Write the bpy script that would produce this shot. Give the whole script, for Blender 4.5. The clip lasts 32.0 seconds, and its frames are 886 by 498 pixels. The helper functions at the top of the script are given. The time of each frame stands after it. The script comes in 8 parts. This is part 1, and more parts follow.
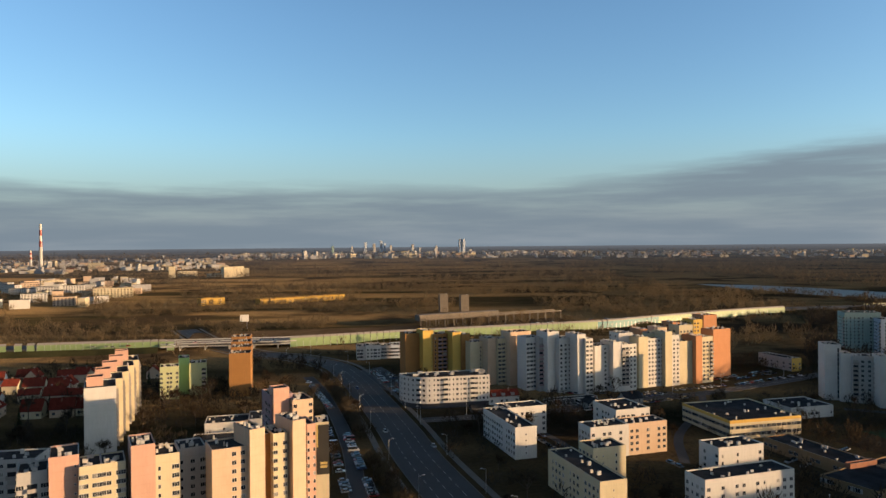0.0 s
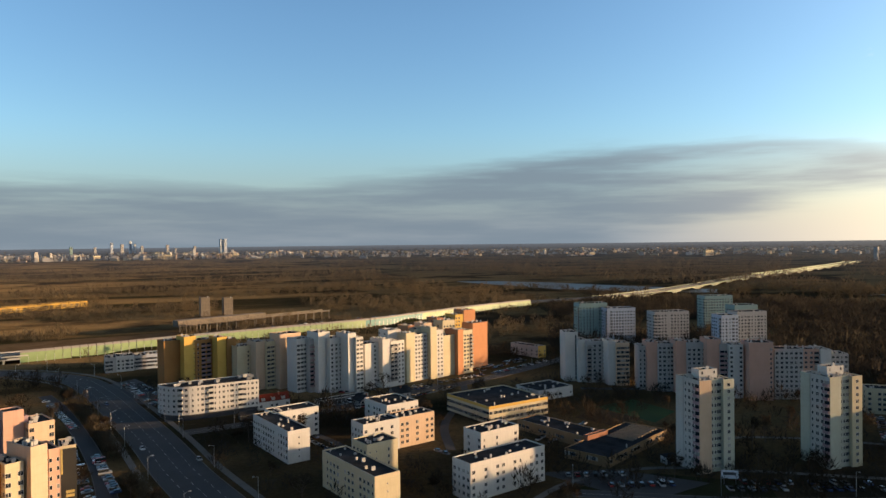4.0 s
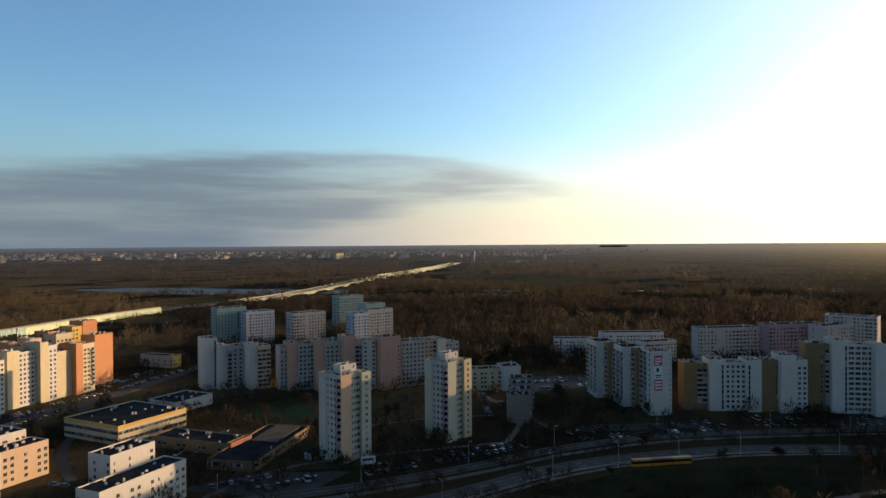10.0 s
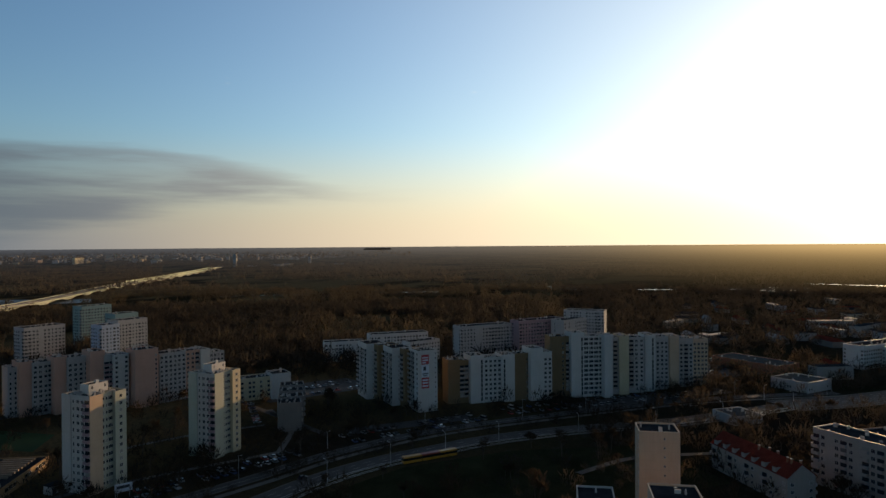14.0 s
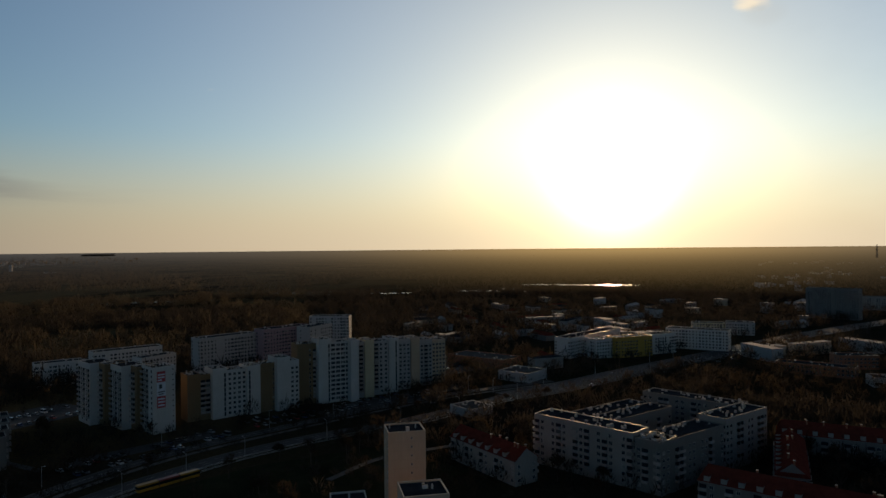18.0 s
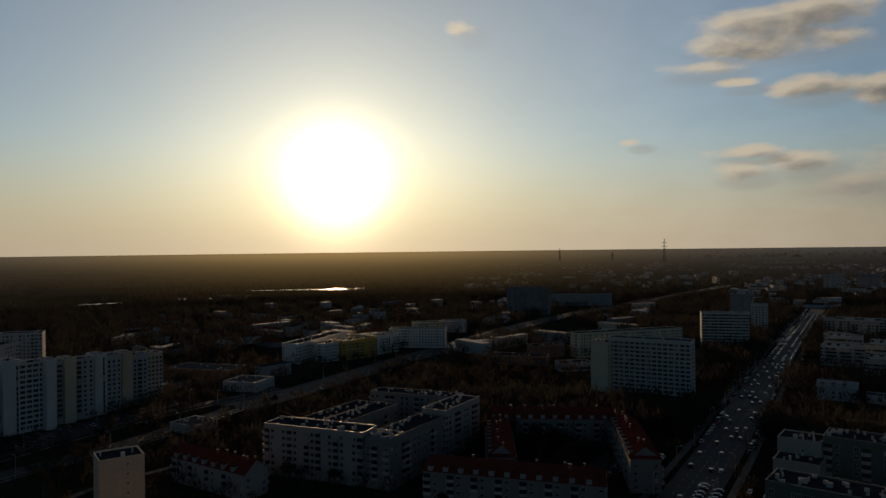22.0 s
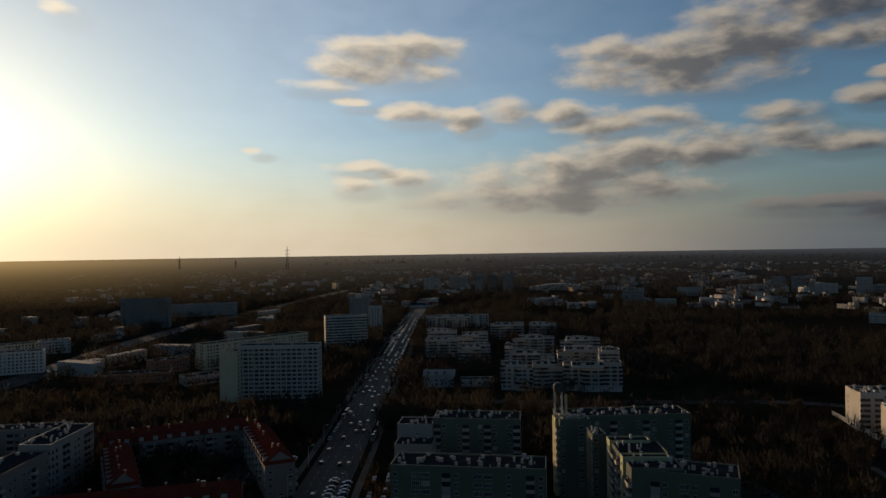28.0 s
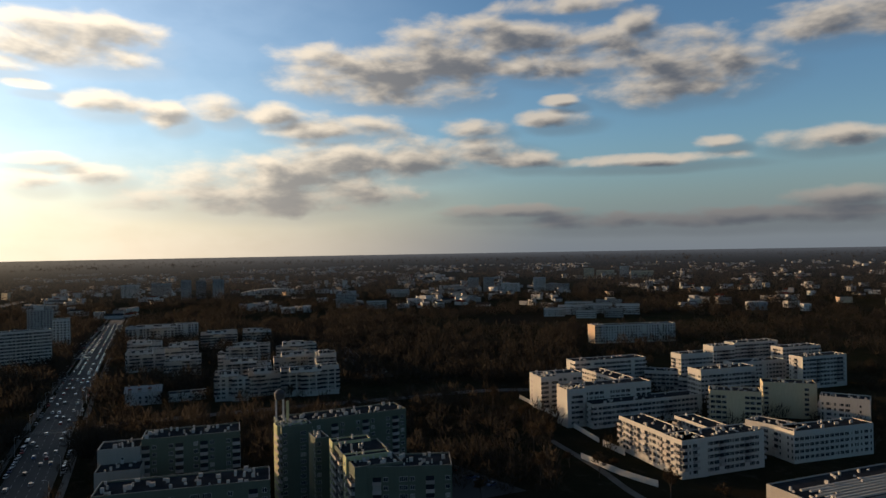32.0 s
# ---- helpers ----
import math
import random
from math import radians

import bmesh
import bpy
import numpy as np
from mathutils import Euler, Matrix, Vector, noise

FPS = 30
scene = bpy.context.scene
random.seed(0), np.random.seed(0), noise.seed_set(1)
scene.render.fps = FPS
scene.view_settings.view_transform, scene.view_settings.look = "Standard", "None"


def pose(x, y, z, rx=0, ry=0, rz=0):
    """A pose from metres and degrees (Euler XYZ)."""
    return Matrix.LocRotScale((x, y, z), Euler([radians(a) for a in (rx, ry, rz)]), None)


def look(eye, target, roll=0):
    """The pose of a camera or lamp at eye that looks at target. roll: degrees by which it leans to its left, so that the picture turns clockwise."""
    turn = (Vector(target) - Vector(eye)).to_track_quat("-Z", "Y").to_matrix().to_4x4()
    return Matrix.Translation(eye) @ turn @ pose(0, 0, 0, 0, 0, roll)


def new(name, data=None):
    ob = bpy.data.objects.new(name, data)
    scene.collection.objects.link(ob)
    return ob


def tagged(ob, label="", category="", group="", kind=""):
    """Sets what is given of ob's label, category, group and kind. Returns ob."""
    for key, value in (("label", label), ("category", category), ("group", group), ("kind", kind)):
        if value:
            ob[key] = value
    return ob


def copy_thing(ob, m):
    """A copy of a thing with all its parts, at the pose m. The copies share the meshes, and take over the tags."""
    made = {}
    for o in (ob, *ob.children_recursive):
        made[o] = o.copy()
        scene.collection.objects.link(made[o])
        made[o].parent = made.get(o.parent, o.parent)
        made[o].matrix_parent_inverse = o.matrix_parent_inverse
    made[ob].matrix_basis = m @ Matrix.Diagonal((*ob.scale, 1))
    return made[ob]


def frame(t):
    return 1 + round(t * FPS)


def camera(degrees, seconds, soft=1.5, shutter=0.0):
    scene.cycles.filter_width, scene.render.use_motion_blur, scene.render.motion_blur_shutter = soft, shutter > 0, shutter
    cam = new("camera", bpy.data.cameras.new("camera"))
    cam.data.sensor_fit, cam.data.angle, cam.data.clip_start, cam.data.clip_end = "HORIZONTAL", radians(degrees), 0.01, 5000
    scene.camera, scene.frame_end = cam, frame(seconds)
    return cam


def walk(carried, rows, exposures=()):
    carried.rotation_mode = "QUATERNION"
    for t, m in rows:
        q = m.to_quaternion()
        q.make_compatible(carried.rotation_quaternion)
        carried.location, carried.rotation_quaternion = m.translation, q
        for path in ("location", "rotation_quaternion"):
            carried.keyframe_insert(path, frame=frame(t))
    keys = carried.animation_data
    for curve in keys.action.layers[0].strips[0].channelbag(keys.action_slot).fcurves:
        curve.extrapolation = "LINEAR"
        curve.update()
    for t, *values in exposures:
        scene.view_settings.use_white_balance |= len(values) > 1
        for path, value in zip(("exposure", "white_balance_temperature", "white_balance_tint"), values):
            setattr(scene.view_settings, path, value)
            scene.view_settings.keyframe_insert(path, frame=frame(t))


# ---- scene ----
cam = camera(65.6, 32.0)
H = 96.5  # metres above the ground at the start
PATH = [
    (0, pose(0.00, 0.00, H + 0.00, 89.65, 0.49, 0.00)),
    (0.5, pose(-0.25, 0.05, H + 0.00, 89.54, 0.53, -2.99)),
    (1, pose(-0.58, 0.12, H + 0.00, 89.48, 0.60, -6.08)),
    (1.5, pose(-0.96, 0.19, H + 0.01, 89.57, 0.57, -8.84)),
    (2, pose(-1.36, 0.27, H + 0.01, 89.59, 0.54, -10.73)),
    (2.5, pose(-1.77, 0.35, H + 0.01, 89.52, 0.49, -12.44)),
    (3, pose(-2.16, 0.45, H + 0.00, 89.51, 0.50, -14.50)),
    (3.5, pose(-2.54, 0.57, H + -0.02, 89.49, 0.58, -16.99)),
    (5.5, pose(-3.81, 1.42, H + -0.46, 89.47, 0.48, -26.54)),
    (6, pose(-4.09, 1.69, H + -0.62, 89.48, 0.40, -29.51)),
    (6.5, pose(-4.37, 1.97, H + -0.78, 89.45, 0.51, -32.34)),
    (7, pose(-4.64, 2.25, H + -0.92, 89.48, 0.46, -34.96)),
    (7.5, pose(-4.90, 2.53, H + -1.05, 89.51, 0.47, -37.83)),
    (8, pose(-5.16, 2.83, H + -1.14, 89.52, 0.48, -40.39)),
    (8.5, pose(-5.40, 3.14, H + -1.18, 89.53, 0.43, -42.42)),
    (9, pose(-5.63, 3.46, H + -1.19, 89.53, 0.44, -44.43)),
    (9.5, pose(-5.85, 3.78, H + -1.17, 89.52, 0.41, -46.98)),
    (10, pose(-6.07, 4.11, H + -1.14, 89.53, 0.40, -49.15)),
    (10.5, pose(-6.28, 4.44, H + -1.11, 89.55, 0.38, -50.80)),
    (11, pose(-6.50, 4.78, H + -1.07, 89.57, 0.38, -52.64)),
    (11.5, pose(-6.72, 5.13, H + -1.01, 89.64, 0.35, -55.11)),
    (12, pose(-6.95, 5.49, H + -0.91, 89.67, 0.29, -57.58)),
    (12.5, pose(-7.19, 5.87, H + -0.76, 89.57, 0.26, -59.84)),
    (13, pose(-7.43, 6.27, H + -0.58, 89.54, 0.33, -62.07)),
    (13.5, pose(-7.67, 6.69, H + -0.37, 89.60, 0.36, -65.08)),
    (14, pose(-7.91, 7.10, H + -0.15, 89.62, 0.42, -68.56)),
    (14.5, pose(-8.15, 7.52, H + 0.06, 89.64, 0.40, -71.59)),
    (16.5, pose(-8.86, 8.95, H + 0.76, 89.78, 0.41, -82.06)),
    (17, pose(-8.93, 9.21, H + 0.86, 89.82, 0.48, -84.71)),
    (17.5, pose(-8.97, 9.45, H + 0.94, 89.83, 0.51, -87.27)),
    (18, pose(-9.00, 9.69, H + 1.02, 89.87, 0.53, -89.80)),
    (18.5, pose(-9.03, 9.92, H + 1.09, 89.92, 0.50, -92.14)),
    (19, pose(-9.04, 10.16, H + 1.16, 89.94, 0.53, -94.52)),
    (19.5, pose(-9.02, 10.41, H + 1.21, 89.94, 0.51, -96.99)),
    (20, pose(-8.96, 10.70, H + 1.25, 89.93, 0.53, -99.78)),
    (20.5, pose(-8.83, 11.02, H + 1.25, 89.96, 0.54, -103.21)),
    (21, pose(-8.66, 11.36, H + 1.23, 89.97, 0.62, -106.60)),
    (21.5, pose(-8.46, 11.73, H + 1.20, 89.97, 0.66, -109.58)),
    (22, pose(-8.25, 12.11, H + 1.17, 90.02, 0.68, -112.46)),
    (22.5, pose(-8.03, 12.48, H + 1.13, 90.06, 0.73, -115.44)),
    (23, pose(-7.82, 12.85, H + 1.09, 90.08, 0.76, -118.28)),
    (23.5, pose(-7.60, 13.20, H + 1.05, 90.10, 0.78, -121.21)),
    (24, pose(-7.40, 13.53, H + 1.01, 90.13, 0.76, -124.06)),
    (24.5, pose(-7.20, 13.84, H + 0.98, 90.15, 0.85, -127.27)),
    (25, pose(-7.01, 14.12, H + 0.94, 90.17, 0.85, -129.74)),
    (25.5, pose(-6.82, 14.38, H + 0.90, 90.17, 0.84, -131.73)),
    (27.5, pose(-5.98, 15.41, H + 0.78, 90.27, 0.84, -140.48)),
    (28, pose(-5.68, 15.65, H + 0.79, 90.26, 0.90, -143.15)),
    (28.5, pose(-5.30, 15.89, H + 0.81, 90.26, 0.86, -145.77)),
    (29, pose(-4.87, 16.12, H + 0.85, 90.25, 0.86, -147.93)),
    (29.5, pose(-4.39, 16.34, H + 0.91, 90.21, 0.91, -149.80)),
    (30, pose(-3.90, 16.56, H + 0.97, 90.17, 0.98, -152.67)),
    (30.5, pose(-3.41, 16.78, H + 1.03, 90.16, 1.02, -156.32)),
    (31, pose(-2.95, 16.99, H + 1.09, 90.17, 1.08, -160.24)),
    (31.5, pose(-2.55, 17.16, H + 1.14, 90.19, 1.12, -164.21)),
    (32, pose(-2.24, 17.30, H + 1.18, 90.21, 0.99, -166.80)),
]
walk(cam, PATH, [(t, e, k, 12.0) for t, e, k in ((0, 1.15, 6800.0), (6, 1.28, 6750.0), (9, 1.1, 6600.0), (13, 0.58, 6700.0), (17, -0.32, 6850.0), (18, -0.42, 6850.0), (20, -0.76, 6850.0), (23, -0.95, 6850.0), (25.5, -0.72, 6750.0), (28, -0.40, 6750.0), (30, 0.0, 6750.0), (32, 0.40, 6700.0))])

# ---- world, sun ----
SUN_AZ, SUN_EL = 103.7, 5.8  # degrees clockwise from +y, degrees up
SUN = Vector((math.sin(radians(SUN_AZ)) * math.cos(radians(SUN_EL)),
              math.cos(radians(SUN_AZ)) * math.cos(radians(SUN_EL)), math.sin(radians(SUN_EL))))
sun = new("sun", bpy.data.lights.new("sun", "SUN"))
sun.data.energy, sun.data.angle, sun.data.color = 4.1, radians(0.6), (1.0, 0.66, 0.36)
sun.matrix_world = look(SUN * 1000, (0, 0, 0))


class Nodes:
    """A node tree, written by short calls."""

    def __init__(self, tree):
        self.tree, self.n = tree, tree.nodes
        self.n.clear()

    def add(self, kind, ins=None, op=""):
        node = self.n.new(kind)
        if op:
            node.operation = op
        for k, v in (ins or {}).items():
            self.put(node.inputs[k], v)
        return node

    def put(self, socket, v):
        if isinstance(v, bpy.types.NodeSocket):
            self.tree.links.new(v, socket)
        else:
            socket.default_value = v

    def math(self, op, a, b=0.0, c=0.0, clamp=False):
        node = self.n.new("ShaderNodeMath")
        node.operation, node.use_clamp = op, clamp
        for s, v in zip(node.inputs, (a, b, c)):
            self.put(s, v)
        return node.outputs[0]

    def ramp(self, v, lo, hi, a=0.0, b=1.0):
        node = self.add("ShaderNodeMapRange", {0: v, 1: lo, 2: hi, 3: a, 4: b})
        node.interpolation_type = "SMOOTHSTEP"
        return node.outputs[0]

    def mix(self, f, a, b, mode="MIX"):
        node = self.n.new("ShaderNodeMix")
        node.data_type, node.blend_type = "RGBA", mode
        node.clamp_factor = True
        self.put(node.inputs[0], f)
        self.put(node.inputs[6], a)
        self.put(node.inputs[7], b)
        return node.outputs[2]

    def noise(self, vec, scale, detail=4.0, rough=0.55, dist=0.0):
        return self.add("ShaderNodeTexNoise", {"Vector": vec, "Scale": scale, "Detail": detail, "Roughness": rough, "Distortion": dist}).outputs[0]


world = bpy.data.worlds.new("sky")
scene.world = world
world.use_nodes = True
w = Nodes(world.node_tree)
way = w.add("ShaderNodeTexCoord").outputs["Generated"]
sky_node = w.add("ShaderNodeTexSky")
sky_node.sky_type, sky_node.sun_disc = "NISHITA", False
sky_node.sun_elevation, sky_node.sun_rotation = radians(SUN_EL), radians(SUN_AZ)
sky_node.altitude, sky_node.air_density, sky_node.dust_density, sky_node.ozone_density = 100.0, 1.0, 0.6, 2.0
sky = sky_node.outputs[0]
xyz = w.add("ShaderNodeSeparateXYZ", {0: way})
up = xyz.outputs[2]
toward = w.add("ShaderNodeVectorMath", {0: way, 1: SUN}, op="DOT_PRODUCT").outputs["Value"]
toward = w.math("MAXIMUM", toward, 0.0)
# radians clockwise from +y, with the seam far behind the walk
c83, s83 = math.cos(radians(83)), math.sin(radians(83))
ahead = w.math("ADD", w.math("MULTIPLY", xyz.outputs[0], s83), w.math("MULTIPLY", xyz.outputs[1], c83))
aside = w.math("SUBTRACT", w.math("MULTIPLY", xyz.outputs[0], c83), w.math("MULTIPLY", xyz.outputs[1], s83))
azimuth = w.math("ADD", w.math("ARCTAN2", aside, ahead), radians(83))
# haze along the horizon: grey-blue away from the sun, cream towards it
near_sun = w.ramp(toward, 0.28, 0.92)
haze = w.mix(near_sun, (1.36, 1.64, 1.98, 1.0), (6.2, 4.9, 3.2, 1.0))
base = w.mix(1.0, sky, (0.97, 1.24, 1.52, 1.0), "MULTIPLY")
base = w.mix(w.ramp(up, 0.17, 0.0, 0.0, 0.92), base, haze)
# the sky thins to a plain veil about the sun
thin_ = w.math("SUBTRACT", 1.0, w.math("MULTIPLY", w.math("POWER", toward, 14.0), 0.22))
base = w.mix(1.0, base, w.add("ShaderNodeCombineXYZ", {0: thin_, 1: thin_, 2: thin_}).outputs[0], "MULTIPLY")
# the vault deepens overhead
deep = w.ramp(up, 0.30, 0.75, 1.0, 0.22)
base = w.mix(1.0, base, w.add("ShaderNodeCombineXYZ", {0: deep, 1: deep, 2: deep}).outputs[0], "MULTIPLY")
# a long bank of stratus that thins out towards the sun
flat = w.add("ShaderNodeCombineXYZ", {0: w.math("MULTIPLY", azimuth, 3.2), 1: w.math("MULTIPLY", up, 34.0), 2: 0.0}).outputs[0]
n1 = w.noise(flat, 1.0, 6.0, 0.55)
wob = w.math("MULTIPLY", w.math("SUBTRACT", n1, 0.5), 0.07)
level = w.math("ADD", up, wob)
roof_at = w.math("ADD", w.ramp(azimuth, 0.1, 0.6, 0.080, 0.130), w.ramp(azimuth, 0.75, 1.15, 0.0, -0.06))
floor_at = w.ramp(azimuth, 0.15, 1.12, -0.06, 0.078)
bank = w.math("MULTIPLY", w.ramp(w.math("SUBTRACT", roof_at, level), -0.012, 0.014), w.ramp(w.math("SUBTRACT", level, floor_at), -0.02, 0.03))
bank = w.math("MULTIPLY", bank, w.ramp(n1, 0.28, 0.60, 0.36, 0.90))
bank = w.math("MULTIPLY", bank, w.ramp(azimuth, 1.30, 1.08))
base = w.mix(bank, base, w.mix(near_sun, (0.84, 1.13, 1.42, 1.0), (2.4, 2.2, 2.0, 1.0)))
# heaped clouds over the far side: azimuth, height, half width and half height in degrees
HEAPS = [(139.0, 16.2, 4.9, 1.2), (134.8, 15.1, 2.8, 0.8), (139.4, 14.8, 4.5, 0.8), (132.9, 13.6, 2.7, 0.5), (135.9, 12.3, 1.6, 0.3), (140.8, 11.6, 2.7, 0.8),
         (145.0, 10.8, 1.6, 0.8), (149.0, 11.6, 2.1, 0.8), (152.7, 11.2, 2.2, 0.7), (157.6, 10.4, 4.9, 1.0), (160.1, 14.6, 6.5, 1.4), (156.4, 15.3, 3.3, 1.1),
         (164.7, 15.0, 6.1, 2.0), (167.6, 16.2, 5.1, 1.9), (163.9, 13.4, 6.2, 1.2), (171.0, 17.3, 6.3, 1.2)]
HEAPS += [(153.8, 6.4, 7.7, 1.4), (161.3, 7.9, 8.1, 1.3), (170.1, 8.4, 4.1, 0.9), (173.0, 7.6, 3.2, 0.6), (159.1, 5.0, 5.7, 0.8), (140.2, 6.0, 2.1, 0.8),
          (136.3, 7.2, 2.3, 0.4), (135.8, 5.6, 1.8, 0.6), (169.4, 10.2, 2.3, 0.8), (151.0, 4.6, 9.2, 1.2), (182.1, 15.3, 6.6, 1.7), (183.0, 17.7, 1.5, 1.1),
          (187.6, 13.7, 4.9, 1.4), (185.0, 12.7, 5.5, 1.1), (176.4, 10.7, 2.7, 0.6), (176.8, 12.0, 1.4, 0.4)]
THIN = [(175.2, 10.7, 1.7, 0.6), (174.2, 14.9, 2.9, 0.9), (172.3, 3.3, 5.0, 0.5), (127.9, 8.4, 0.9, 0.3), (114.2, 17.6, 1.2, 0.7), (182.8, 7.0, 7.0, 0.4), (188.7, 8.1, 1.6, 0.4),
        (196.3, 7.9, 3.9, 0.7), (188.2, 2.3, 13.5, 0.6), (197.3, 3.6, 3.3, 0.6), (197.5, 16.0, 5.2, 1.2), (177.2, 19.3, 5.0, 0.6), (215.0, 12.0, 9.0, 2.0), (240.0, 16.0, 8.0, 2.5)]
height = w.math("MULTIPLY", w.math("ARCSINE", up), 180 / math.pi)
degrees = w.math("MULTIPLY", azimuth, 180 / math.pi)


def cloud(shift_az, shift_el, detail):
    """How solid the cloud is at the view's point, moved by some degrees."""
    d, h = w.math("ADD", degrees, shift_az), w.math("ADD", height, shift_el)
    lump = w.add("ShaderNodeCombineXYZ", {0: w.math("MULTIPLY", d, 0.23), 1: w.math("MULTIPLY", h, 0.50), 2: 0.0}).outputs[0]
    billow = w.noise(lump, 1.0, detail, 0.52, 0.15)
    field = 0.0
    for ca, ce, ra, re in HEAPS + THIN:
        dx = w.math("DIVIDE", w.math("SUBTRACT", d, ca), ra * 1.12)
        dz = w.math("DIVIDE", w.math("SUBTRACT", h, ce), re * 1.2)
        one = w.math("SUBTRACT", 1.0, w.math("ADD", w.math("MULTIPLY", dx, dx), w.math("MULTIPLY", dz, dz)))
        field = w.math("SMOOTH_MAX", field, one, 0.6) if not isinstance(field, float) else one
    return w.math("ADD", w.math("MULTIPLY", w.math("MAXIMUM", field, -1.5), 0.50), w.math("MULTIPLY", w.math("SUBTRACT", billow, 0.5), 2.2)), billow, field


solid, n2, body = cloud(0.0, 0.0, 6.0)
sunward, n3, beyond = cloud(-0.8, 0.65, 4.0)  # a step towards the light: little cloud there, then this side is lit
thick = w.ramp(solid, -0.26, 0.52)
rim = w.math("MULTIPLY", w.ramp(sunward, 0.74, -0.16), w.ramp(height, 2.0, 6.5, 0.15, 1.0))
dim = w.mix(near_sun, (0.82, 0.92, 1.10, 1.0), (2.5, 2.2, 1.85, 1.0))
puff = w.mix(rim, dim, w.mix(near_sun, (4.6, 4.15, 3.5, 1.0), (8.6, 7.3, 5.4, 1.0)))
# a thin grey skirt hangs about and below the heaps
skirt = w.math("MULTIPLY", w.ramp(w.math("ADD", beyond, w.math("MULTIPLY", w.math("SUBTRACT", n3, 0.5), 1.6)), -1.1, 0.9), w.ramp(height, 19.0, 9.0, 0.15, 0.55))
base = w.mix(skirt, base, w.mix(0.35, dim, base))
base = w.mix(w.math("MULTIPLY", thick, 0.93), base, puff)
glow = w.math("ADD", w.math("MULTIPLY", w.math("POWER", toward, 560.0), 52.0), w.math("MULTIPLY", w.math("POWER", toward, 60.0), 5.0))
glow = w.math("ADD", glow, w.math("MULTIPLY", w.math("POWER", toward, 9.0), 2.5))
broad = w.math("MULTIPLY", w.math("POWER", toward, 3.5), 2.3)
base = w.mix(1.0, base, w.add("ShaderNodeVectorMath", {0: (0.84, 0.96, 1.02), 3: broad}, op="SCALE").outputs[0], "ADD")
# a thin high veil on the far side of the sun
veil = w.math("MULTIPLY", w.math("MULTIPLY", w.ramp(degrees, 108.0, 134.0), w.ramp(degrees, 172.0, 140.0)), w.ramp(n3, 0.25, 0.7, 0.55, 1.0))
veil = w.math("MULTIPLY", veil, w.math("SUBTRACT", 1.0, w.math("MULTIPLY", thick, 0.8)))
base = w.mix(1.0, base, w.add("ShaderNodeVectorMath", {0: (0.95, 1.02, 1.05), 3: veil}, op="SCALE").outputs[0], "ADD")
lit = w.mix(1.0, base, w.add("ShaderNodeVectorMath", {0: (1.0, 0.84, 0.53), 3: glow}, op="SCALE").outputs[0], "ADD")
back = w.add("ShaderNodeBackground", {0: lit, 1: 0.10})
w.add("ShaderNodeOutputWorld", {0: back.outputs[0]})

# ---- materials ----
def material(name):
    m = bpy.data.materials.new(name)
    m.use_nodes = True
    return m, Nodes(m.node_tree)


def finish(k, colour, rough=0.8, bump=None, strength=0.2, metallic=0.0, depth=0.02, **more):
    ins = {"Base Color": colour, "Roughness": rough, "Metallic": metallic}
    ins.update(more)
    if bump is not None:
        ins["Normal"] = k.add("ShaderNodeBump", {"Height": bump, "Strength": strength, "Distance": depth}).outputs[0]
    if more.get("Specular IOR Level", 0.5) == 0.0:  # dull, with no sheen at all
        ins = {"Color": colour, "Roughness": 1.0, **({"Normal": ins["Normal"]} if bump is not None else {})}
    b = k.add("ShaderNodeBsdfPrincipled" if "Base Color" in ins else "ShaderNodeBsdfDiffuse", ins)
    k.add("ShaderNodeOutputMaterial", {0: b.outputs[0]})


def shade(c, f):
    return (c[0] * f, c[1] * f, c[2] * f, 1.0)


def surface(name, c, rough=0.85, scale=0.35, grain=6.0, spread=0.18, bump=0.15, metallic=0.0, per=0.0, spec=0.5):
    """A worn surface: broad stains, fine grain and a faint relief; per: how far objects differ."""
    m, k = material(name)
    at = k.add("ShaderNodeTexCoord").outputs["Object"]
    broad, fine = k.noise(at, scale, 5.0, 0.6), k.noise(at, grain, 4.0, 0.6)
    both = k.math("ADD", k.math("MULTIPLY", broad, 0.65), k.math("MULTIPLY", fine, 0.35))
    colour = k.mix(k.ramp(both, 0.3, 0.7), shade(c, 1 - spread), shade(c, 1 + spread * 0.7))
    if per:
        one = k.add("ShaderNodeObjectInfo").outputs["Random"]
        colour = k.mix(k.math("MULTIPLY", one, per), colour, shade(c, 0.35))
    finish(k, colour, k.ramp(broad, 0.2, 0.8, rough - 0.08, min(1.0, rough + 0.08)), fine, bump, metallic, **{"Specular IOR Level": spec})
    return m


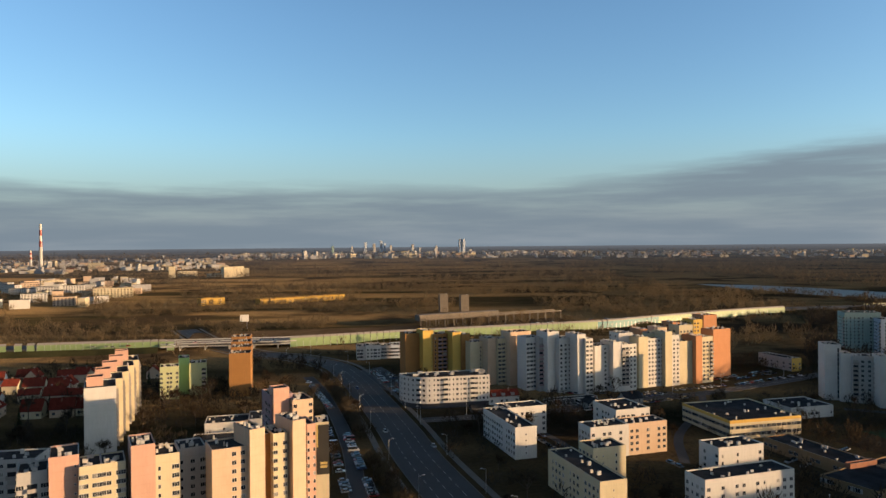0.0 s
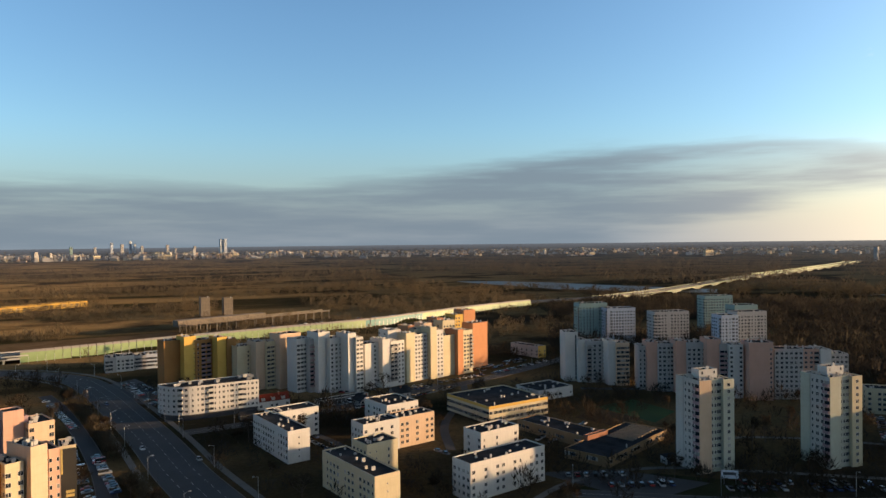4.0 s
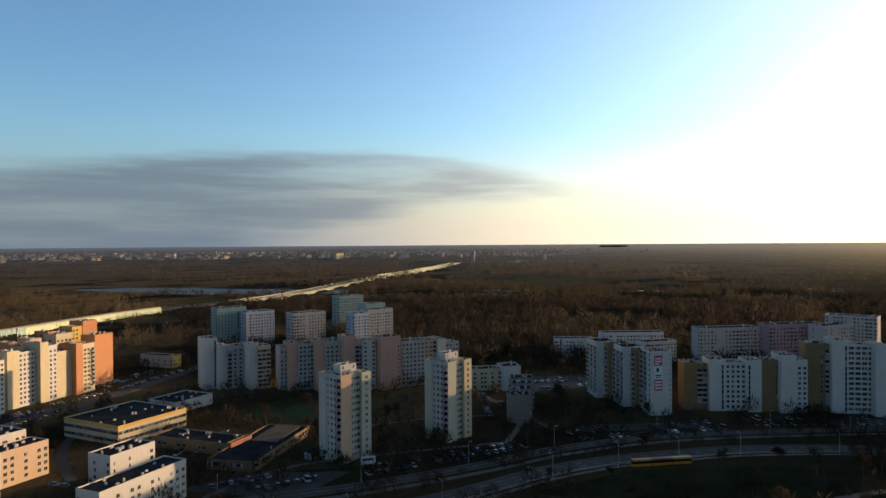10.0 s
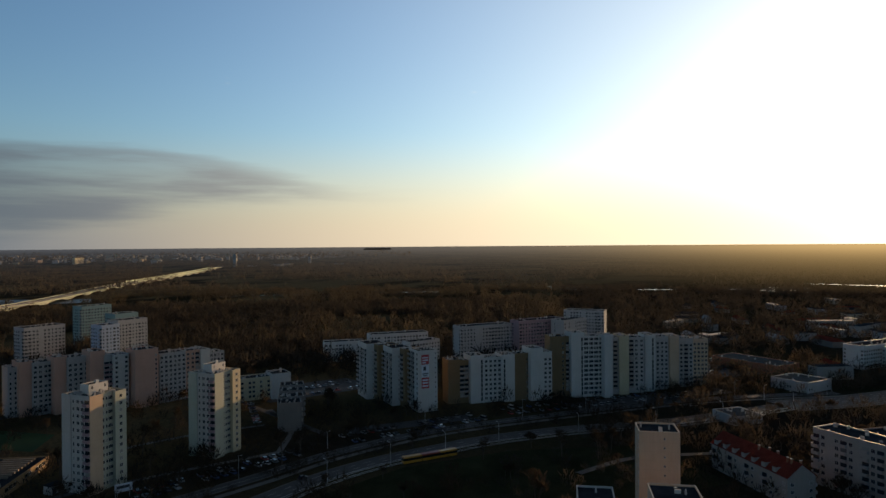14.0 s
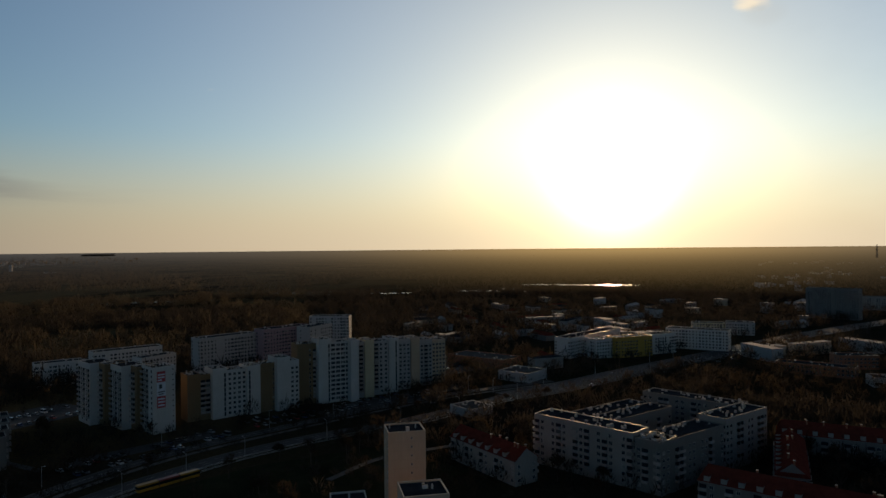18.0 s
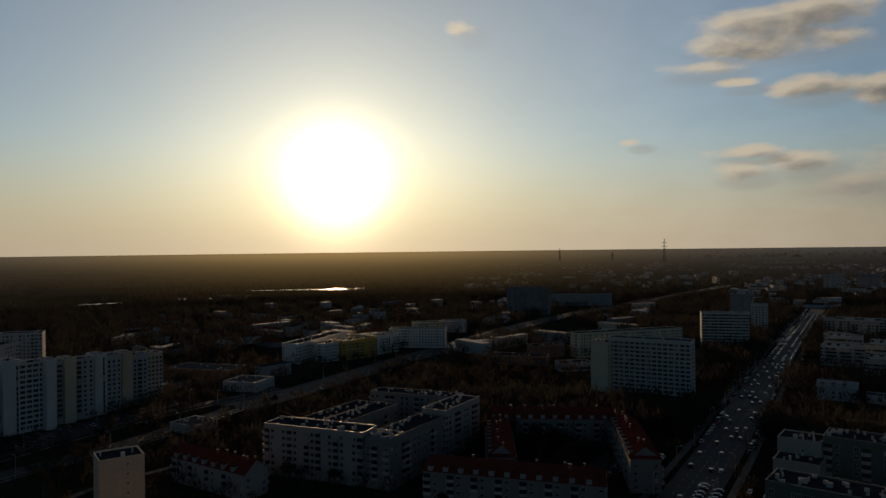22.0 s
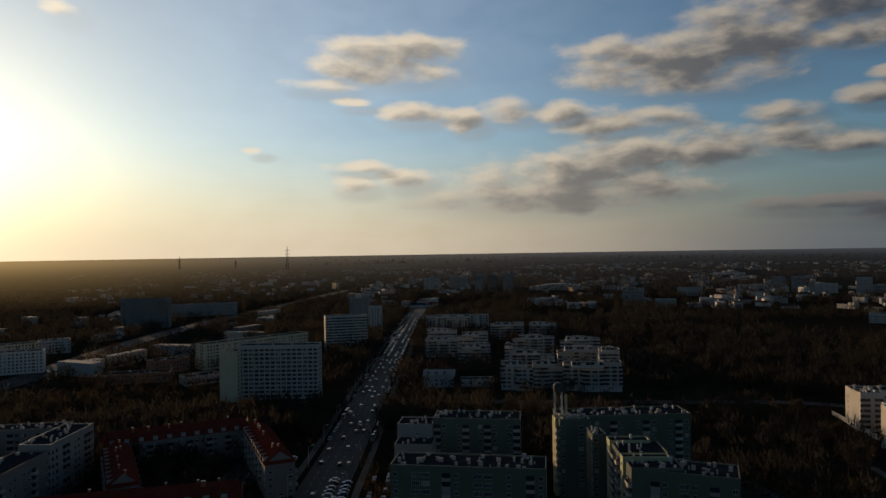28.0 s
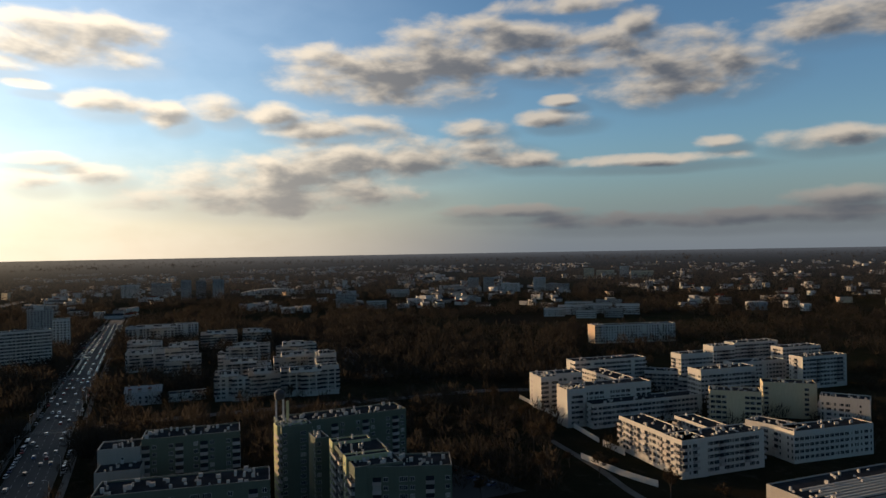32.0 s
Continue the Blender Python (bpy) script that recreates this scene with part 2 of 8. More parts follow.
def plaster(name, c):
    """Painted render on panel walls: streaks under the openings, faint panel joints, patches."""
    m, k = material(name)
    at = k.add("ShaderNodeTexCoord").outputs["Object"]
    tall = k.add("ShaderNodeMapping", {0: at, "Scale": (1.0, 1.0, 0.12)}).outputs[0]
    streak, broad, fine = k.noise(tall, 1.3, 5.0, 0.65), k.noise(at, 0.12, 4.0, 0.6), k.noise(at, 9.0, 3.0, 0.6)
    z = k.add("ShaderNodeSeparateXYZ", {0: at}).outputs[2]
    joint = k.ramp(k.math("ABSOLUTE", k.math("SUBTRACT", k.math("FRACT", k.math("DIVIDE", z, 2.8)), 0.5)), 0.0, 0.025, 0.86, 1.0)
    colour = k.mix(k.ramp(streak, 0.35, 0.75), shade(c, 1.02), shade(c, 0.90))
    colour = k.mix(k.ramp(broad, 0.35, 0.7, 0.0, 0.45), colour, (c[0] * 0.86, c[1] * 0.84, c[2] * 0.80, 1.0))
    colour = k.mix(1.0, colour, k.add("ShaderNodeCombineXYZ", {0: joint, 1: joint, 2: joint}).outputs[0], "MULTIPLY")
    finish(k, colour, 0.92, fine, 0.12, **{"Specular IOR Level": 0.15})
    return m


WHITE = plaster("white_render", (0.480, 0.462, 0.430))
CREAM = plaster("cream_render", (0.476, 0.410, 0.279))
PINK = plaster("pink_render", (0.459, 0.279, 0.213))
PEACH = plaster("peach_render", (0.492, 0.361, 0.254))
BROWN = plaster("brown_render", (0.279, 0.139, 0.049))
OCHRE = plaster("ochre_render", (0.377, 0.238, 0.057))
ORANGE = plaster("orange_render", (0.430, 0.205, 0.105))
YELLOW = plaster("yellow_render", (0.508, 0.328, 0.082))
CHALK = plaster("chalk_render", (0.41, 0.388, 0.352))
# ash and slate also darken pale backlit walls, shade put into the colour
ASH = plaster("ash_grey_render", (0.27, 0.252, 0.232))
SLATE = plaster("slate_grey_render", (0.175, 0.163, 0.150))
UMBER = plaster("umber_render", (0.20, 0.135, 0.075))
PALE = plaster("pale_sage_render", (0.40, 0.40, 0.32))
TEAL = plaster("blue_green_render", (0.211, 0.298, 0.285))
GREEN = plaster("green_render", (0.230, 0.377, 0.164))
# also painted onto grey-green blocks where the sun falls on an edge
LIME = plaster("pale_green_and_sun_toned_render", (0.360, 0.380, 0.220))
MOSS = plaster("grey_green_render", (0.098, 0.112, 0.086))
GREY = plaster("grey_render", (0.340, 0.330, 0.318))
BLUISH = plaster("blue_grey_render", (0.377, 0.426, 0.492))
MAUVE = plaster("mauve_render", (0.279, 0.197, 0.213))
BRICK = surface("red_brick", (0.220, 0.090, 0.050), 0.9, 0.5, 8.0)
ROOFING = surface("bitumen_roof", (0.034, 0.036, 0.040), 0.92, 0.15, 3.0, 0.45, 0.3, spec=0.0)
GRAVEL = surface("gravel_roof", (0.096, 0.090, 0.084), 0.9, 0.2, 6.0, 0.3, 0.4, spec=0.0)
TILES = surface("red_roof_tiles", (0.150, 0.032, 0.022), 0.8, 0.4, 5.0, 0.3, 0.4, spec=0.0)
COPING = surface("sheet_metal_coping", (0.20, 0.20, 0.195), 0.55, 0.25, 1.5, 0.6, 0.3, 0.4)
FRAME = surface("white_window_frame", (0.46, 0.45, 0.43), 0.5)
PANEL = surface("balcony_panel", (0.33, 0.30, 0.28), 0.8, 0.5, 5.0, 0.2, 0.1, 0.0, 0.6)
CONCRETE = surface("concrete", (0.36, 0.35, 0.33), 0.9, 0.3, 5.0, 0.2, 0.3)
METAL = surface("galvanised_steel", (0.42, 0.43, 0.44), 0.4, 0.8, 6.0, 0.15, 0.05, 0.8)
DARK = surface("dark_metal", (0.05, 0.05, 0.055), 0.5, 0.6, 5.0, 0.2, 0.05, 0.3)
ASPHALT = surface("asphalt", (0.048, 0.047, 0.048), 0.86, 0.05, 2.0, 0.35, 0.3, spec=0.25)
PAVING = surface("paving", (0.120, 0.114, 0.105), 0.9, 0.1, 2.5, 0.25, 0.3, spec=0.1)
MARKING = surface("road_paint", (0.275, 0.275, 0.265), 0.7, 0.4, 4.0, 0.3)
BARK = surface("bark", (0.075, 0.058, 0.045), 0.95, 1.0, 9.0, 0.3, 0.5, spec=0.1)
SOIL = surface("bare_soil", (0.062, 0.046, 0.031), 0.95, 0.05, 1.0, 0.35, 0.4, spec=0.0)
LAWN = surface("winter_lawn", (0.032, 0.032, 0.016), 0.95, 0.06, 1.2, 0.4, 0.5, spec=0.0)
PITCH = surface("sports_turf", (0.028, 0.059, 0.025), 0.95, 0.06, 2.0, 0.2, 0.2, spec=0.1)
RED_AD = surface("red_banner", (0.36, 0.045, 0.05), 0.6)
PALE_AD = surface("pale_banner", (0.55, 0.58, 0.62), 0.6)
BLACK_AD = surface("black_banner", (0.022, 0.020, 0.016), 0.55)
GOLD_AD = surface("gold_lettering", (0.40, 0.30, 0.10), 0.6)
TRAM_PAINT = surface("yellow_tram_paint", (0.420, 0.200, 0.020), 0.35)
TRAM_RED = surface("red_tram_paint", (0.220, 0.030, 0.020), 0.35)
BARRIER = surface("green_noise_barrier", (0.205, 0.285, 0.130), 0.45, 0.1, 2.0, 0.2)
BRIDGE = surface("bridge_green_paint", (0.060, 0.086, 0.040), 0.6, 0.1, 2.0, 0.2)
WEATHERED = surface("weathered_concrete", (0.150, 0.122, 0.092), 0.95, 0.3, 4.0, 0.3, 0.3)
BARRIER_TEAL = surface("teal_noise_barrier", (0.030, 0.150, 0.145), 0.45, 0.1, 2.0, 0.2)
RUBBER = surface("tyre_rubber", (0.02, 0.02, 0.02), 0.9)


def glass(name, dark, pale, share):
    """Window glass: dark rooms behind, some with pale blinds."""
    m, k = material(name)
    one = k.add("ShaderNodeObjectInfo").outputs["Random"]
    isle = k.add("ShaderNodeNewGeometry").outputs["Random Per Island"]
    pick = k.math("FRACT", k.math("ADD", one, isle))
    colour = k.mix(k.ramp(pick, 1 - share, 1 - share + 0.08), (*dark, 1), (*pale, 1))
    finish(k, colour, 0.08, **{"Specular IOR Level": 0.32})
    return m


GLASS = glass("window_glass", (0.018, 0.022, 0.028), (0.26, 0.25, 0.23), 0.12)
CAR_GLASS = glass("car_glass", (0.012, 0.014, 0.016), (0.02, 0.02, 0.02), 0.1)


def ground_material():
    m, k = material("ground_cover")
    at = k.add("ShaderNodeTexCoord").outputs["Object"]
    big, mid, fine = k.noise(at, 0.004, 6.0, 0.6), k.noise(at, 0.03, 5.0, 0.6), k.noise(at, 0.5, 5.0, 0.65)
    field = k.noise(k.add("ShaderNodeMapping", {0: at, "Scale": (0.0012, 0.006, 1.0), "Rotation": (0, 0, radians(12))}).outputs[0], 1.0, 4.0, 0.5)
    colour = k.mix(k.ramp(mid, 0.35, 0.65), (0.020, 0.020, 0.011, 1), (0.034, 0.026, 0.016, 1))
    plain = k.ramp(k.add("ShaderNodeSeparateXYZ", {0: at}).outputs[1], -100.0, 600.0)  # meadows lie on the river plain
    colour = k.mix(k.math("MULTIPLY", k.ramp(field, 0.40, 0.53), plain), colour, (0.180, 0.122, 0.060, 1))
    colour = k.mix(k.ramp(big, 0.50, 0.62), colour, (0.030, 0.022, 0.016, 1))
    worn = k.noise(at, 0.11, 4.0, 0.7)
    colour = k.mix(k.ramp(worn, 0.54, 0.68, 0.0, 0.7), colour, (0.058, 0.047, 0.033, 1))
    colour = k.mix(k.ramp(fine, 0.3, 0.7, 0.0, 0.5), colour, (0.020, 0.018, 0.010, 1))
    finish(k, colour, 1.0, fine, 0.5, depth=0.2, **{"Specular IOR Level": 0.0})
    return m


def water_material(name, rough, spec, wave):
    m, k = material(name)
    at = k.add("ShaderNodeTexCoord").outputs["Object"]
    finish(k, (0.03, 0.045, 0.055, 1), rough, k.noise(at, 0.15, 3.0, 0.6), wave, **{"Specular IOR Level": spec})
    return m


def wood_material(name, a, b):
    m, k = material(name)
    at = k.add("ShaderNodeTexCoord").outputs["Object"]
    big = k.noise(at, 0.006, 4.0, 0.6)
    isle = k.add("ShaderNodeNewGeometry").outputs["Random Per Island"]
    one = k.add("ShaderNodeObjectInfo").outputs["Random"]
    colour = k.mix(k.ramp(big, 0.35, 0.65), (*a, 1), (*b, 1))
    colour = k.mix(k.math("MULTIPLY", isle, 0.35), colour, (0.022, 0.018, 0.013, 1))
    colour = k.mix(k.math("MULTIPLY", one, 0.4), colour, shade(a, 0.6))
    # twigs scatter light through as much as back
    b = k.add("ShaderNodeBsdfDiffuse", {0: colour})
    t = k.add("ShaderNodeBsdfTranslucent", {0: colour})
    both = k.add("ShaderNodeMixShader", {0: 0.45, 1: b.outputs[0], 2: t.outputs[0]})
    k.add("ShaderNodeOutputMaterial", {0: both.outputs[0]})
    return m


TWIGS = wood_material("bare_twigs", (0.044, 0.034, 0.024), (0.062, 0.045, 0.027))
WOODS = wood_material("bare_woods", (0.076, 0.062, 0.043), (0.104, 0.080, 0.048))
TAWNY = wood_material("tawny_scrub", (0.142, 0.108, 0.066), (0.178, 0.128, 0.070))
# the bare woods again, with cloud shade put into a darker colour
DEEP = wood_material("shade_toned_woods", (0.040, 0.035, 0.029), (0.052, 0.043, 0.033))
NEEDLES = wood_material("dark_needles", (0.030, 0.042, 0.022), (0.038, 0.046, 0.022))
GROUND, WATER, RIVER = ground_material(), water_material("backwater", 0.22, 0.3, 0.4), water_material("river_water", 0.42, 0.12, 1.0)

# ---- building blocks of meshes ----
def mesh_of(name, verts, faces, mats, which=None):
    me = bpy.data.meshes.new(name)
    me.from_pydata([tuple(v) for v in verts], [], faces)
    for m in mats:
        me.materials.append(m)
    if which is not None:
        me.polygons.foreach_set("material_index", which)
    me.update()
    return me


class Shape:
    """Collects boxes and prisms, each with a material, into one mesh."""

    def __init__(self):
        self.v, self.f, self.w, self.m = [], [], [], []

    def slot(self, mat):
        if mat not in self.m:
            self.m.append(mat)
        return self.m.index(mat)

    def add(self, verts, faces, mat):
        n, s = len(self.v), self.slot(mat)
        self.v += verts
        self.f += [tuple(i + n for i in f) for f in faces]
        self.w += [s] * len(faces)
        return self

    def box(self, x0, y0, z0, x1, y1, z1, mat, bottom=True):
        v = [(x0, y0, z0), (x1, y0, z0), (x1, y1, z0), (x0, y1, z0), (x0, y0, z1), (x1, y0, z1), (x1, y1, z1), (x0, y1, z1)]
        f = [(4, 5, 6, 7), (0, 1, 5, 4), (1, 2, 6, 5), (2, 3, 7, 6), (3, 0, 4, 7)]
        return self.add(v, f + [(3, 2, 1, 0)] if bottom else f, mat)

    def prism(self, outline, z0, z1, mat, top=True):
        n = len(outline)
        v = [(x, y, z0) for x, y in outline] + [(x, y, z1) for x, y in outline]
        f = [(i, (i + 1) % n, n + (i + 1) % n, n + i) for i in range(n)]
        return self.add(v, f + [tuple(range(n, 2 * n))] if top else f, mat)

    def rod(self, a, b, r0, r1, mat, sides=6):
        a, b = Vector(a), Vector(b)
        q = (b - a).to_track_quat("Z", "Y").to_matrix()
        v = []
        for p, r in ((a, r0), (b, r1)):
            v += [tuple(p + q @ Vector((r * math.cos(2 * math.pi * i / sides), r * math.sin(2 * math.pi * i / sides), 0))) for i in range(sides)]
        f = [(i, (i + 1) % sides, sides + (i + 1) % sides, sides + i) for i in range(sides)]
        return self.add(v, f + [tuple(range(sides, 2 * sides))], mat)

    def mesh(self, name):
        return mesh_of(name, self.v, self.f, self.m, self.w)


def part(name, me, parent, m=None, label=""):
    ob = new(name, me)
    ob.parent = parent
    if m is not None:
        ob.matrix_basis = m
    return tagged(ob, label)


def thing(name, x, y, z, turn, label, category, group="", kind=""):
    ob = new(name)
    ob.empty_display_size = 0.5
    ob.matrix_basis = pose(x, y, z, 0, 0, turn)
    return tagged(ob, label, category, group, kind)


class Knit(Shape):
    """A shape whose pieces share their corners."""

    seen = None

    def quad(self, a, b, c, d, mat):
        idx = []
        if self.seen is None:
            self.seen = {}
        for p in (a, b, c, d):
            p = tuple(round(q, 4) for q in p)
            if p not in self.seen:
                self.seen[p] = len(self.v)
                self.v.append(p)
            idx.append(self.seen[p])
        self.f.append(tuple(idx))
        self.w.append(self.slot(mat))

def window_mesh(wide, tall, sashes, reveals=True, bar=0.08):
    """A framed window: a grid of bars with the panes set back, all knit together."""
    s, t, a, out, deep = Knit(), bar, wide / 2, -0.05, -0.008
    cell = (wide - t) / sashes
    xs = [-a]
    for i in range(sashes):
        xs += [-a + t + i * cell, -a + (i + 1) * cell]
    xs.append(a)
    zs = [0, t, tall - t, tall]
    for i in range(len(xs) - 1):
        for k in range(3):
            x0, x1, z0, z1 = xs[i], xs[i + 1], zs[k], zs[k + 1]
            if i % 2 and k == 1:
                s.quad((x0, deep, z0), (x1, deep, z0), (x1, deep, z1), (x0, deep, z1), GLASS)
                for p, q in () if not reveals else (((x0, z0), (x1, z0)), ((x1, z0), (x1, z1)), ((x1, z1), (x0, z1)), ((x0, z1), (x0, z0))):
                    s.quad((p[0], out, p[1]), (q[0], out, q[1]), (q[0], deep, q[1]), (p[0], deep, p[1]), FRAME)
            else:
                s.quad((x0, out, z0), (x1, out, z0), (x1, out, z1), (x0, out, z1), FRAME)
    for k in range(3 if reveals else 0):
        for x in (-a, a):
            s.quad((x, out, zs[k]), (x, out, zs[k + 1]), (x, 0.02, zs[k + 1]), (x, 0.02, zs[k]), FRAME)
    for i in range(len(xs) - 1 if reveals else 0):
        for z in (0, tall):
            s.quad((xs[i], out, z), (xs[i + 1], out, z), (xs[i + 1], 0.02, z), (xs[i], 0.02, z), COPING if z == 0 else FRAME)
    return s.mesh("window")


def balcony_mesh(wide, panel):
    """A tray of slab and parapets, with the glazed door wall rising from its inner edge."""
    s, a, t = Knit(), wide / 2, 0.07
    o = [(-a, 0.02), (-a, -1.15), (a, -1.15), (a, 0.02)]
    n = [(-a + t, 0.02), (-a + t, -1.15 + t), (a - t, -1.15 + t), (a - t, 0.02)]
    for k in range(3):
        (p, q), (u, v) = (o[k], o[k + 1]), (n[k], n[k + 1])
        s.quad((*p, -0.16), (*q, -0.16), (*q, 1.05), (*p, 1.05), panel)
        s.quad((*v, 0), (*u, 0), (*u, 1.05), (*v, 1.05), panel)
        s.quad((*p, 1.05), (*q, 1.05), (*v, 1.05), (*u, 1.05), COPING)
    s.quad(*((*p, 0) for p in n), CONCRETE)
    s.quad(*((*p, -0.16) for p in o), CONCRETE)
    b0, b1 = (-a + t, 0.02), (a - t, 0.02)
    s.quad((*b0, 0), (*b1, 0), (a - t, -0.02, 0.12), (-a + t, -0.02, 0.12), FRAME)
    s.quad((-a + t, -0.02, 0.12), (a - t, -0.02, 0.12), (a - t, -0.02, 2.2), (-a + t, -0.02, 2.2), GLASS)
    return s.mesh("balcony")


def strip_mesh():
    """A storey's piece of a tall glazed stair strip."""
    s = Knit()
    s.quad((-0.5, -0.03, 0), (0.5, -0.03, 0), (0.5, -0.03, 0.12), (-0.5, -0.03, 0.12), FRAME)
    s.quad((-0.5, -0.03, 0.12), (0.5, -0.03, 0.12), (0.5, -0.03, 2.5), (-0.5, -0.03, 2.5), GLASS)
    return s.mesh("stair_window")


KINDS = {  # letter: (name, mesh, height over the floor)
    "w": ("window", window_mesh(1.5, 1.45, 2), 0.85), "W": ("window", window_mesh(2.2, 1.5, 3), 0.85),
    "n": ("window", window_mesh(0.9, 1.4, 1), 0.85), "s": ("window", window_mesh(0.6, 0.7, 1), 1.3),
    "b": ("balcony", balcony_mesh(2.8, PANEL), 0.12), "B": ("balcony", balcony_mesh(2.8, WHITE), 0.12),
    "r": ("balcony", balcony_mesh(2.8, MAUVE), 0.12), "l": ("stair_window", strip_mesh(), 0.2),
    "L": ("window", window_mesh(2.7, 1.6, 4), 0.8)}
BOXES = []  # footprints, kept free of trees and cars


def arrays(me):
    n = len(me.vertices)
    v = np.empty(n * 3, np.float32)
    me.vertices.foreach_get("co", v)
    return v.reshape(n, 3), [tuple(p.vertices) for p in me.polygons], [p.material_index for p in me.polygons]


RAW = {key: arrays(value[1]) for key, value in KINDS.items()}
for key, size in (("w", (1.6, 1.5, 2)), ("W", (2.3, 1.55, 3)), ("n", (1.0, 1.45, 1)), ("s", (0.7, 0.8, 1)), ("L", (2.75, 1.7, 3))):
    RAW[key] = arrays(window_mesh(*size, False, 0.05))  # far off, without reveals


class Face:
    """Lays windows and balconies on the four walls of a box, as parts of their own, or far off as one."""

    def __init__(self, owner, far):
        self.owner, self.far, self.store = owner, far, {}

    def lay(self, m, letter):
        name, me, rise = KINDS[letter]
        if not self.far:
            part(name, me, self.owner, m)
            return
        v, f, w = RAW[letter]
        s = self.store.setdefault(name, ([], [], [], list(me.materials)))
        if list(me.materials) != s[3]:
            s = self.store.setdefault(name + letter, ([], [], [], list(me.materials)))
        n, r = len(s[0]), np.array(m.to_3x3())
        s[0].extend(map(tuple, v @ r.T + np.array(m.translation)))
        s[1].extend(tuple(i + n for i in q) for q in f)
        s[2].extend(w)

    def done(self):
        for name, (v, f, w, mats) in self.store.items():
            plain = "glazing" if name[:6] == "window" else "balcony_front" if name[:7] == "balcony" else "stair_glazing"
            tagged(part(plain, mesh_of(plain, v, f, mats, w), self.owner), kind="stuff")


def box_unit(owner, x, y, w, d, h, wall, front="", right="", back="", left="", turn=0.0, start=0.9, storey=2.8, z0=0.0, top=ROOFING, gear=4, far=False, coping=True, seed=0, fascia=None):
    """One section of a building, its front left corner at x, y of the owner: walls, recessed roof, coping, windows by rows of letters."""
    rnd = random.Random(seed * 977 + int(w * 10) + int(h * 7))
    m0 = pose(x, y, 0, 0, 0, turn)
    BOXES.append(((owner.matrix_basis @ m0).inverted(), w, d))
    s, p, t = Shape(), 0.5, 0.28
    s.prism([(0, 0), (w, 0), (w, d), (0, d)], z0, h, wall, top=False)
    s.prism([(t, d - t), (w - t, d - t), (w - t, t), (t, t)], h - p, h, wall, top=False)
    for a, b in (((0, 0), (w, t)), ((0, d - t), (w, d)), ((0, t), (t, d - t)), ((w - t, t), (w, d - t))):
        s.add([(a[0], a[1], h), (b[0], a[1], h), (b[0], b[1], h), (a[0], b[1], h)], [(0, 1, 2, 3)], (COPING if coping else wall) if isinstance(coping, bool) else coping)
    part("wall", s.mesh("wall"), owner, m0)
    if fascia:
        f = Shape()
        for x0, y0, x1, y1 in ((-0.06, -0.06, w + 0.06, -0.003), (-0.06, d + 0.003, w + 0.06, d + 0.06), (-0.06, -0.003, -0.003, d + 0.003), (w + 0.003, -0.003, w + 0.06, d + 0.003)):
            f.box(x0, y0, h - 1.5, x1, y1, h + 0.02, fascia)
        part("fascia", f.mesh("fascia"), owner, m0, "pale fascia board")
    r = Shape().add([(t, t, h - p), (w - t, t, h - p), (w - t, d - t, h - p), (t, d - t, h - p)], [(0, 1, 2, 3)], top)
    roof = part("roof", r.mesh("roof"), owner, m0)
    if gear > 3 and w * d < 40:
        gear = 0
    if gear > 3:  # a crowd of small vents and boxes
        g = Shape()
        for i in range(gear * 2):
            gx, gy, a = rnd.uniform(0.6, max(0.8, w - 2.2)), rnd.uniform(0.6, max(0.8, d - 1.6)), rnd.uniform(0.4, 1.5)
            g.box(gx, gy, h - p, gx + a, gy + rnd.uniform(0.4, 0.9), h + rnd.uniform(0.0, 1.1), rnd.choice((CHALK, GREY, CONCRETE)))
        tagged(part("roof_vents", g.mesh("roof_vents"), roof, label="crowd of pale roof vents"), kind="stuff")
        gear = 0
    for i in range(gear):
        gx, gy = rnd.uniform(1, max(1.2, w - 2.2)), rnd.uniform(1, max(1.2, d - 2.2))
        g = Shape()
        if i % 3 == 0:
            g.box(0, 0, h - p, rnd.uniform(0.6, 1.6), 0.6, h + rnd.uniform(0.4, 0.9), WHITE).box(-0.1, -0.1, h + 0.9, 0.7, 0.7, h + 1.0, CONCRETE)
        else:
            g.box(0, 0, h - p, 0.5, 0.5, h + 0.5, GREY).rod((0.25, 0.25, h + 0.5), (0.25, 0.25, h + 0.9), 0.14, 0.14, METAL)
        part("chimney", g.mesh("chimney"), roof, pose(gx, gy, 0))
    fc, hidden = Face(owner, far), Face(owner, True)
    n = max(1, int((h - z0 - start - 0.9) / storey))
    for text, wide, ox, oy, ang in ((front, w, 0, 0, 0), (right, d, w, 0, 90), (back, w, w, d, 180), (left, d, 0, d, 270)):
        if not text:
            continue
        rows = text.split("|")
        f0 = m0 @ pose(ox, oy, 0, 0, 0, ang)
        world_f = owner.matrix_basis @ f0  # walls turned away from the middle of the place are joined
        lay = fc.lay if (world_f.to_3x3() @ Vector((0, -1, 0))).dot(Vector((-4, 8, 0)) - world_f.translation) > -4 else hidden.lay
        for k in range(n):
            row = rows[k % len(rows)] if len(rows) > 1 else rows[0]
            row = fuller(row, wide)
            step = wide / len(row)
            for i, c in enumerate(row):
                if c in KINDS and not (c in "bBr" and k == 0):
                    lay(f0 @ pose((i + 0.5) * step, 0, z0 + start + k * storey + KINDS[c][2]), c)
    fc.done()
    hidden.done()
    return roof


def fuller(row, wide):
    """A wide wall carries more openings than its short pattern names."""
    n = round(wide / 2.9)
    return row if wide / len(row) < 3.7 or not set(row) - {"."} else "".join(row[int(i * len(row) / n)] for i in range(n))


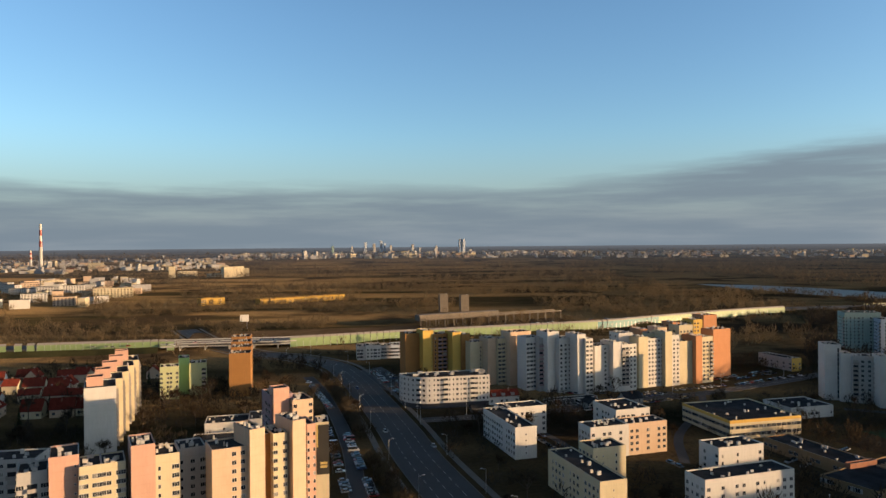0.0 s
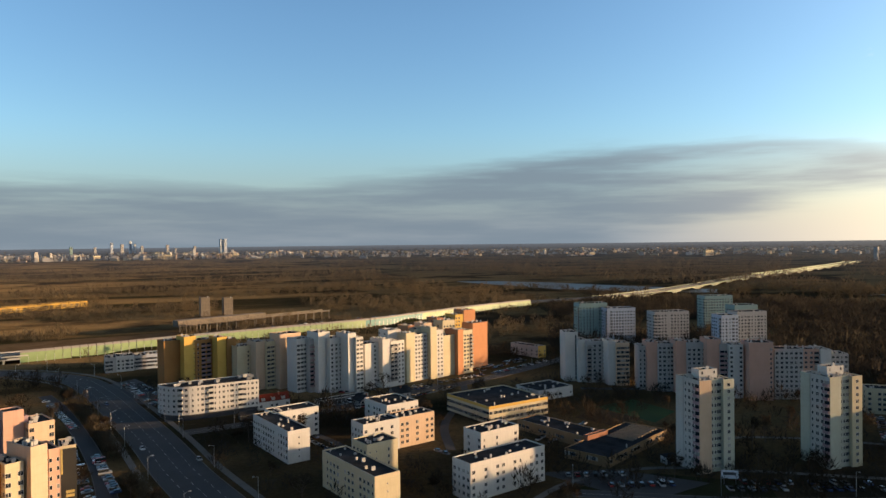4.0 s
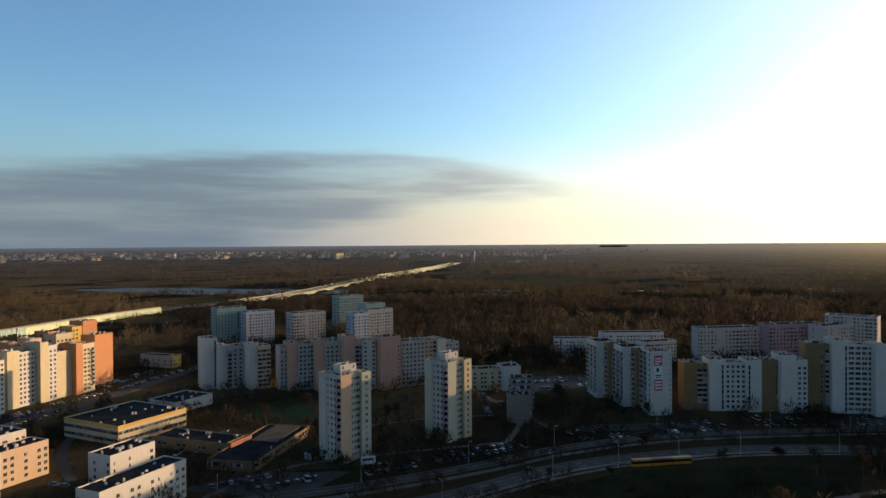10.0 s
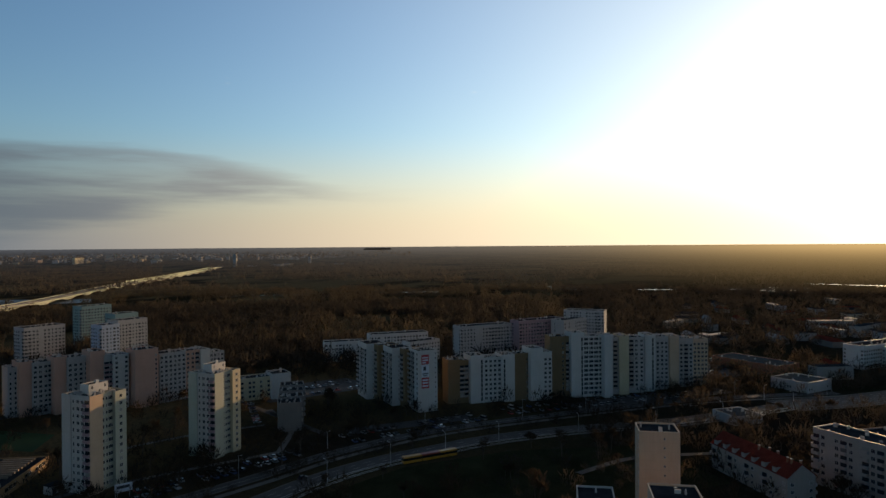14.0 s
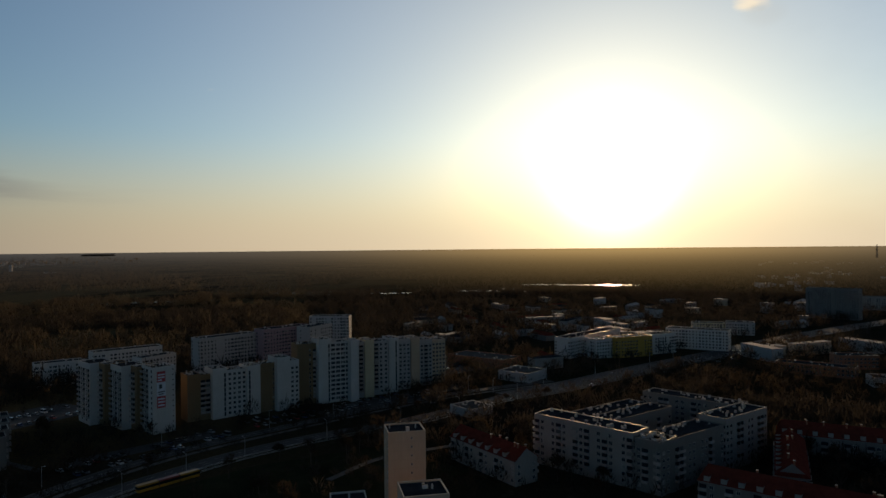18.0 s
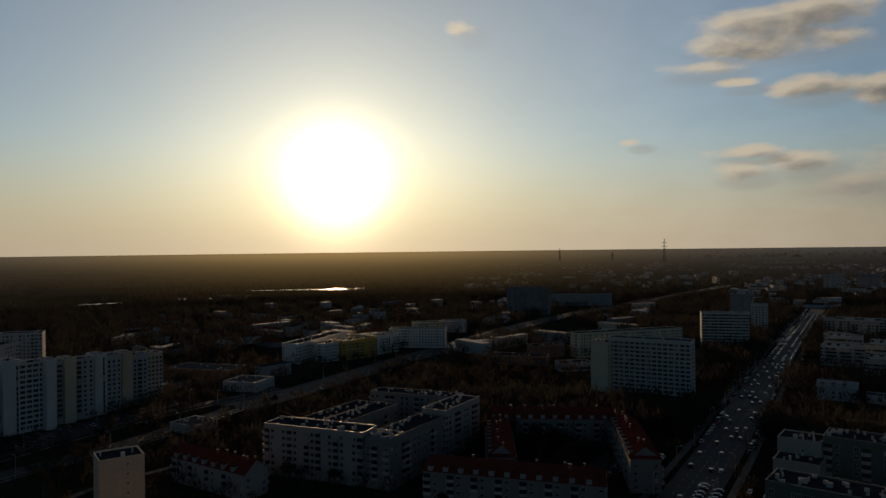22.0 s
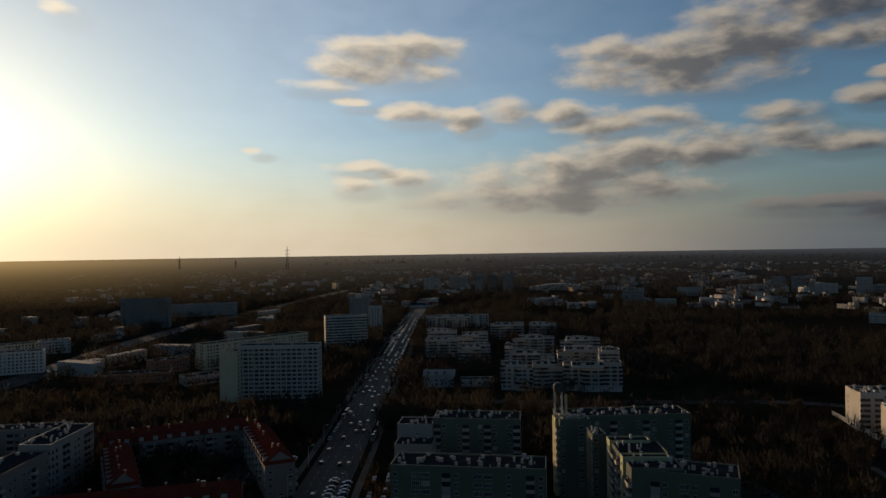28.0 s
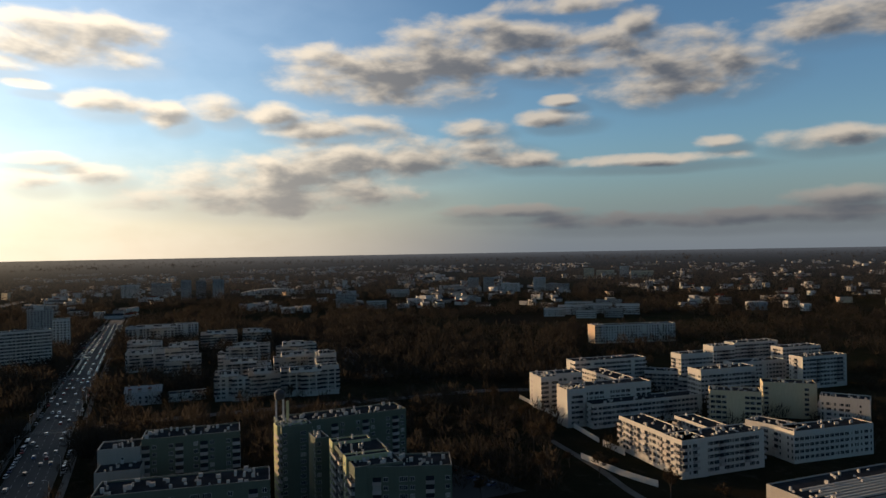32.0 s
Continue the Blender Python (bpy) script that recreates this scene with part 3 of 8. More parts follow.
def stepped(owner, x, y, w, d, h, wall, front="", right="", back="", left="", **more):
    """A terraced wing: sections that step up, down and back along its length."""
    n = max(1, min(3, round(w / 12)))
    for i in range(n):
        rise_ = (0, -2.8, 1.4)[(i + int(w)) % 3] if n > 1 else 0
        back_ = (0, 1.6, -1.2)[(i + int(h)) % 3] if n > 1 else 0
        box_unit(owner, x + w * i / n, y + back_, w / n - 0.03, d - 0.5 * i, h + rise_, wall, front, right, back, left, seed=i, **more)


def bands(owner, wide, tall, n):
    """Long balcony parapets, one a storey, before a slab's front."""
    one = Shape().box(0.6, -1.0, 0, wide - 0.6, -0.85, 1.0, CHALK).box(0.6, -0.85, 0, wide - 0.6, -0.003, 0.15, CONCRETE)
    for i in range(7):
        one.box(0.6 + (wide - 1.4) * i / 6, -0.85, 0.15, 0.8 + (wide - 1.4) * i / 6, -0.003, 2.7, CHALK)
    me = one.mesh("balcony_band")
    for k in range(1, n):
        part("balcony_band", me, owner, pose(0, 0, 0.7 + 2.8 * k), "white balcony parapet")


def house_of(name, x, y, turn, label, category="apartment block", group="", kind=""):
    return thing(name, x, y, 0, turn, label, category, group, kind)


# ---- ground ----
def rise(r):
    """The ground lifts gently far off, so that its rim meets the horizon within the sheet's reach."""
    if r <= 2500:
        return 0.0
    far = 2500 / max(1e-6, 1 - (r - 2500) / 2400) if r < 4900 else 1e9
    return (H - 12) * (1 - r / max(far, r))


def shrink(r):
    return 1.0 if r <= 2500 else r * (1 - (r - 2500) / 2400) / 2500


radii = [0, 30, 80, 150, 250, 400, 600, 900, 1300, 1800, 2300, 2500, 2700, 2900, 3100, 3300, 3500, 3700, 3900, 4100, 4300, 4500, 4650, 4800, 4860]
rings, sheet_v, sheet_f = 96, [(0.0, 0.0, 0.0)], []
for r in radii[1:]:
    sheet_v += [(r * math.cos(2 * math.pi * i / rings), r * math.sin(2 * math.pi * i / rings), rise(r)) for i in range(rings)]
sheet_f += [(0, 1 + i, 1 + (i + 1) % rings) for i in range(rings)]
for k in range(len(radii) - 2):
    a, b = 1 + k * rings, 1 + (k + 1) * rings
    sheet_f += [(a + i, b + i, b + (i + 1) % rings, a + (i + 1) % rings) for i in range(rings)]
ground = tagged(new("ground", mesh_of("ground", sheet_v, sheet_f, [GROUND])), "flat winter ground of dull grass, soil and scrub", "ground", kind="structure")
for q in ground.data.polygons:
    q.use_smooth = True


def smooth_line(points, step=6.0):
    """A Catmull-Rom line through the points."""
    pts = [Vector(p) for p in points]
    pts = [2 * pts[0] - pts[1], *pts, 2 * pts[-1] - pts[-2]]
    out = []
    for a, b, c, d in zip(pts, pts[1:], pts[2:], pts[3:]):
        n = max(1, int((c - b).length / step))
        for i in range(n):
            u = i / n
            out.append(0.5 * (2 * b + (c - a) * u + (2 * a - 5 * b + 4 * c - d) * u * u + (3 * b - a - 3 * c + d) * u ** 3))
    return out + [pts[-2]]


def sideways(line):
    out = []
    for i, p in enumerate(line):
        t = line[min(i + 1, len(line) - 1)] - line[max(i - 1, 0)]
        t.z = 0
        out.append(Vector((-t.y, t.x, 0)).normalized())
    return out


def ribbon(name, points, lo, hi, z0, z1, mat, step=6.0, dash=0):
    """A slab along a line, between two offsets to its left, with sides down to z0."""
    line = smooth_line([(*p, 0) if len(p) == 2 else p for p in points], step)
    side = sideways(line)
    s = Shape()
    v = []
    for p, n in zip(line, side):
        base = rise(math.hypot(p.x, p.y)) + p.z
        for o, z in ((hi, z0), (hi, z1), (lo, z1), (lo, z0)):
            v.append((p.x + n.x * o, p.y + n.y * o, base + z))
    f = []
    for i in range(len(line) - 1):
        if dash and i % (2 * dash) >= dash:
            continue
        a, b = 4 * i, 4 * i + 4
        f += [(a + 1, a, b, b + 1), (a + 2, a + 1, b + 1, b + 2), (a + 3, a + 2, b + 2, b + 3)]
    return mesh_of(name, v, f, [mat])


def sheet(name, outline, z, mat, label, category, kind="structure"):
    return tagged(new(name, mesh_of(name, [(x, y, z) for x, y in outline], [tuple(range(len(outline)))], [mat])), label, category, kind=kind)

# ---- roads, paths, water ----
ROADS = []  # centre lines with half widths, kept free of trees


def road(name, points, width, label, kerb=True, lines=1, walk_side=0, lift=0.0):
    top = tagged(new(name, ribbon(name, points, -width / 2, width / 2, -0.2, 0.05 + lift, ASPHALT)), label, "road", kind="structure")
    ROADS.append((smooth_line([(*p, 0) for p in points], 12.0), width / 2 + 2))
    if kerb:
        for s in (-1, 1):
            a, b = sorted((s * width / 2, s * (width / 2 + 0.35)))
            part("kerb", ribbon("kerb", points, a, b, -0.2, 0.17 + lift, PAVING), top)
    for i in range(lines):
        o = (i + 1) * width / (lines + 1) - width / 2
        part("lane_marking", ribbon("lane_marking", points, o - 0.09, o + 0.09, 0.04, 0.056 + lift, MARKING, 4.0, 1 if lines != 1 else 0), top)
    for s in ((-1, 1) if walk_side == 2 else (walk_side,) if walk_side else ()):
        a, b = sorted((s * (width / 2 + 3.2), s * (width / 2 + 6.2)))
        tagged(new("pavement", ribbon("pavement", points, a, b, -0.2, 0.12, PAVING)), "grey paved footway beside the road", "pavement", kind="structure")
    return top


AVENUE = [(45, 120), (22, 200), (3, 262), (-12, 311), (-26, 366), (-47, 439), (-68, 506), (-90, 556), (-125, 592), (-175, 622), (-235, 690), (-300, 800)]
road("road_avenue", AVENUE, 22, "wide dark asphalt avenue with lane markings", lines=3, walk_side=2)
CROSS = [(-14, 377.5), (14, 383), (70, 399), (148, 432), (186, 449), (243, 480), (290, 510)]
road("road_cross_street", CROSS, 9, "narrow asphalt street past white blocks", lines=1, lift=0.012)
SERVICE = [(-20, 215), (-33, 263), (-44, 321), (-60, 384), (-83, 460), (-100, 505)]
road("road_service", SERVICE, 7, "narrow service road lined with parked cars", lines=0)
CURVE = [(120, 205), (183, 174), (235, 160), (267, 146), (292, 129), (317, 110), (348, 76), (372, 40), (400, 8), (440, -30)]
road("road_curve", CURVE, 10, "curving asphalt street with tram track", lines=2)
RIM = [(130, 232), (178, 205), (224, 186), (269, 171), (318, 143), (362, 103), (420, 42), (457, -8), (490, -66)]
road("road_rim", RIM, 7, "street behind a grass verge with parked cars", lines=1, walk_side=-1, lift=0.02)
TRUNK = [(440, -30), (466, -68), (506, -114), (555, -170), (608, -234), (728, -374), (860, -560), (1000, -800), (1300, -1300)]
road("road_trunk", TRUNK, 26, "broad dual carriageway leaving the crossroads", lines=5)
MAIN = [(130, -80), (200, -173), (246, -236), (306, -315), (396, -436), (530, -620), (686, -838), (900, -1135)]
road("road_main_street", MAIN, 20, "straight main street full of cars", lines=4, walk_side=2)
LINK = [(375, -240), (330, -282), (300, -310), (220, -370), (128, -427), (84, -455), (41, -466), (-60, -482)]
road("road_link", LINK, 8, "side street between dark woods and flats", lines=1, lift=0.012)
for nm, pts, wd in (("path", [(26, -338), (2, -296), (-14, -263), (-40, -230)], 3.5), ("path", [(100, 222), (135, 243), (174, 246), (214, 226), (262, 196)], 3), ("path", [(262, 196), (300, 215), (330, 250)], 3),
                    ("path", [(295, 190), (318, 235), (352, 300)], 4), ("path", [(20, 385), (50, 350), (62, 300), (50, 260)], 4), ("path", [(105, 300), (118, 345), (150, 400), (165, 440)], 4.5),
                    ("path", [(190, 250), (225, 270), (262, 260), (300, 232)], 3), ("path", [(230, 395), (300, 360), (360, 300), (420, 260)], 6), ("path", [(280, 60), (310, 40), (330, 5)], 3.5)):
    tagged(new(nm, ribbon(nm, pts, -wd / 2, wd / 2, -0.2, 0.07, PAVING if wd < 4 else ASPHALT)), "pale trodden path across dull grass", "path", kind="structure")
    ROADS.append((smooth_line([(*p, 0) for p in pts], 12.0), wd / 2 + 1.5))
for r in ((-0.75, -0.62), (0.62, 0.75), (3.0, 3.13), (4.4, 4.53)):
    tagged(new("tram_rail", ribbon("tram_rail", CURVE, -9 + r[0], -9 + r[1], -0.1, 0.13, METAL)), "worn steel tram rail in the verge", "rail", kind="structure")

# car parks and lawns
LOTS = [((128, 258), (160, 250), (186, 222), (150, 214)), ((300, 178), (350, 130), (358, 138), (308, 188)), ((-75, 520), (-38, 455), (-18, 470), (-50, 545)),
        ((70, 405), (150, 438), (146, 446), (66, 414)), ((390, 78), (470, -5), (482, 6), (402, 92)), ((345, 260), (410, 220), (430, 255), (365, 300)),
        ((505, 20), (560, -45), (600, -15), (545, 50)), ((232, -160), (262, -200), (272, -192), (242, -150)), ((90, -262), (60, -240), (30, -262), (66, -290)), ((160, -500), (300, -720), (318, -708), (178, -488))]
for o in LOTS:
    sheet("car_park", o, 0.045, ASPHALT, "worn asphalt car park", "car park")
sheet("sports_pitch", ((212, 348), (243, 356), (247, 322), (222, 306)), 0.06, PITCH, "green school sports pitch", "pitch")
sheet("ball_court", ((188, 331), (208, 343), (221, 318), (203, 300)), 0.06, SOIL, "red-brown ball court beside the school", "court")
sheet("lawn", ((128, 236), (172, 240), (206, 214), (196, 196), (160, 206)), 0.03, LAWN, "dull green winter lawn by the car park", "lawn")
sheet("lawn", ((215, 150), (262, 132), (300, 96), (330, 40), (290, 0), (230, 60)), 0.03, LAWN, "wide dull lawn inside the street curve", "lawn")
far_bank, near_bank = ((20.3, 1700), (24, 1690), (28, 1630), (32, 1550), (36, 1490), (41, 1430)), ((41, 1340), (36, 1345), (32, 1365), (28, 1420), (24, 1540), (21, 1660))
shore = [(r * math.sin(radians(a)), r * math.cos(radians(a)), 0.25) for a, r in far_bank + near_bank]
river = tagged(new("river", mesh_of("river", shore, [tuple(range(len(shore)))], [RIVER])),
               "calm river reach reflecting the sky", "river", kind="structure")
for k, (px, py, pw, pd, pa) in enumerate(((1270, 560, 240, 16, -66), (1500, -90, 160, 60, 70), (1580, -140, 80, 16, 70), (1450, 200, 260, 30, 100), (1720, -330, 300, 24, 75), (2250, -1250, 180, 40, 20), (1100, 820, 200, 14, -53), (1500, 330, 170, 16, 102), (2050, -2750, 240, 60, -50))):
    c, s = math.cos(radians(pa)), math.sin(radians(pa))
    oval = [(pw / 2 * math.cos(a), pd / 2 * math.sin(a) * (1 + 0.3 * math.sin(3 * a + k))) for a in (2 * math.pi * i / 20 for i in range(20))]
    sheet("pond", [(px + x * c - y * s, py + x * s + y * c) for x, y in oval], rise(math.hypot(px, py)) + 0.4, WATER, "narrow backwater glinting among woods", "water")

# ---- apartment blocks and halls ----
b = house_of("apartment_block", -126.6, 202.3, 28.0, "pink and cream stepped panel apartment block", "apartment block")
# grey here is the section's shade, put into its wall colour
box_unit(b, 0.0, 2.0, 8.1, 12.0, 29.5, GREY, "W.b.W", "Wn..w", "", "w.w..")
box_unit(b, 8.5, -2.3, 8.0, 14.0, 34.0, PINK, "...s", "..", "", "..")
box_unit(b, 16.5, -5.8, 6.0, 12.0, 31.0, CREAM, "ww.ww", "...w.", "", "ww..w")
box_unit(b, 22.5, -5.6, 6.7, 12.0, 31.0, CREAM, "ww.ww", "....", "", "wW..w")
box_unit(b, 30.5, -8.8, 6.9, 14.0, 36.0, PINK, "....", "....", "", "....")
box_unit(b, 37.4, -8.1, 7.1, 12.0, 32.0, CREAM, "n.W", ".ww..", "", "....w")
# set back and shaded, so its walls are painted grey instead of cream
box_unit(b, 45.8, 4.3, 8.6, 12.0, 29.5, GREY, "n.w.W", ".w.ww", "", ".w.Ww")

b = house_of("apartment_block", -156.1, 223.7, 10.0, "grey shaded panel apartment block with dark flat roof", "apartment block")
# grey walls carry the shade in their colour
box_unit(b, 0.0, 0.0, 20.7, 12.0, 27.0, GREY, "w.b.w.w.b.w.w", "...w.", "", ".w..w")

b = house_of("apartment_block", -67.3, 218.5, 28.0, "cream stepped apartment block with tall blind slabs and black banner", "apartment block")
box_unit(b, -6.6, 0.0, 10.9, 12.5, 32.6, PEACH, "..ww", "...w.", "", "....", gear=3)
box_unit(b, 4.7, -2.1, 5.2, 12.5, 38.0, PEACH, ".", "..", "", "..", turn=12.0)
box_unit(b, 11.8, 7.4, 3.1, 11.0, 33.5, BROWN, ".", "Ww.w", "", ".w.n", turn=12.0)
box_unit(b, 13.7, 4.2, 4.8, 12.5, 34.0, CREAM, "w.w", ".W...", "", "w..nw")
box_unit(b, 19.9, 9.7, 2.2, 12.0, 33.0, PEACH, "r", "..ww.", "", "wWwnw")
box_unit(b, 19.8, 2.2, 4.9, 13.0, 38.0, PEACH, ".", "..", "", "..", turn=12.0)
box_unit(b, 27.2, 10.6, 3.1, 12.0, 34.0, PINK, "n.n", "...W.", "", "nn..w")
box_unit(b, 30.5, 11.4, 4.7, 10.0, 34.0, CREAM, "", "w..w", "", "..w.", turn=-16.0)

b = house_of("apartment_block", -71.9, 283.2, 28.0, "mauve and pink panel apartment block with roof sheds", "apartment block")
box_unit(b, 0.0, 0.0, 9.5, 14.0, 35.0, MAUVE, "n.b", "www..", "", "n.WwW", far=True)
box_unit(b, 8.0, -5.2, 8.6, 14.0, 33.0, PEACH, "w..w", ".w.WW", "", "nw..w", far=True)
box_unit(b, 1.0, -1.7, 6.6, 7.0, 38.0, PINK, "", "", "", "", far=True, gear=0)

b = house_of("apartment_block", -165.3, 314.7, 26.0, "long white apartment block with stepped balconies and pink roof sheds", "apartment block")
box_unit(b, 0.0, 0.0, 13.5, 21.0, 32.0, WHITE, "....", "bwbw.bwb", "", "w.ww.w", far=True, gear=2)
box_unit(b, 1.0, 6.0, 7.0, 8.0, 36.0, PINK, "", "", "", "", far=True, gear=0, coping=False)
box_unit(b, 3.2, 21.0, 13.5, 21.0, 31.7, CREAM, ".", "bwbw.bwb", "", "w.ww.w", far=True, gear=2)
box_unit(b, 4.2, 27.0, 7.0, 8.0, 36.0, PINK, "", "", "", "", far=True, gear=0, coping=False)
box_unit(b, 6.4, 42.0, 13.5, 21.0, 31.4, CREAM, ".", "bwbw.bwb", "", "w.ww.w", far=True, gear=2)
box_unit(b, 7.4, 48.0, 7.0, 8.0, 36.0, PINK, "", "", "", "", far=True, gear=0, coping=False)
box_unit(b, 9.6, 63.0, 13.5, 21.0, 31.1, CREAM, ".", "bwbw.bwb", "", "w.ww.w", far=True, gear=2)
box_unit(b, 10.6, 69.0, 7.0, 8.0, 36.0, PINK, "", "", "", "", far=True, gear=0, coping=False)
box_unit(b, 12.8, 84.0, 13.5, 21.0, 30.8, CREAM, ".", "bwbw.bwb", "", "w.ww.w", far=True, gear=2)
box_unit(b, 13.8, 90.0, 7.0, 8.0, 36.0, PINK, "", "", "", "", far=True, gear=0, coping=False)

b = house_of("apartment_block", -179.0, 432.4, 20.0, "yellow and green low apartment block", "apartment block")
box_unit(b, 0.0, 0.0, 11.0, 12.0, 21.0, LIME, "w.ww.w", "..W.w", "", ".wW..", far=True)
box_unit(b, 10.8, 13.2, 6.6, 13.0, 24.0, GREEN, "..", ".w..w", "", ".n.WW", far=True)
box_unit(b, 17.3, 8.4, 10.8, 12.0, 21.0, LIME, "..b", "w..w.", "", "ww.w.", far=True)

b = house_of("apartment_block", -137.8, 440.0, 12.0, "brown panel apartment block end wall with roof sheds", "apartment block")
box_unit(b, 0.0, 0.0, 13.3, 16.0, 28.0, BROWN, "...", ".....n", "", ".W....", far=True)
box_unit(b, -0.4, 17.5, 13.0, 16.0, 29.5, BROWN, ".", "w.w.w", "", ".", far=True)
box_unit(b, -1.7, 35.1, 13.0, 16.0, 30.7, BROWN, ".", "w.w.w", "", ".", far=True)
box_unit(b, -3.1, 52.8, 13.0, 16.0, 31.9, BROWN, ".", "w.w.w", "", ".", far=True)

b = house_of("workshop_hall", -122.9, 351.4, 14.0, "low white workshop hall with flat roof", "hall")
box_unit(b, 0.0, 0.0, 21.7, 16.0, 6.0, WHITE, "...n...n", ".Wnw..", "", "Ww.n..", far=True)
box_unit(b, 21.8, -0.8, 10.8, 18.0, 7.0, GREY, "n.n..", "..wWw..", "", "n.n....", far=True)

b = house_of("apartment_block", -27.2, 484.7, 22.0, "orange and ochre panel apartment block", "apartment block")
box_unit(b, 0.0, 0.0, 12.7, 12.0, 34.0, BROWN, "....", "", "", "", far=True)
box_unit(b, 10.7, -7.1, 7.9, 13.6, 36.4, YELLOW, ".s", "..", "", "..", far=True)
box_unit(b, 17.9, -7.8, 14.3, 10.7, 33.6, BROWN, "nrrn", "", "", "", far=True)
box_unit(b, 29.2, -16.5, 6.7, 13.6, 35.2, YELLOW, "..", "..", "", "..", far=True)
box_unit(b, 35.3, -17.9, 6.5, 12.0, 33.7, BROWN, "..", "", "", "", far=True)

b = house_of("apartment_block", 18.3, 474.9, 22.0, "cream stepped panel apartment block with peach slabs", "apartment block")
box_unit(b, 0.0, 0.0, 12.5, 12.0, 29.1, CREAM, "..nn", "", "", "", far=True)
box_unit(b, 9.4, -8.2, 7.9, 13.6, 32.0, PEACH, "..", "..", "", "..", far=True)
box_unit(b, 15.8, -11.0, 8.3, 12.0, 31.8, CREAM, "WW", "", "", "", far=True)
box_unit(b, 21.9, -16.9, 16.2, 13.6, 36.7, PEACH, "..b.s", "..", "", "..", far=True)

b = house_of("apartment_block", 54.2, 451.4, 24.0, "white panel apartment block with tall blind slabs", "apartment block")
box_unit(b, 0.0, 0.0, 10.8, 12.0, 35.1, WHITE, "WW", "", "", "", far=True)
box_unit(b, 6.9, -5.0, 5.2, 10.7, 34.6, GREY, "r", "", "", "", far=True)
box_unit(b, 9.7, -10.4, 9.0, 13.6, 39.2, WHITE, "...s", "..", "", "..", far=True)
box_unit(b, 15.9, -14.5, 13.1, 12.0, 35.2, WHITE, "wwww", "", "", "", far=True)
box_unit(b, 23.9, -23.4, 6.3, 13.6, 38.4, WHITE, "..", "..", "", "..", far=True)
box_unit(b, 28.4, -25.9, 5.7, 12.0, 35.6, WHITE, "WW", "", "", "", far=True)

b = house_of("apartment_block", 97.6, 444.5, 24.0, "white stepped panel apartment block with narrow slabs", "apartment block")
box_unit(b, 0.0, 0.0, 13.5, 12.0, 30.2, WHITE, "..ww", "", "", "", far=True)
box_unit(b, 11.1, -4.7, 6.9, 13.6, 32.5, WHITE, "..", "..", "", "..", far=True)
box_unit(b, 17.7, -5.0, 12.0, 12.0, 30.5, WHITE, "bww", "", "", "", far=True)
box_unit(b, 33.6, -2.6, 7.7, 13.6, 34.1, CREAM, "..", "..", "", "..", far=True)
box_unit(b, 41.4, -2.3, 13.5, 12.0, 32.6, WHITE, "www", "", "", "", far=True)
box_unit(b, 53.2, -5.9, 5.9, 13.6, 36.8, CREAM, "..", "..", "", "..", far=True)
box_unit(b, 59.5, -5.4, 6.4, 12.0, 34.2, WHITE, "ww", "", "", "", far=True)

b = house_of("apartment_block", 160.3, 467.1, 24.0, "ochre and orange stepped panel apartment block end", "apartment block")
box_unit(b, 0.0, 0.0, 13.1, 12.0, 29.4, CREAM, "..w", "", "", "", far=True)
box_unit(b, 11.3, -3.5, 5.5, 13.6, 32.9, ORANGE, "..", "..", "", "..", far=True)
box_unit(b, 17.4, -2.9, 9.8, 12.0, 31.8, CREAM, "Wb", "", "", "", far=True)
box_unit(b, 35.2, 4.5, 6.4, 12.0, 35.0, ORANGE, ".", "", "", "", far=True)
box_unit(b, 41.9, 4.8, 9.7, 12.0, 34.9, ORANGE, "...", "", "", "", far=True)

b = house_of("apartment_block", 117.8, 462.2, 17.5, "peach panel apartment block in the second row", "apartment block", "second row")
box_unit(b, 0.0, 0.0, 10.9, 12.0, 36.0, WHITE, "..w", "w.w..", "", "w..W.", far=True)
box_unit(b, 20.8, 6.3, 5.9, 13.0, 37.0, ORANGE, "..", "...w.", "", ".....", far=True)
box_unit(b, 22.2, -0.3, 8.5, 12.0, 35.0, CREAM, "ww", "....W", "", ".w.w.", far=True)
box_unit(b, 37.9, 10.0, 7.0, 13.0, 37.0, PEACH, "..", "..n..", "", "..n..", far=True)
box_unit(b, 55.4, 18.0, 5.8, 13.0, 39.0, ORANGE, "..", ".wn..", "", "n.ww.", far=True)
box_unit(b, 54.4, 8.9, 11.4, 12.0, 38.0, CREAM, "www", "www..", "", "n.W..", far=True)
box_unit(b, 80.9, 27.9, 8.0, 13.0, 39.0, YELLOW, "w.", ".....", "", "wWww.", far=True)
box_unit(b, 108.9, 51.9, 12.4, 14.0, 39.0, ORANGE, "..", ".....", "", ".www.", far=True)

b = house_of("office_building", -73.0, 577.3, 10.0, "white and blue office building beyond the avenue", "office")
box_unit(b, 0.0, 0.0, 7.6, 16.0, 11.7, GREY, "L.", "", "", "", far=True)
box_unit(b, 7.6, 1.0, 12.4, 16.0, 12.1, WHITE, "wLw", "", "", "", far=True)
box_unit(b, 20.2, 3.8, 8.8, 14.7, 11.1, GREY, "L", "", "", "", far=True)
box_unit(b, 28.9, 3.6, 13.6, 16.0, 11.5, BLUISH, "LLL", "", "", "", far=True)

b = house_of("office_building", 259.0, 511.0, 20.0, "long low grey office with a sunlit yellow gable", "office")
box_unit(b, 0.0, 0.4, 9.0, 32.0, 9.5, GREY, "", "", "", "w.w.w.w.w.w", far=True)
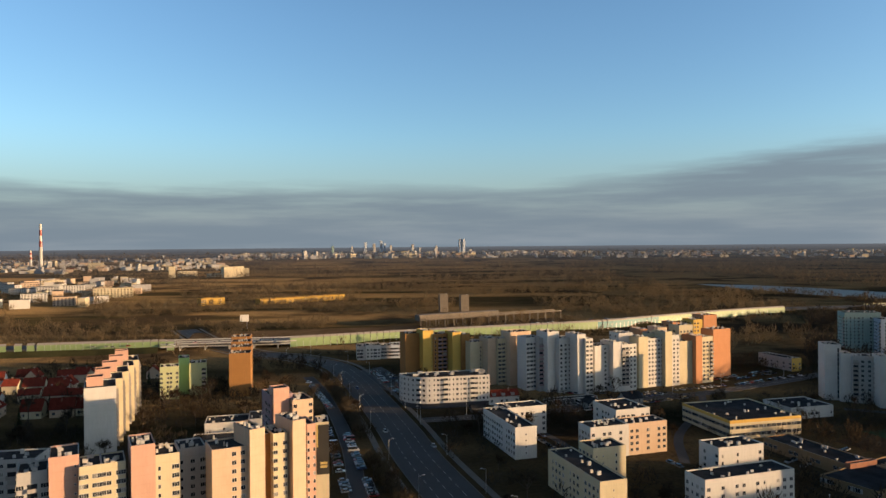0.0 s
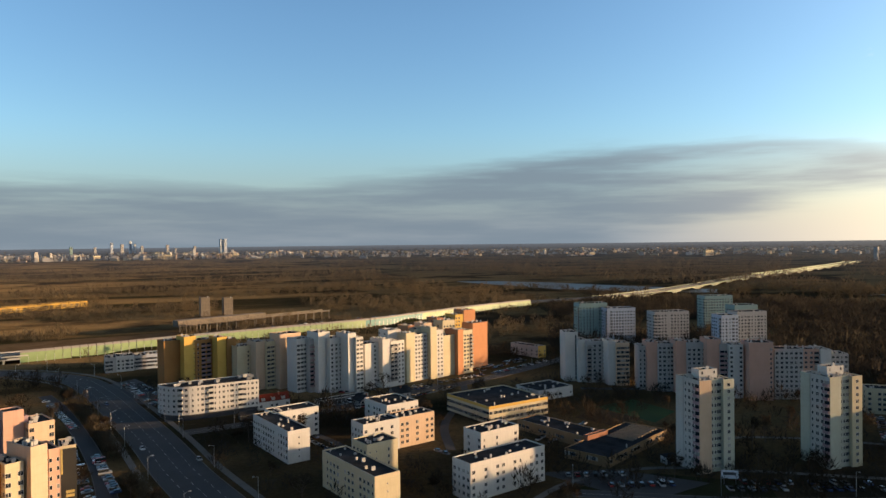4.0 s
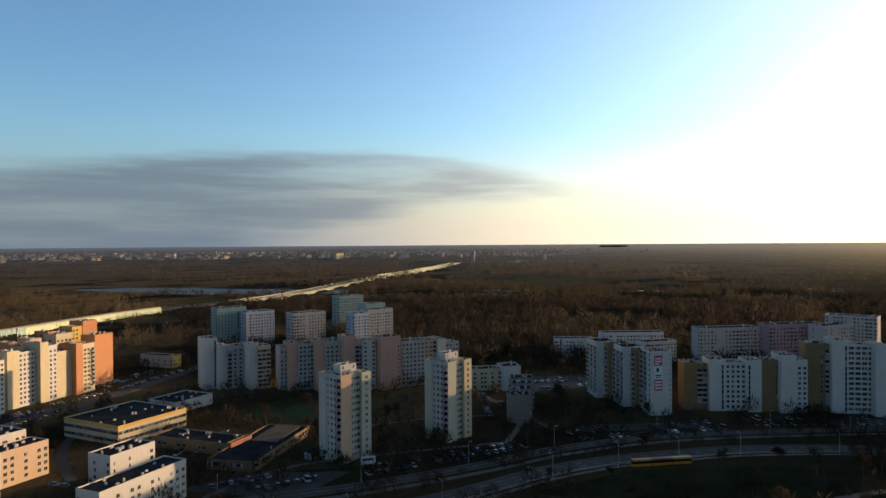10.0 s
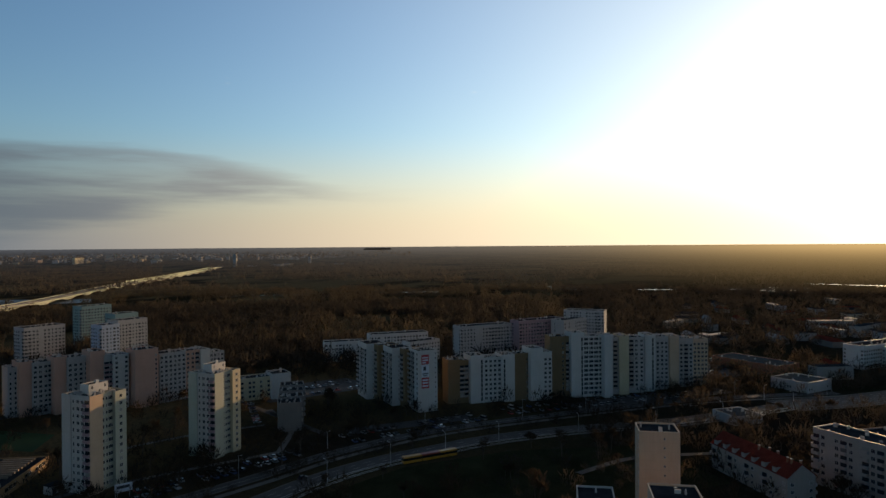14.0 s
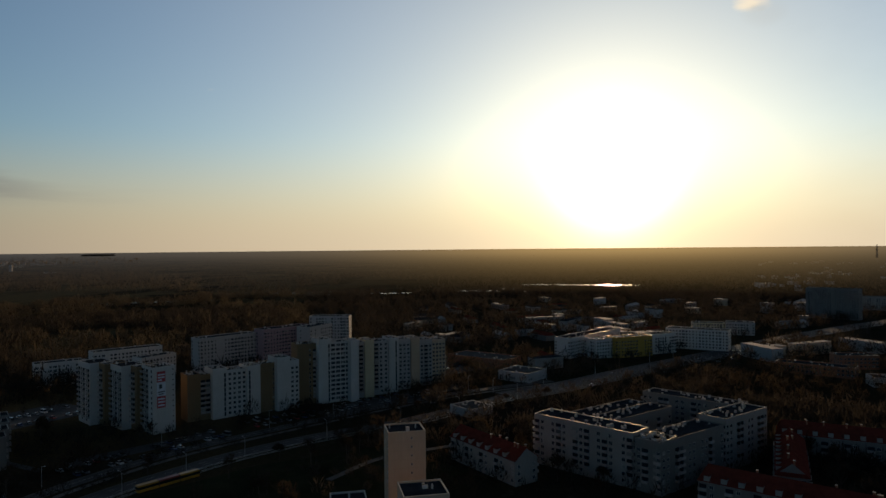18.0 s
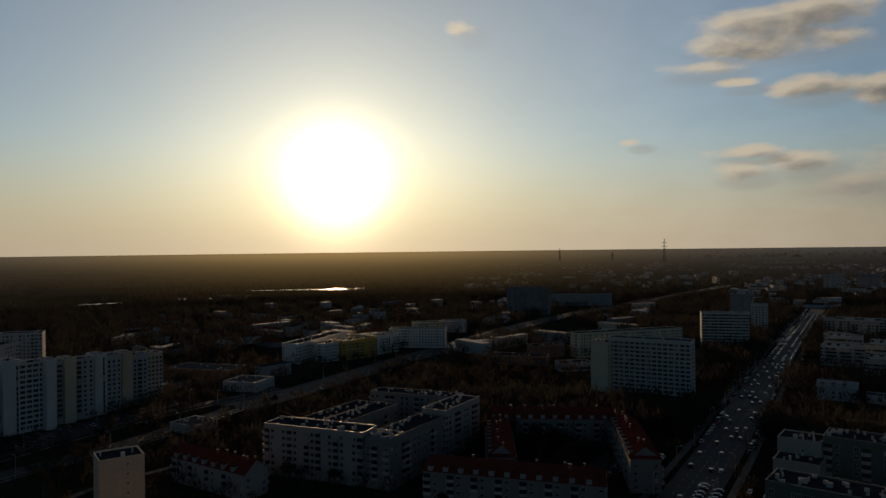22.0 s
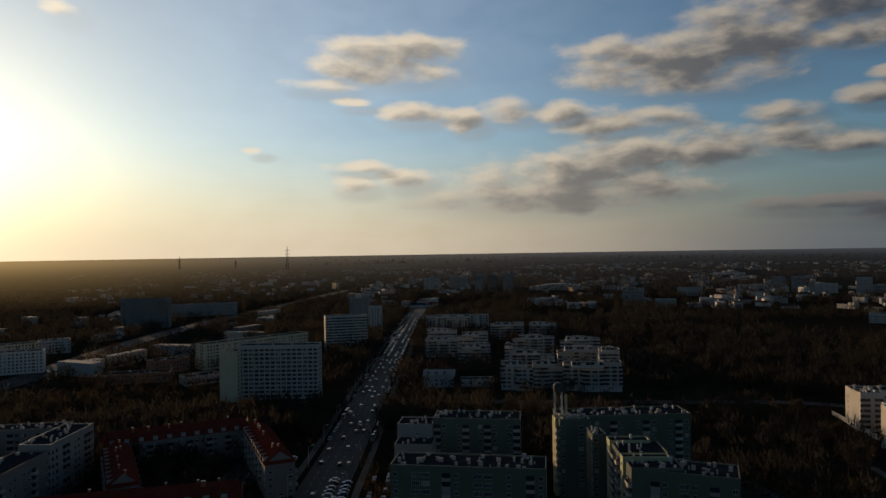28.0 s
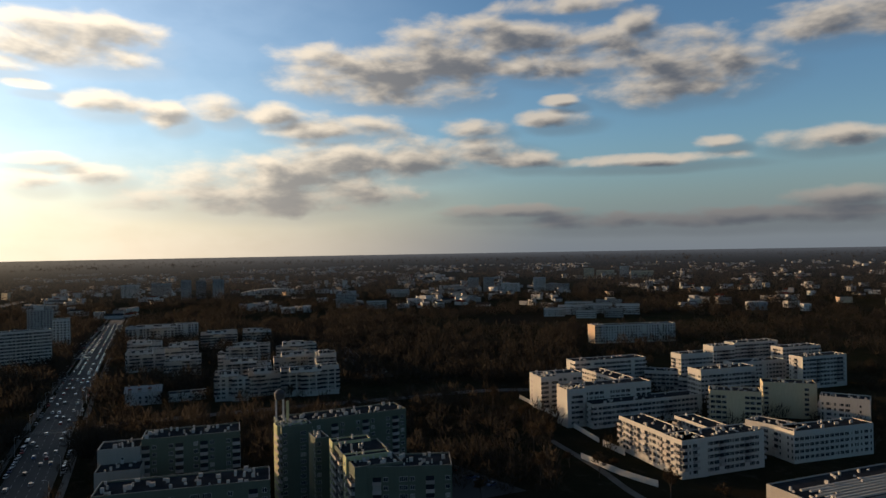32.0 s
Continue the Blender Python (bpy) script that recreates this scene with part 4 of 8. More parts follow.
# thin yellow facing that paints the low sun onto the gable
box_unit(b, 0.0, 0.0, 9.0, 0.4, 9.6, YELLOW, "w.w", "", "", "", far=True, gear=0, coping=False)

b = house_of("apartment_block", 31.6, 306.9, 17.5, "white four-storey apartment block with dark flat roof beside the avenue", "apartment block")
box_unit(b, 0.0, 0.0, 10.5, 40.0, 14.5, WHITE, ".s.", "..ww..wwwwww...", "", "wnwnwwwwn.nwnw", far=True)
box_unit(b, 8.6, 35.2, 23.9, 12.0, 14.5, WHITE, "wWnww..w", ".wW..", "", "ww.n", far=True)

b = house_of("apartment_block", 65.0, 305.8, 17.5, "white four-storey apartment block with peach gable, L-shaped", "apartment block")
box_unit(b, 0.0, 0.0, 19.6, 11.0, 14.5, WHITE, "w.ww.w.", "...w", "", "nwwn", far=True)
box_unit(b, 19.8, 0.2, 20.1, 11.0, 14.5, PEACH, "ww.w.ww", "WW..", "", "wwnw", far=True)
box_unit(b, 28.0, 24.5, 19.3, 22.0, 14.5, WHITE, "wWwW.ww", "...W..w.", "", ".w.www.n", far=True)

b = house_of("apartment_block", 53.3, 236.0, 17.5, "pale blue four-storey apartment block with cream gable", "apartment block")
box_unit(b, 0.0, 0.0, 10.7, 40.0, 14.5, CREAM, ".s.", "w.....n.n.....w", "", ".nwww.nww.wwwn")
box_unit(b, 17.4, 34.9, 15.0, 12.0, 14.5, CREAM, "s.n.", "WW...", "", "wwww")

b = house_of("apartment_block", 89.8, 236.8, 17.5, "white four-storey apartment block with shaded courtyard wing", "apartment block")
box_unit(b, 0.0, 0.0, 38.5, 11.0, 14.5, WHITE, "w.w.ww.wn.www", "....", "", "wnww")
box_unit(b, 29.8, 29.5, 22.0, 12.0, 14.5, WHITE, "n.n..w", "...n.", "", ".w..w", far=True)

b = house_of("school", 139.2, 334.6, 14.0, "two-storey school with pale fascia and flat roof", "school")
box_unit(b, 0.0, 0.0, 41.1, 40.0, 9.5, CREAM, "LLLLLLLLL", "w.w........w...", "", "LLLLLLLLL", far=True, start=0.6, storey=3.6, gear=8, fascia=YELLOW)
box_unit(b, 56.4, 24.7, 27.6, 22.0, 6.5, WHITE, "..n.WW..n", ".n......", "", "ww.w.w..", far=True, storey=3.4)

b = house_of("school_gym", 149.1, 321.1, -70.1, "low school gym wing with brick gable and roof lights", "gym")
# umber walls stand in for the shade that lies on them
box_unit(b, 0.0, 0.0, 42.8, 15.0, 5.5, UMBER, "WW.WW.WW.WW", "....", "", "w...w.", far=True, storey=3.4, gear=6)
box_unit(b, 42.9, -0.0, 2.5, 15.0, 6.2, BRICK, "", "....", "", "", far=True, gear=0)

b = house_of("school_hall", 159.0, 252.0, 29.0, "low dark flat-roofed school hall with roof lights", "hall")
# shade of the trees is put into the dark umber walls
hall_top = box_unit(b, 0.0, 0.0, 58.0, 22.0, 4.5, UMBER, "L.LLL.LLL..LL.LLL.", "..L.", "", "L.L.", far=True, gear=2, storey=3.4, coping=False)
for k in range(9):
    part("roof_light", Shape().box(30 + k * 3, 4, 4.0, 31 + k * 3, 17, 4.7, WEATHERED).mesh("roof_light"), hall_top, label="weathered roof light")

b = house_of("tower_block", 188.8, 231.7, -2.0, "white and pale green panel tower block with roof machine room", "tower block", "pair of tower blocks")
box_unit(b, 0.0, 0.0, 6.0, 15.0, 38.6, CHALK, "", "n..w..", "", "wwnwwr")
box_unit(b, 0.0, -0.3, 5.9, 0.3, 38.4, PEACH, "", "", "", "", gear=0, coping=False)
box_unit(b, -0.3, 10.0, 0.3, 5.0, 38.4, CHALK, "", "", "", "", gear=0, coping=False)
box_unit(b, 6.0, 1.0, 5.5, 13.0, 38.4, PALE, "wnW", "w.w..", "", "W..w.")
box_unit(b, 11.5, -0.6, 5.4, 15.0, 38.4, PALE, ".w.", "wb.bw", "", "ww....")
box_unit(b, 4.0, 5.0, 9.0, 5.0, 42.0, WHITE, "n.n", "", "", "", gear=2, start=39.0)

b = house_of("tower_block", 242.9, 217.1, -2.0, "cream and pale yellow panel tower block with roof machine room", "tower block", "pair of tower blocks")
box_unit(b, 0.0, 0.0, 6.0, 15.0, 38.6, CHALK, "", "..WwW.", "", "wwnwwr")
box_unit(b, 0.0, -0.3, 5.9, 0.3, 38.4, PALE, "", "", "", "", gear=0, coping=False)
box_unit(b, -0.3, 10.0, 0.3, 5.0, 38.4, PALE, "", "", "", "", gear=0, coping=False)
box_unit(b, 6.0, 1.0, 5.5, 13.0, 38.4, PALE, "wnW", "....w", "", ".....")
box_unit(b, 11.5, -0.6, 5.4, 15.0, 38.4, CREAM, ".w.", "wb.bw", "", "....w.")
box_unit(b, 4.0, 5.0, 9.0, 5.0, 42.0, WHITE, "n.n", "", "", "", gear=2, start=39.0)

b = house_of("apartment_block", 232.2, 418.9, -14.0, "white panel apartment block with orange banded gable", "apartment block")
box_unit(b, 0.0, 0.0, 9.0, 13.6, 33.9, WHITE, "..l", "..", "", "..", far=True)
box_unit(b, 7.9, -3.9, 6.6, 12.0, 29.1, WHITE, "..", "", "", "", far=True)
box_unit(b, 13.3, -6.4, 14.5, 10.7, 28.3, GREY, "bwwb", "", "", "", far=True)
box_unit(b, 24.6, -17.3, 5.6, 13.6, 29.9, WHITE, "..", "..", "", "..", far=True)
# peach instead of orange: sunlight put into the banded gable's colour
box_unit(b, 29.5, -19.1, 9.0, 12.0, 28.6, PEACH, "LL", "", "", "", far=True)

b = house_of("apartment_block", 262.6, 377.6, -22.0, "grey and pink stepped panel apartment block", "apartment block")
box_unit(b, 0.0, 0.0, 5.0, 12.0, 28.5, GREY, "n", "", "", "", far=True)
box_unit(b, 4.5, -3.9, 6.9, 13.6, 31.4, PINK, "..", "..", "", "..", far=True)
box_unit(b, 10.9, -5.6, 10.8, 12.0, 30.6, GREY, "wwwb", "", "", "", far=True)
box_unit(b, 20.3, -12.0, 6.8, 13.6, 33.2, PINK, "..", "..", "", "..", far=True)
box_unit(b, 26.6, -13.7, 11.8, 12.0, 32.5, GREY, "wwww", "", "", "", far=True)
box_unit(b, 36.7, -20.5, 8.2, 13.6, 35.4, PINK, "..", "..", "", "..", far=True)
box_unit(b, 44.1, -21.4, 5.8, 10.7, 32.4, GREY, "r", "", "", "", far=True)
box_unit(b, 48.5, -25.0, 8.3, 12.0, 32.7, WHITE, "w.w", "", "", "", far=True)

b = house_of("apartment_block", 305.2, 327.4, -22.0, "pink and grey stepped panel apartment block behind the towers", "apartment block")
box_unit(b, 0.0, 0.0, 14.0, 13.6, 34.7, PINK, "..n", "..", "", "..", far=True)
box_unit(b, 15.9, 2.6, 16.8, 12.0, 30.5, GREY, "wwww", "", "", "", far=True)
box_unit(b, 33.2, 3.7, 9.3, 12.0, 30.1, PINK, "wb", "", "", "", far=True)
box_unit(b, 42.8, 2.7, 6.2, 13.6, 30.1, WHITE, "..", "..", "", "..", far=True)
box_unit(b, 50.0, 4.8, 10.2, 12.0, 27.2, GREY, "ww", "", "", "", far=True)

b = house_of("tower_block", 330.5, 566.3, -10.0, "pale blue-grey panel tower at the edge of the woods", "tower block", "towers by the woods")
box_unit(b, 0.0, 0.0, 27.5, 15.0, 38.0, TEAL, "nnnwn.ww.", "n.w.Ww", "", "www.b", far=True)

b = house_of("tower_block", 349.7, 549.4, -10.0, "pale blue-grey panel tower at the edge of the woods", "tower block", "towers by the woods")
box_unit(b, 0.0, 0.0, 27.7, 15.0, 34.0, BLUISH, ".Wnwwwnwwn", "n..nW.", "", "www.b", far=True)

b = house_of("tower_block", 368.6, 504.4, -10.0, "pale blue-grey panel tower at the edge of the woods", "tower block", "towers by the woods")
box_unit(b, 0.0, 0.0, 32.3, 15.0, 34.0, GREY, "WWww.wwnwww", "..W...", "", "www.b", far=True)

b = house_of("tower_block", 400.7, 459.3, -10.0, "pale blue-grey panel tower at the edge of the woods", "tower block", "towers by the woods")
box_unit(b, 0.0, 0.0, 15.4, 15.0, 34.0, BLUISH, "nwnWw", "ww.wwn", "", "www.b", far=True)

b = house_of("tower_block", 424.6, 467.5, -10.0, "pale blue-grey panel tower at the edge of the woods", "tower block", "towers by the woods")
box_unit(b, 0.0, 0.0, 27.4, 15.0, 35.0, GREY, "wwwWnnWwn", "w.w...", "", "www.b", far=True)

b = house_of("tower_block", 442.9, 490.4, -10.0, "pale blue-grey panel tower at the edge of the woods", "tower block", "towers by the woods")
box_unit(b, 0.0, 0.0, 22.3, 15.0, 38.0, TEAL, "wnwnwwWw", ".W.Www", "", "www.b", far=True)

b = house_of("tower_block", 473.3, 564.9, -10.0, "pale blue-grey panel tower at the edge of the woods", "tower block", "towers by the woods")
box_unit(b, 0.0, 0.0, 30.3, 15.0, 40.0, TEAL, "wwWwwwwwwn", "w..ww.", "", "www.b", far=True)

b = house_of("apartment_block", 341.2, 279.5, -38.0, "five-storey pale apartment block between the towers", "apartment block")
box_unit(b, 0.0, 0.0, 21.2, 12.0, 14.0, CREAM, "w.ww.w.ww", ".....", "", "..w..", far=True)
box_unit(b, 18.6, -4.7, 11.9, 14.0, 16.0, WHITE, "....", "nw...", "", "wnw..", far=True)

b = house_of("apartment_block", 290.2, 216.2, -53.0, "low stepped grey apartment block with dark flat roofs", "apartment block")
box_unit(b, 0.0, 0.0, 11.9, 12.0, 15.0, SLATE, "....", "w.b.w", "", "w.w", far=True)
box_unit(b, 0.9, 12.2, 13.0, 11.0, 15.5, SLATE, ".", "w.b.w", "", "w.w", far=True)
box_unit(b, 1.9, 25.4, 13.0, 11.0, 16.0, SLATE, ".", "w.b.w", "", "w.w", far=True)
box_unit(b, 3.0, 38.6, 13.0, 11.0, 16.5, SLATE, ".", "w.b.w", "", "w.w", far=True)

b = house_of("apartment_block", 352.7, 164.7, -44.0, "long white apartment block with brown recesses and gable banners", "apartment block")
box_unit(b, 0.0, 0.0, 12.2, 14.0, 35.5, WHITE, "....s", "ww.ww", "", "bwb.w", far=True)
box_unit(b, -2.6, 13.8, 13.0, 9.0, 34.6, UMBER, ".", "..w", "", "b.", far=True, gear=3)
box_unit(b, -7.6, 22.0, 13.0, 16.0, 34.6, WHITE, ".", "w.....", "", "bwbwb", far=True, gear=3)
box_unit(b, -10.8, 37.6, 13.0, 9.0, 34.6, UMBER, ".", "ww.", "", "b.", far=True, gear=3)
box_unit(b, -15.8, 45.8, 13.0, 18.0, 34.6, WHITE, ".", ".w..W..", "", "bwbwb", far=True, gear=3)

b = house_of("apartment_block", 479.8, 303.3, -51.9, "white six-storey apartment block beyond the car park", "apartment block")
box_unit(b, 0.0, 0.0, 31.4, 12.0, 17.0, WHITE, "Ww.wWwnn.wW", "n.ww.", "", ".w.w.", far=True)
box_unit(b, 40.4, 11.8, 51.8, 13.0, 20.0, WHITE, "wnW.wWnwwWWnwwwwnw", "WWw..", "", "....w", turn=4.5, far=True)
box_unit(b, 66.9, -21.7, 30.2, 12.0, 17.0, WHITE, "wWWwWwwwnw", "w..W.", "", "..ww.", turn=21.5, far=True)

b = house_of("apartment_block", 378.1, 156.0, -52.0, "white and brown panel apartment block with blind white slabs", "apartment block")
box_unit(b, 0.0, 0.0, 7.5, 12.0, 26.7, UMBER, "..", "", "", "", far=True)
box_unit(b, 7.3, 0.4, 6.3, 10.7, 26.1, UMBER, "b", "", "", "", far=True)
box_unit(b, 13.2, -3.2, 8.7, 13.6, 29.1, WHITE, "..l", "..", "", "..", far=True)
box_unit(b, 22.1, -2.6, 11.4, 12.0, 27.4, WHITE, "wwww", "", "", "", far=True)
box_unit(b, 33.0, -5.5, 8.0, 13.6, 29.0, WHITE, "l..", "..", "", "..", far=True)
box_unit(b, 41.2, -3.6, 10.6, 10.7, 29.0, UMBER, "..n", "", "", "", far=True)
box_unit(b, 50.7, -7.7, 8.3, 13.6, 32.3, WHITE, "...", "..", "", "..", far=True)
box_unit(b, 59.3, -7.1, 5.9, 12.0, 29.7, WHITE, "ww", "", "", "", far=True)

b = house_of("apartment_block", 418.8, 102.7, -60.0, "tall white and brown panel apartment block with blind white slabs", "apartment block")
box_unit(b, 0.0, 0.0, 13.3, 12.0, 37.9, UMBER, "..nb", "", "", "", far=True)
box_unit(b, 12.3, -4.6, 8.3, 13.6, 40.6, WHITE, "..l", "..", "", "..", far=True)
box_unit(b, 20.5, -3.8, 13.3, 10.7, 38.2, WHITE, "LLLL", "", "", "", far=True)
box_unit(b, 32.1, -9.6, 5.2, 13.6, 39.2, WHITE, "..", "..", "", "..", far=True)

b = house_of("apartment_block", 438.4, 67.2, -66.0, "pale yellow and white stepped panel apartment block", "apartment block")
box_unit(b, 0.0, 0.0, 4.2, 10.7, 36.5, GREY, "b", "", "", "", far=True)
box_unit(b, 4.3, -1.1, 6.2, 13.6, 37.6, CREAM, "...", "..", "", "..", far=True)
box_unit(b, 12.0, 3.6, 9.9, 12.0, 35.9, GREY, "bww", "", "", "", far=True)
box_unit(b, 23.4, 6.7, 7.1, 13.6, 36.8, WHITE, ".l", "..", "", "..", far=True)
box_unit(b, 32.4, 12.0, 8.6, 12.0, 35.0, GREY, "www", "", "", "", far=True)
box_unit(b, 42.6, 14.6, 6.4, 13.6, 35.0, PEACH, "..", "..", "", "..", far=True)
box_unit(b, 51.0, 19.6, 9.7, 12.0, 32.5, GREY, "wbw", "", "", "", far=True)
box_unit(b, 62.6, 24.4, 10.3, 12.0, 31.3, PEACH, "ww", "", "", "", far=True)

b = house_of("apartment_block", 504.5, 194.1, -42.1, "far grey panel apartment block before the woods", "apartment block")
box_unit(b, 0.0, 0.0, 48.6, 13.0, 31.0, GREY, "wnnwn..nwWWWWwwWn", ".....", "", "w...w", far=True)
box_unit(b, 48.2, -11.0, 45.8, 13.0, 34.0, MAUVE, "WwnnwwWWwWnwwwwW", "n.n.W", "", ".w...", turn=2.3, far=True)
box_unit(b, 81.7, -25.9, 33.0, 13.0, 34.0, GREY, "w.w..nwwnwW", "w..ww", "", ".n...", turn=18.6, far=True)

b = house_of("apartment_block", 618.3, 134.7, -92.5, "far grey panel apartment block before the woods", "apartment block")
box_unit(b, -0.0, 0.0, 36.6, 13.0, 36.0, GREY, "w.wwWn.wnnWWw", "n...w", "", "...w.", far=True)

b = house_of("tower_block", 210.9, 28.6, -78.0, "pink-beige tower block with white roof rim and open roof", "tower block")
box_unit(b, 0.0, 0.0, 12.2, 11.0, 38.4, PEACH, "..s.", "n.n", "", "n.n", gear=3, coping=WHITE)

b = house_of("apartment_block", 163.4, 38.7, -78.0, "pale panel block with white roof rims", "apartment block")
box_unit(b, 0.0, 0.0, 9.6, 16.0, 30.6, GREY, "wwn", "Wnw...", "", ".nWww.", gear=2, coping=WHITE)
box_unit(b, 18.8, 4.8, 12.4, 12.0, 31.8, PEACH, "Www", "w.Www", "", "nWn.n", gear=2, coping=WHITE)

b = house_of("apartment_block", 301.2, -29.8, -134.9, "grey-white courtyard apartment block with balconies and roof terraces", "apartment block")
# pale walls seen against the light, their shade painted in as grey
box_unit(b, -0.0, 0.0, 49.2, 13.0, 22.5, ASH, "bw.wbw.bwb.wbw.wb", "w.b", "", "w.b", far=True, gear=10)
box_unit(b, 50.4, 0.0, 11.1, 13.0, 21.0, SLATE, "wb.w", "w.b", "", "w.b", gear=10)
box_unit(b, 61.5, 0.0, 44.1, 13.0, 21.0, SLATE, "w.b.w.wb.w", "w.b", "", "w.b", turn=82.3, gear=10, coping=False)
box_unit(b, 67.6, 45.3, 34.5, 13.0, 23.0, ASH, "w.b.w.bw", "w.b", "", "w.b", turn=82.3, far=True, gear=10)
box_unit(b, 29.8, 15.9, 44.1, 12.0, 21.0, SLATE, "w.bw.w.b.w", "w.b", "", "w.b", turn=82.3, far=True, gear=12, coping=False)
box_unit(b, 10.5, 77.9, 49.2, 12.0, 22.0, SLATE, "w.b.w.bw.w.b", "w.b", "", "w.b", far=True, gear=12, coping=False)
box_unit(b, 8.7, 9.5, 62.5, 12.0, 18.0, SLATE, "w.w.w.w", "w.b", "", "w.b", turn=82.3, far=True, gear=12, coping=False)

b = house_of("apartment_block", 585.9, -97.7, -41.3, "long white apartment block with lit roof terraces beyond the crossroads", "apartment block")
box_unit(b, 0.0, 0.0, 92.1, 16.0, 18.0, WHITE, "wwnwwwwwnwwwwwnnwnwwnww.wwwn.nnn", ".wwW..", "", "w....w", far=True, gear=5)
box_unit(b, 12.6, -18.1, 24.1, 16.0, 17.0, WHITE, "wwwwwnWw", "wnww..", "", "w..Wn.", turn=-20.8, far=True, gear=5)
box_unit(b, 26.6, -28.5, 37.8, 16.0, 18.0, OCHRE, "WnwwwWwW..wnW", "n...w.", "", ".ww.n.", turn=-30.3, far=True, gear=5)
box_unit(b, 66.4, -44.3, 28.1, 16.0, 18.0, WHITE, ".wwwww.wWW", "n.ww..", "", "...w..", turn=-23.0, far=True, gear=5)
box_unit(b, 113.8, -35.9, 56.0, 16.0, 19.0, WHITE, "wwwwwWwnnnwwwwwwWnw", ".w..w.", "", ".W....", turn=-78.4, far=True, gear=5)

b = house_of("retail_hall", 497.0, -28.3, -128.0, "low retail hall with pale roof beside the car park", "shop")
box_unit(b, -0.0, 0.0, 25.9, 25.0, 7.0, GREY, "...L...", "nn......n.", "", "..Ww.W.n..", far=True, top=GRAVEL)
box_unit(b, -77.2, 39.3, 56.3, 26.0, 7.0, BRICK, "...", "..w...n...", "", "w....n..ww", far=True, top=GRAVEL)
box_unit(b, 50.7, -105.6, 17.5, 18.0, 5.0, GREY, "...", "......W", "", ".....W.", turn=75.6, far=True, top=GRAVEL)

b = house_of("slab_block", 383.7, -271.3, -143.0, "long eleven-storey slab block with white balcony bands", "slab block")
box_unit(b, -0.0, 0.0, 54.4, 13.0, 36.5, CHALK, "LLLLLLLLLLLLLLL", "wnWW.", "", "...", far=True, start=0.6)
box_unit(b, -9.6, -8.0, 12.0, 14.0, 34.0, CREAM, "...", "W..wW", "", "...n.", far=True)

bands(b, 54.4, 36.5, 12)

b = house_of("slab_block", 493.5, -455.9, -127.1, "eleven-storey slab block with balcony bands", "slab block")
box_unit(b, -0.0, 0.0, 41.5, 13.0, 36.0, CHALK, "LLLLLLLLLL", "w....", "", "...", far=True)
bands(b, 41.5, 36.0, 12)

b = house_of("tower_block", 669.0, -667.0, -141.0, "pale tower block at the end of the main street", "tower block")
box_unit(b, 0.0, 0.0, 27.0, 14.0, 36.0, ASH, "wWwwWwwW", "w.w.", "", "ww.w", far=True, gear=4)
box_unit(b, 8.0, 3.0, 9.0, 6.0, 39.5, CHALK, "", far=True, gear=0)

b = house_of("tower_block", 558.0, -586.0, -137.0, "pale narrow tower block beside the main street", "tower block")
box_unit(b, 0.0, 0.0, 16.5, 14.0, 34.0, CHALK, "wWwWw", "", "", "w.w", far=True, gear=3)

b = house_of("service_building", 518.5, -242.1, -129.4, "low brick service building with flat roof", "service building")
box_unit(b, -0.0, 0.0, 53.0, 16.0, 8.0, BRICK, "wnwwwnwwwwnww.wwww", "wWw.Ww", "", "..n.n.", far=True)
box_unit(b, 36.8, 38.1, 29.8, 16.0, 11.0, BRICK, "wnWwwwwwWW", "...WW.", "", "...w.w", turn=35.0, far=True)
box_unit(b, 68.3, -24.7, 26.9, 16.0, 7.0, GREY, "LLLL", "...w.w", "", ".w..ww", turn=26.5, far=True)

b = house_of("apartment_block", 508.7, -329.2, -95.2, "long low apartment row behind the slab blocks", "apartment block")
box_unit(b, -0.0, 0.0, 109.0, 14.0, 22.0, CREAM, ".wwnW.n.w.wwnnnwWw.w.WWWwwnnw.wwnnWwww", "w.wW.", "", "W..Ww", far=True)

b = house_of("tower_block", 907.5, -469.1, -135.4, "far grey tower block beside the expressway", "tower block")
box_unit(b, -0.0, 0.0, 62.6, 16.0, 40.0, SLATE, ".Wn.WwwWwww.wnwwwwWWWW", "..wW.W", "", "w.nw.w", far=True)

b = house_of("apartment_block", 1002.6, -597.9, -120.5, "far white row of flats", "apartment block")
box_unit(b, -0.0, 0.0, 105.8, 14.0, 20.0, ASH, "Wnwnwn.WwnwwwwWwwwnwWwwnwwwnnWwwWnnn", ".w.w.", "", ".ww..", far=True)

b = house_of("office_row", 715.8, -250.9, -100.7, "pale four-storey office row by the expressway", "office")
box_unit(b, -0.0, 0.0, 31.8, 16.0, 16.0, CREAM, ".wWwwwwwwwn", "wwwww.", "", ".w.Www", far=True)
box_unit(b, 38.0, 29.3, 28.6, 16.0, 14.0, GREY, "wwnwwWww.w", ".w.w..", "", "w.W.n.", turn=-10.8, far=True)

b = house_of("apartment_block", 251.2, -392.7, -150.0, "white terraced apartment block with stepped roofs", "apartment block", "terraced estate")
stepped(b, -0.0, 0.0, 21.7, 12.0, 19.0, CHALK, "bW.W..b", "....w", "", "..n..", far=True, gear=5)
box_unit(b, 3.5, -11.7, 11.6, 8.0, 21.8, WHITE, "L.L.L", ".w.", "", "w..", far=True, gear=2, z0=18.4)
stepped(b, 21.8, 8.8, 21.9, 12.0, 18.0, CHALK, "wnwWbnW", "wwwwW", "", "w....", far=True, gear=5)
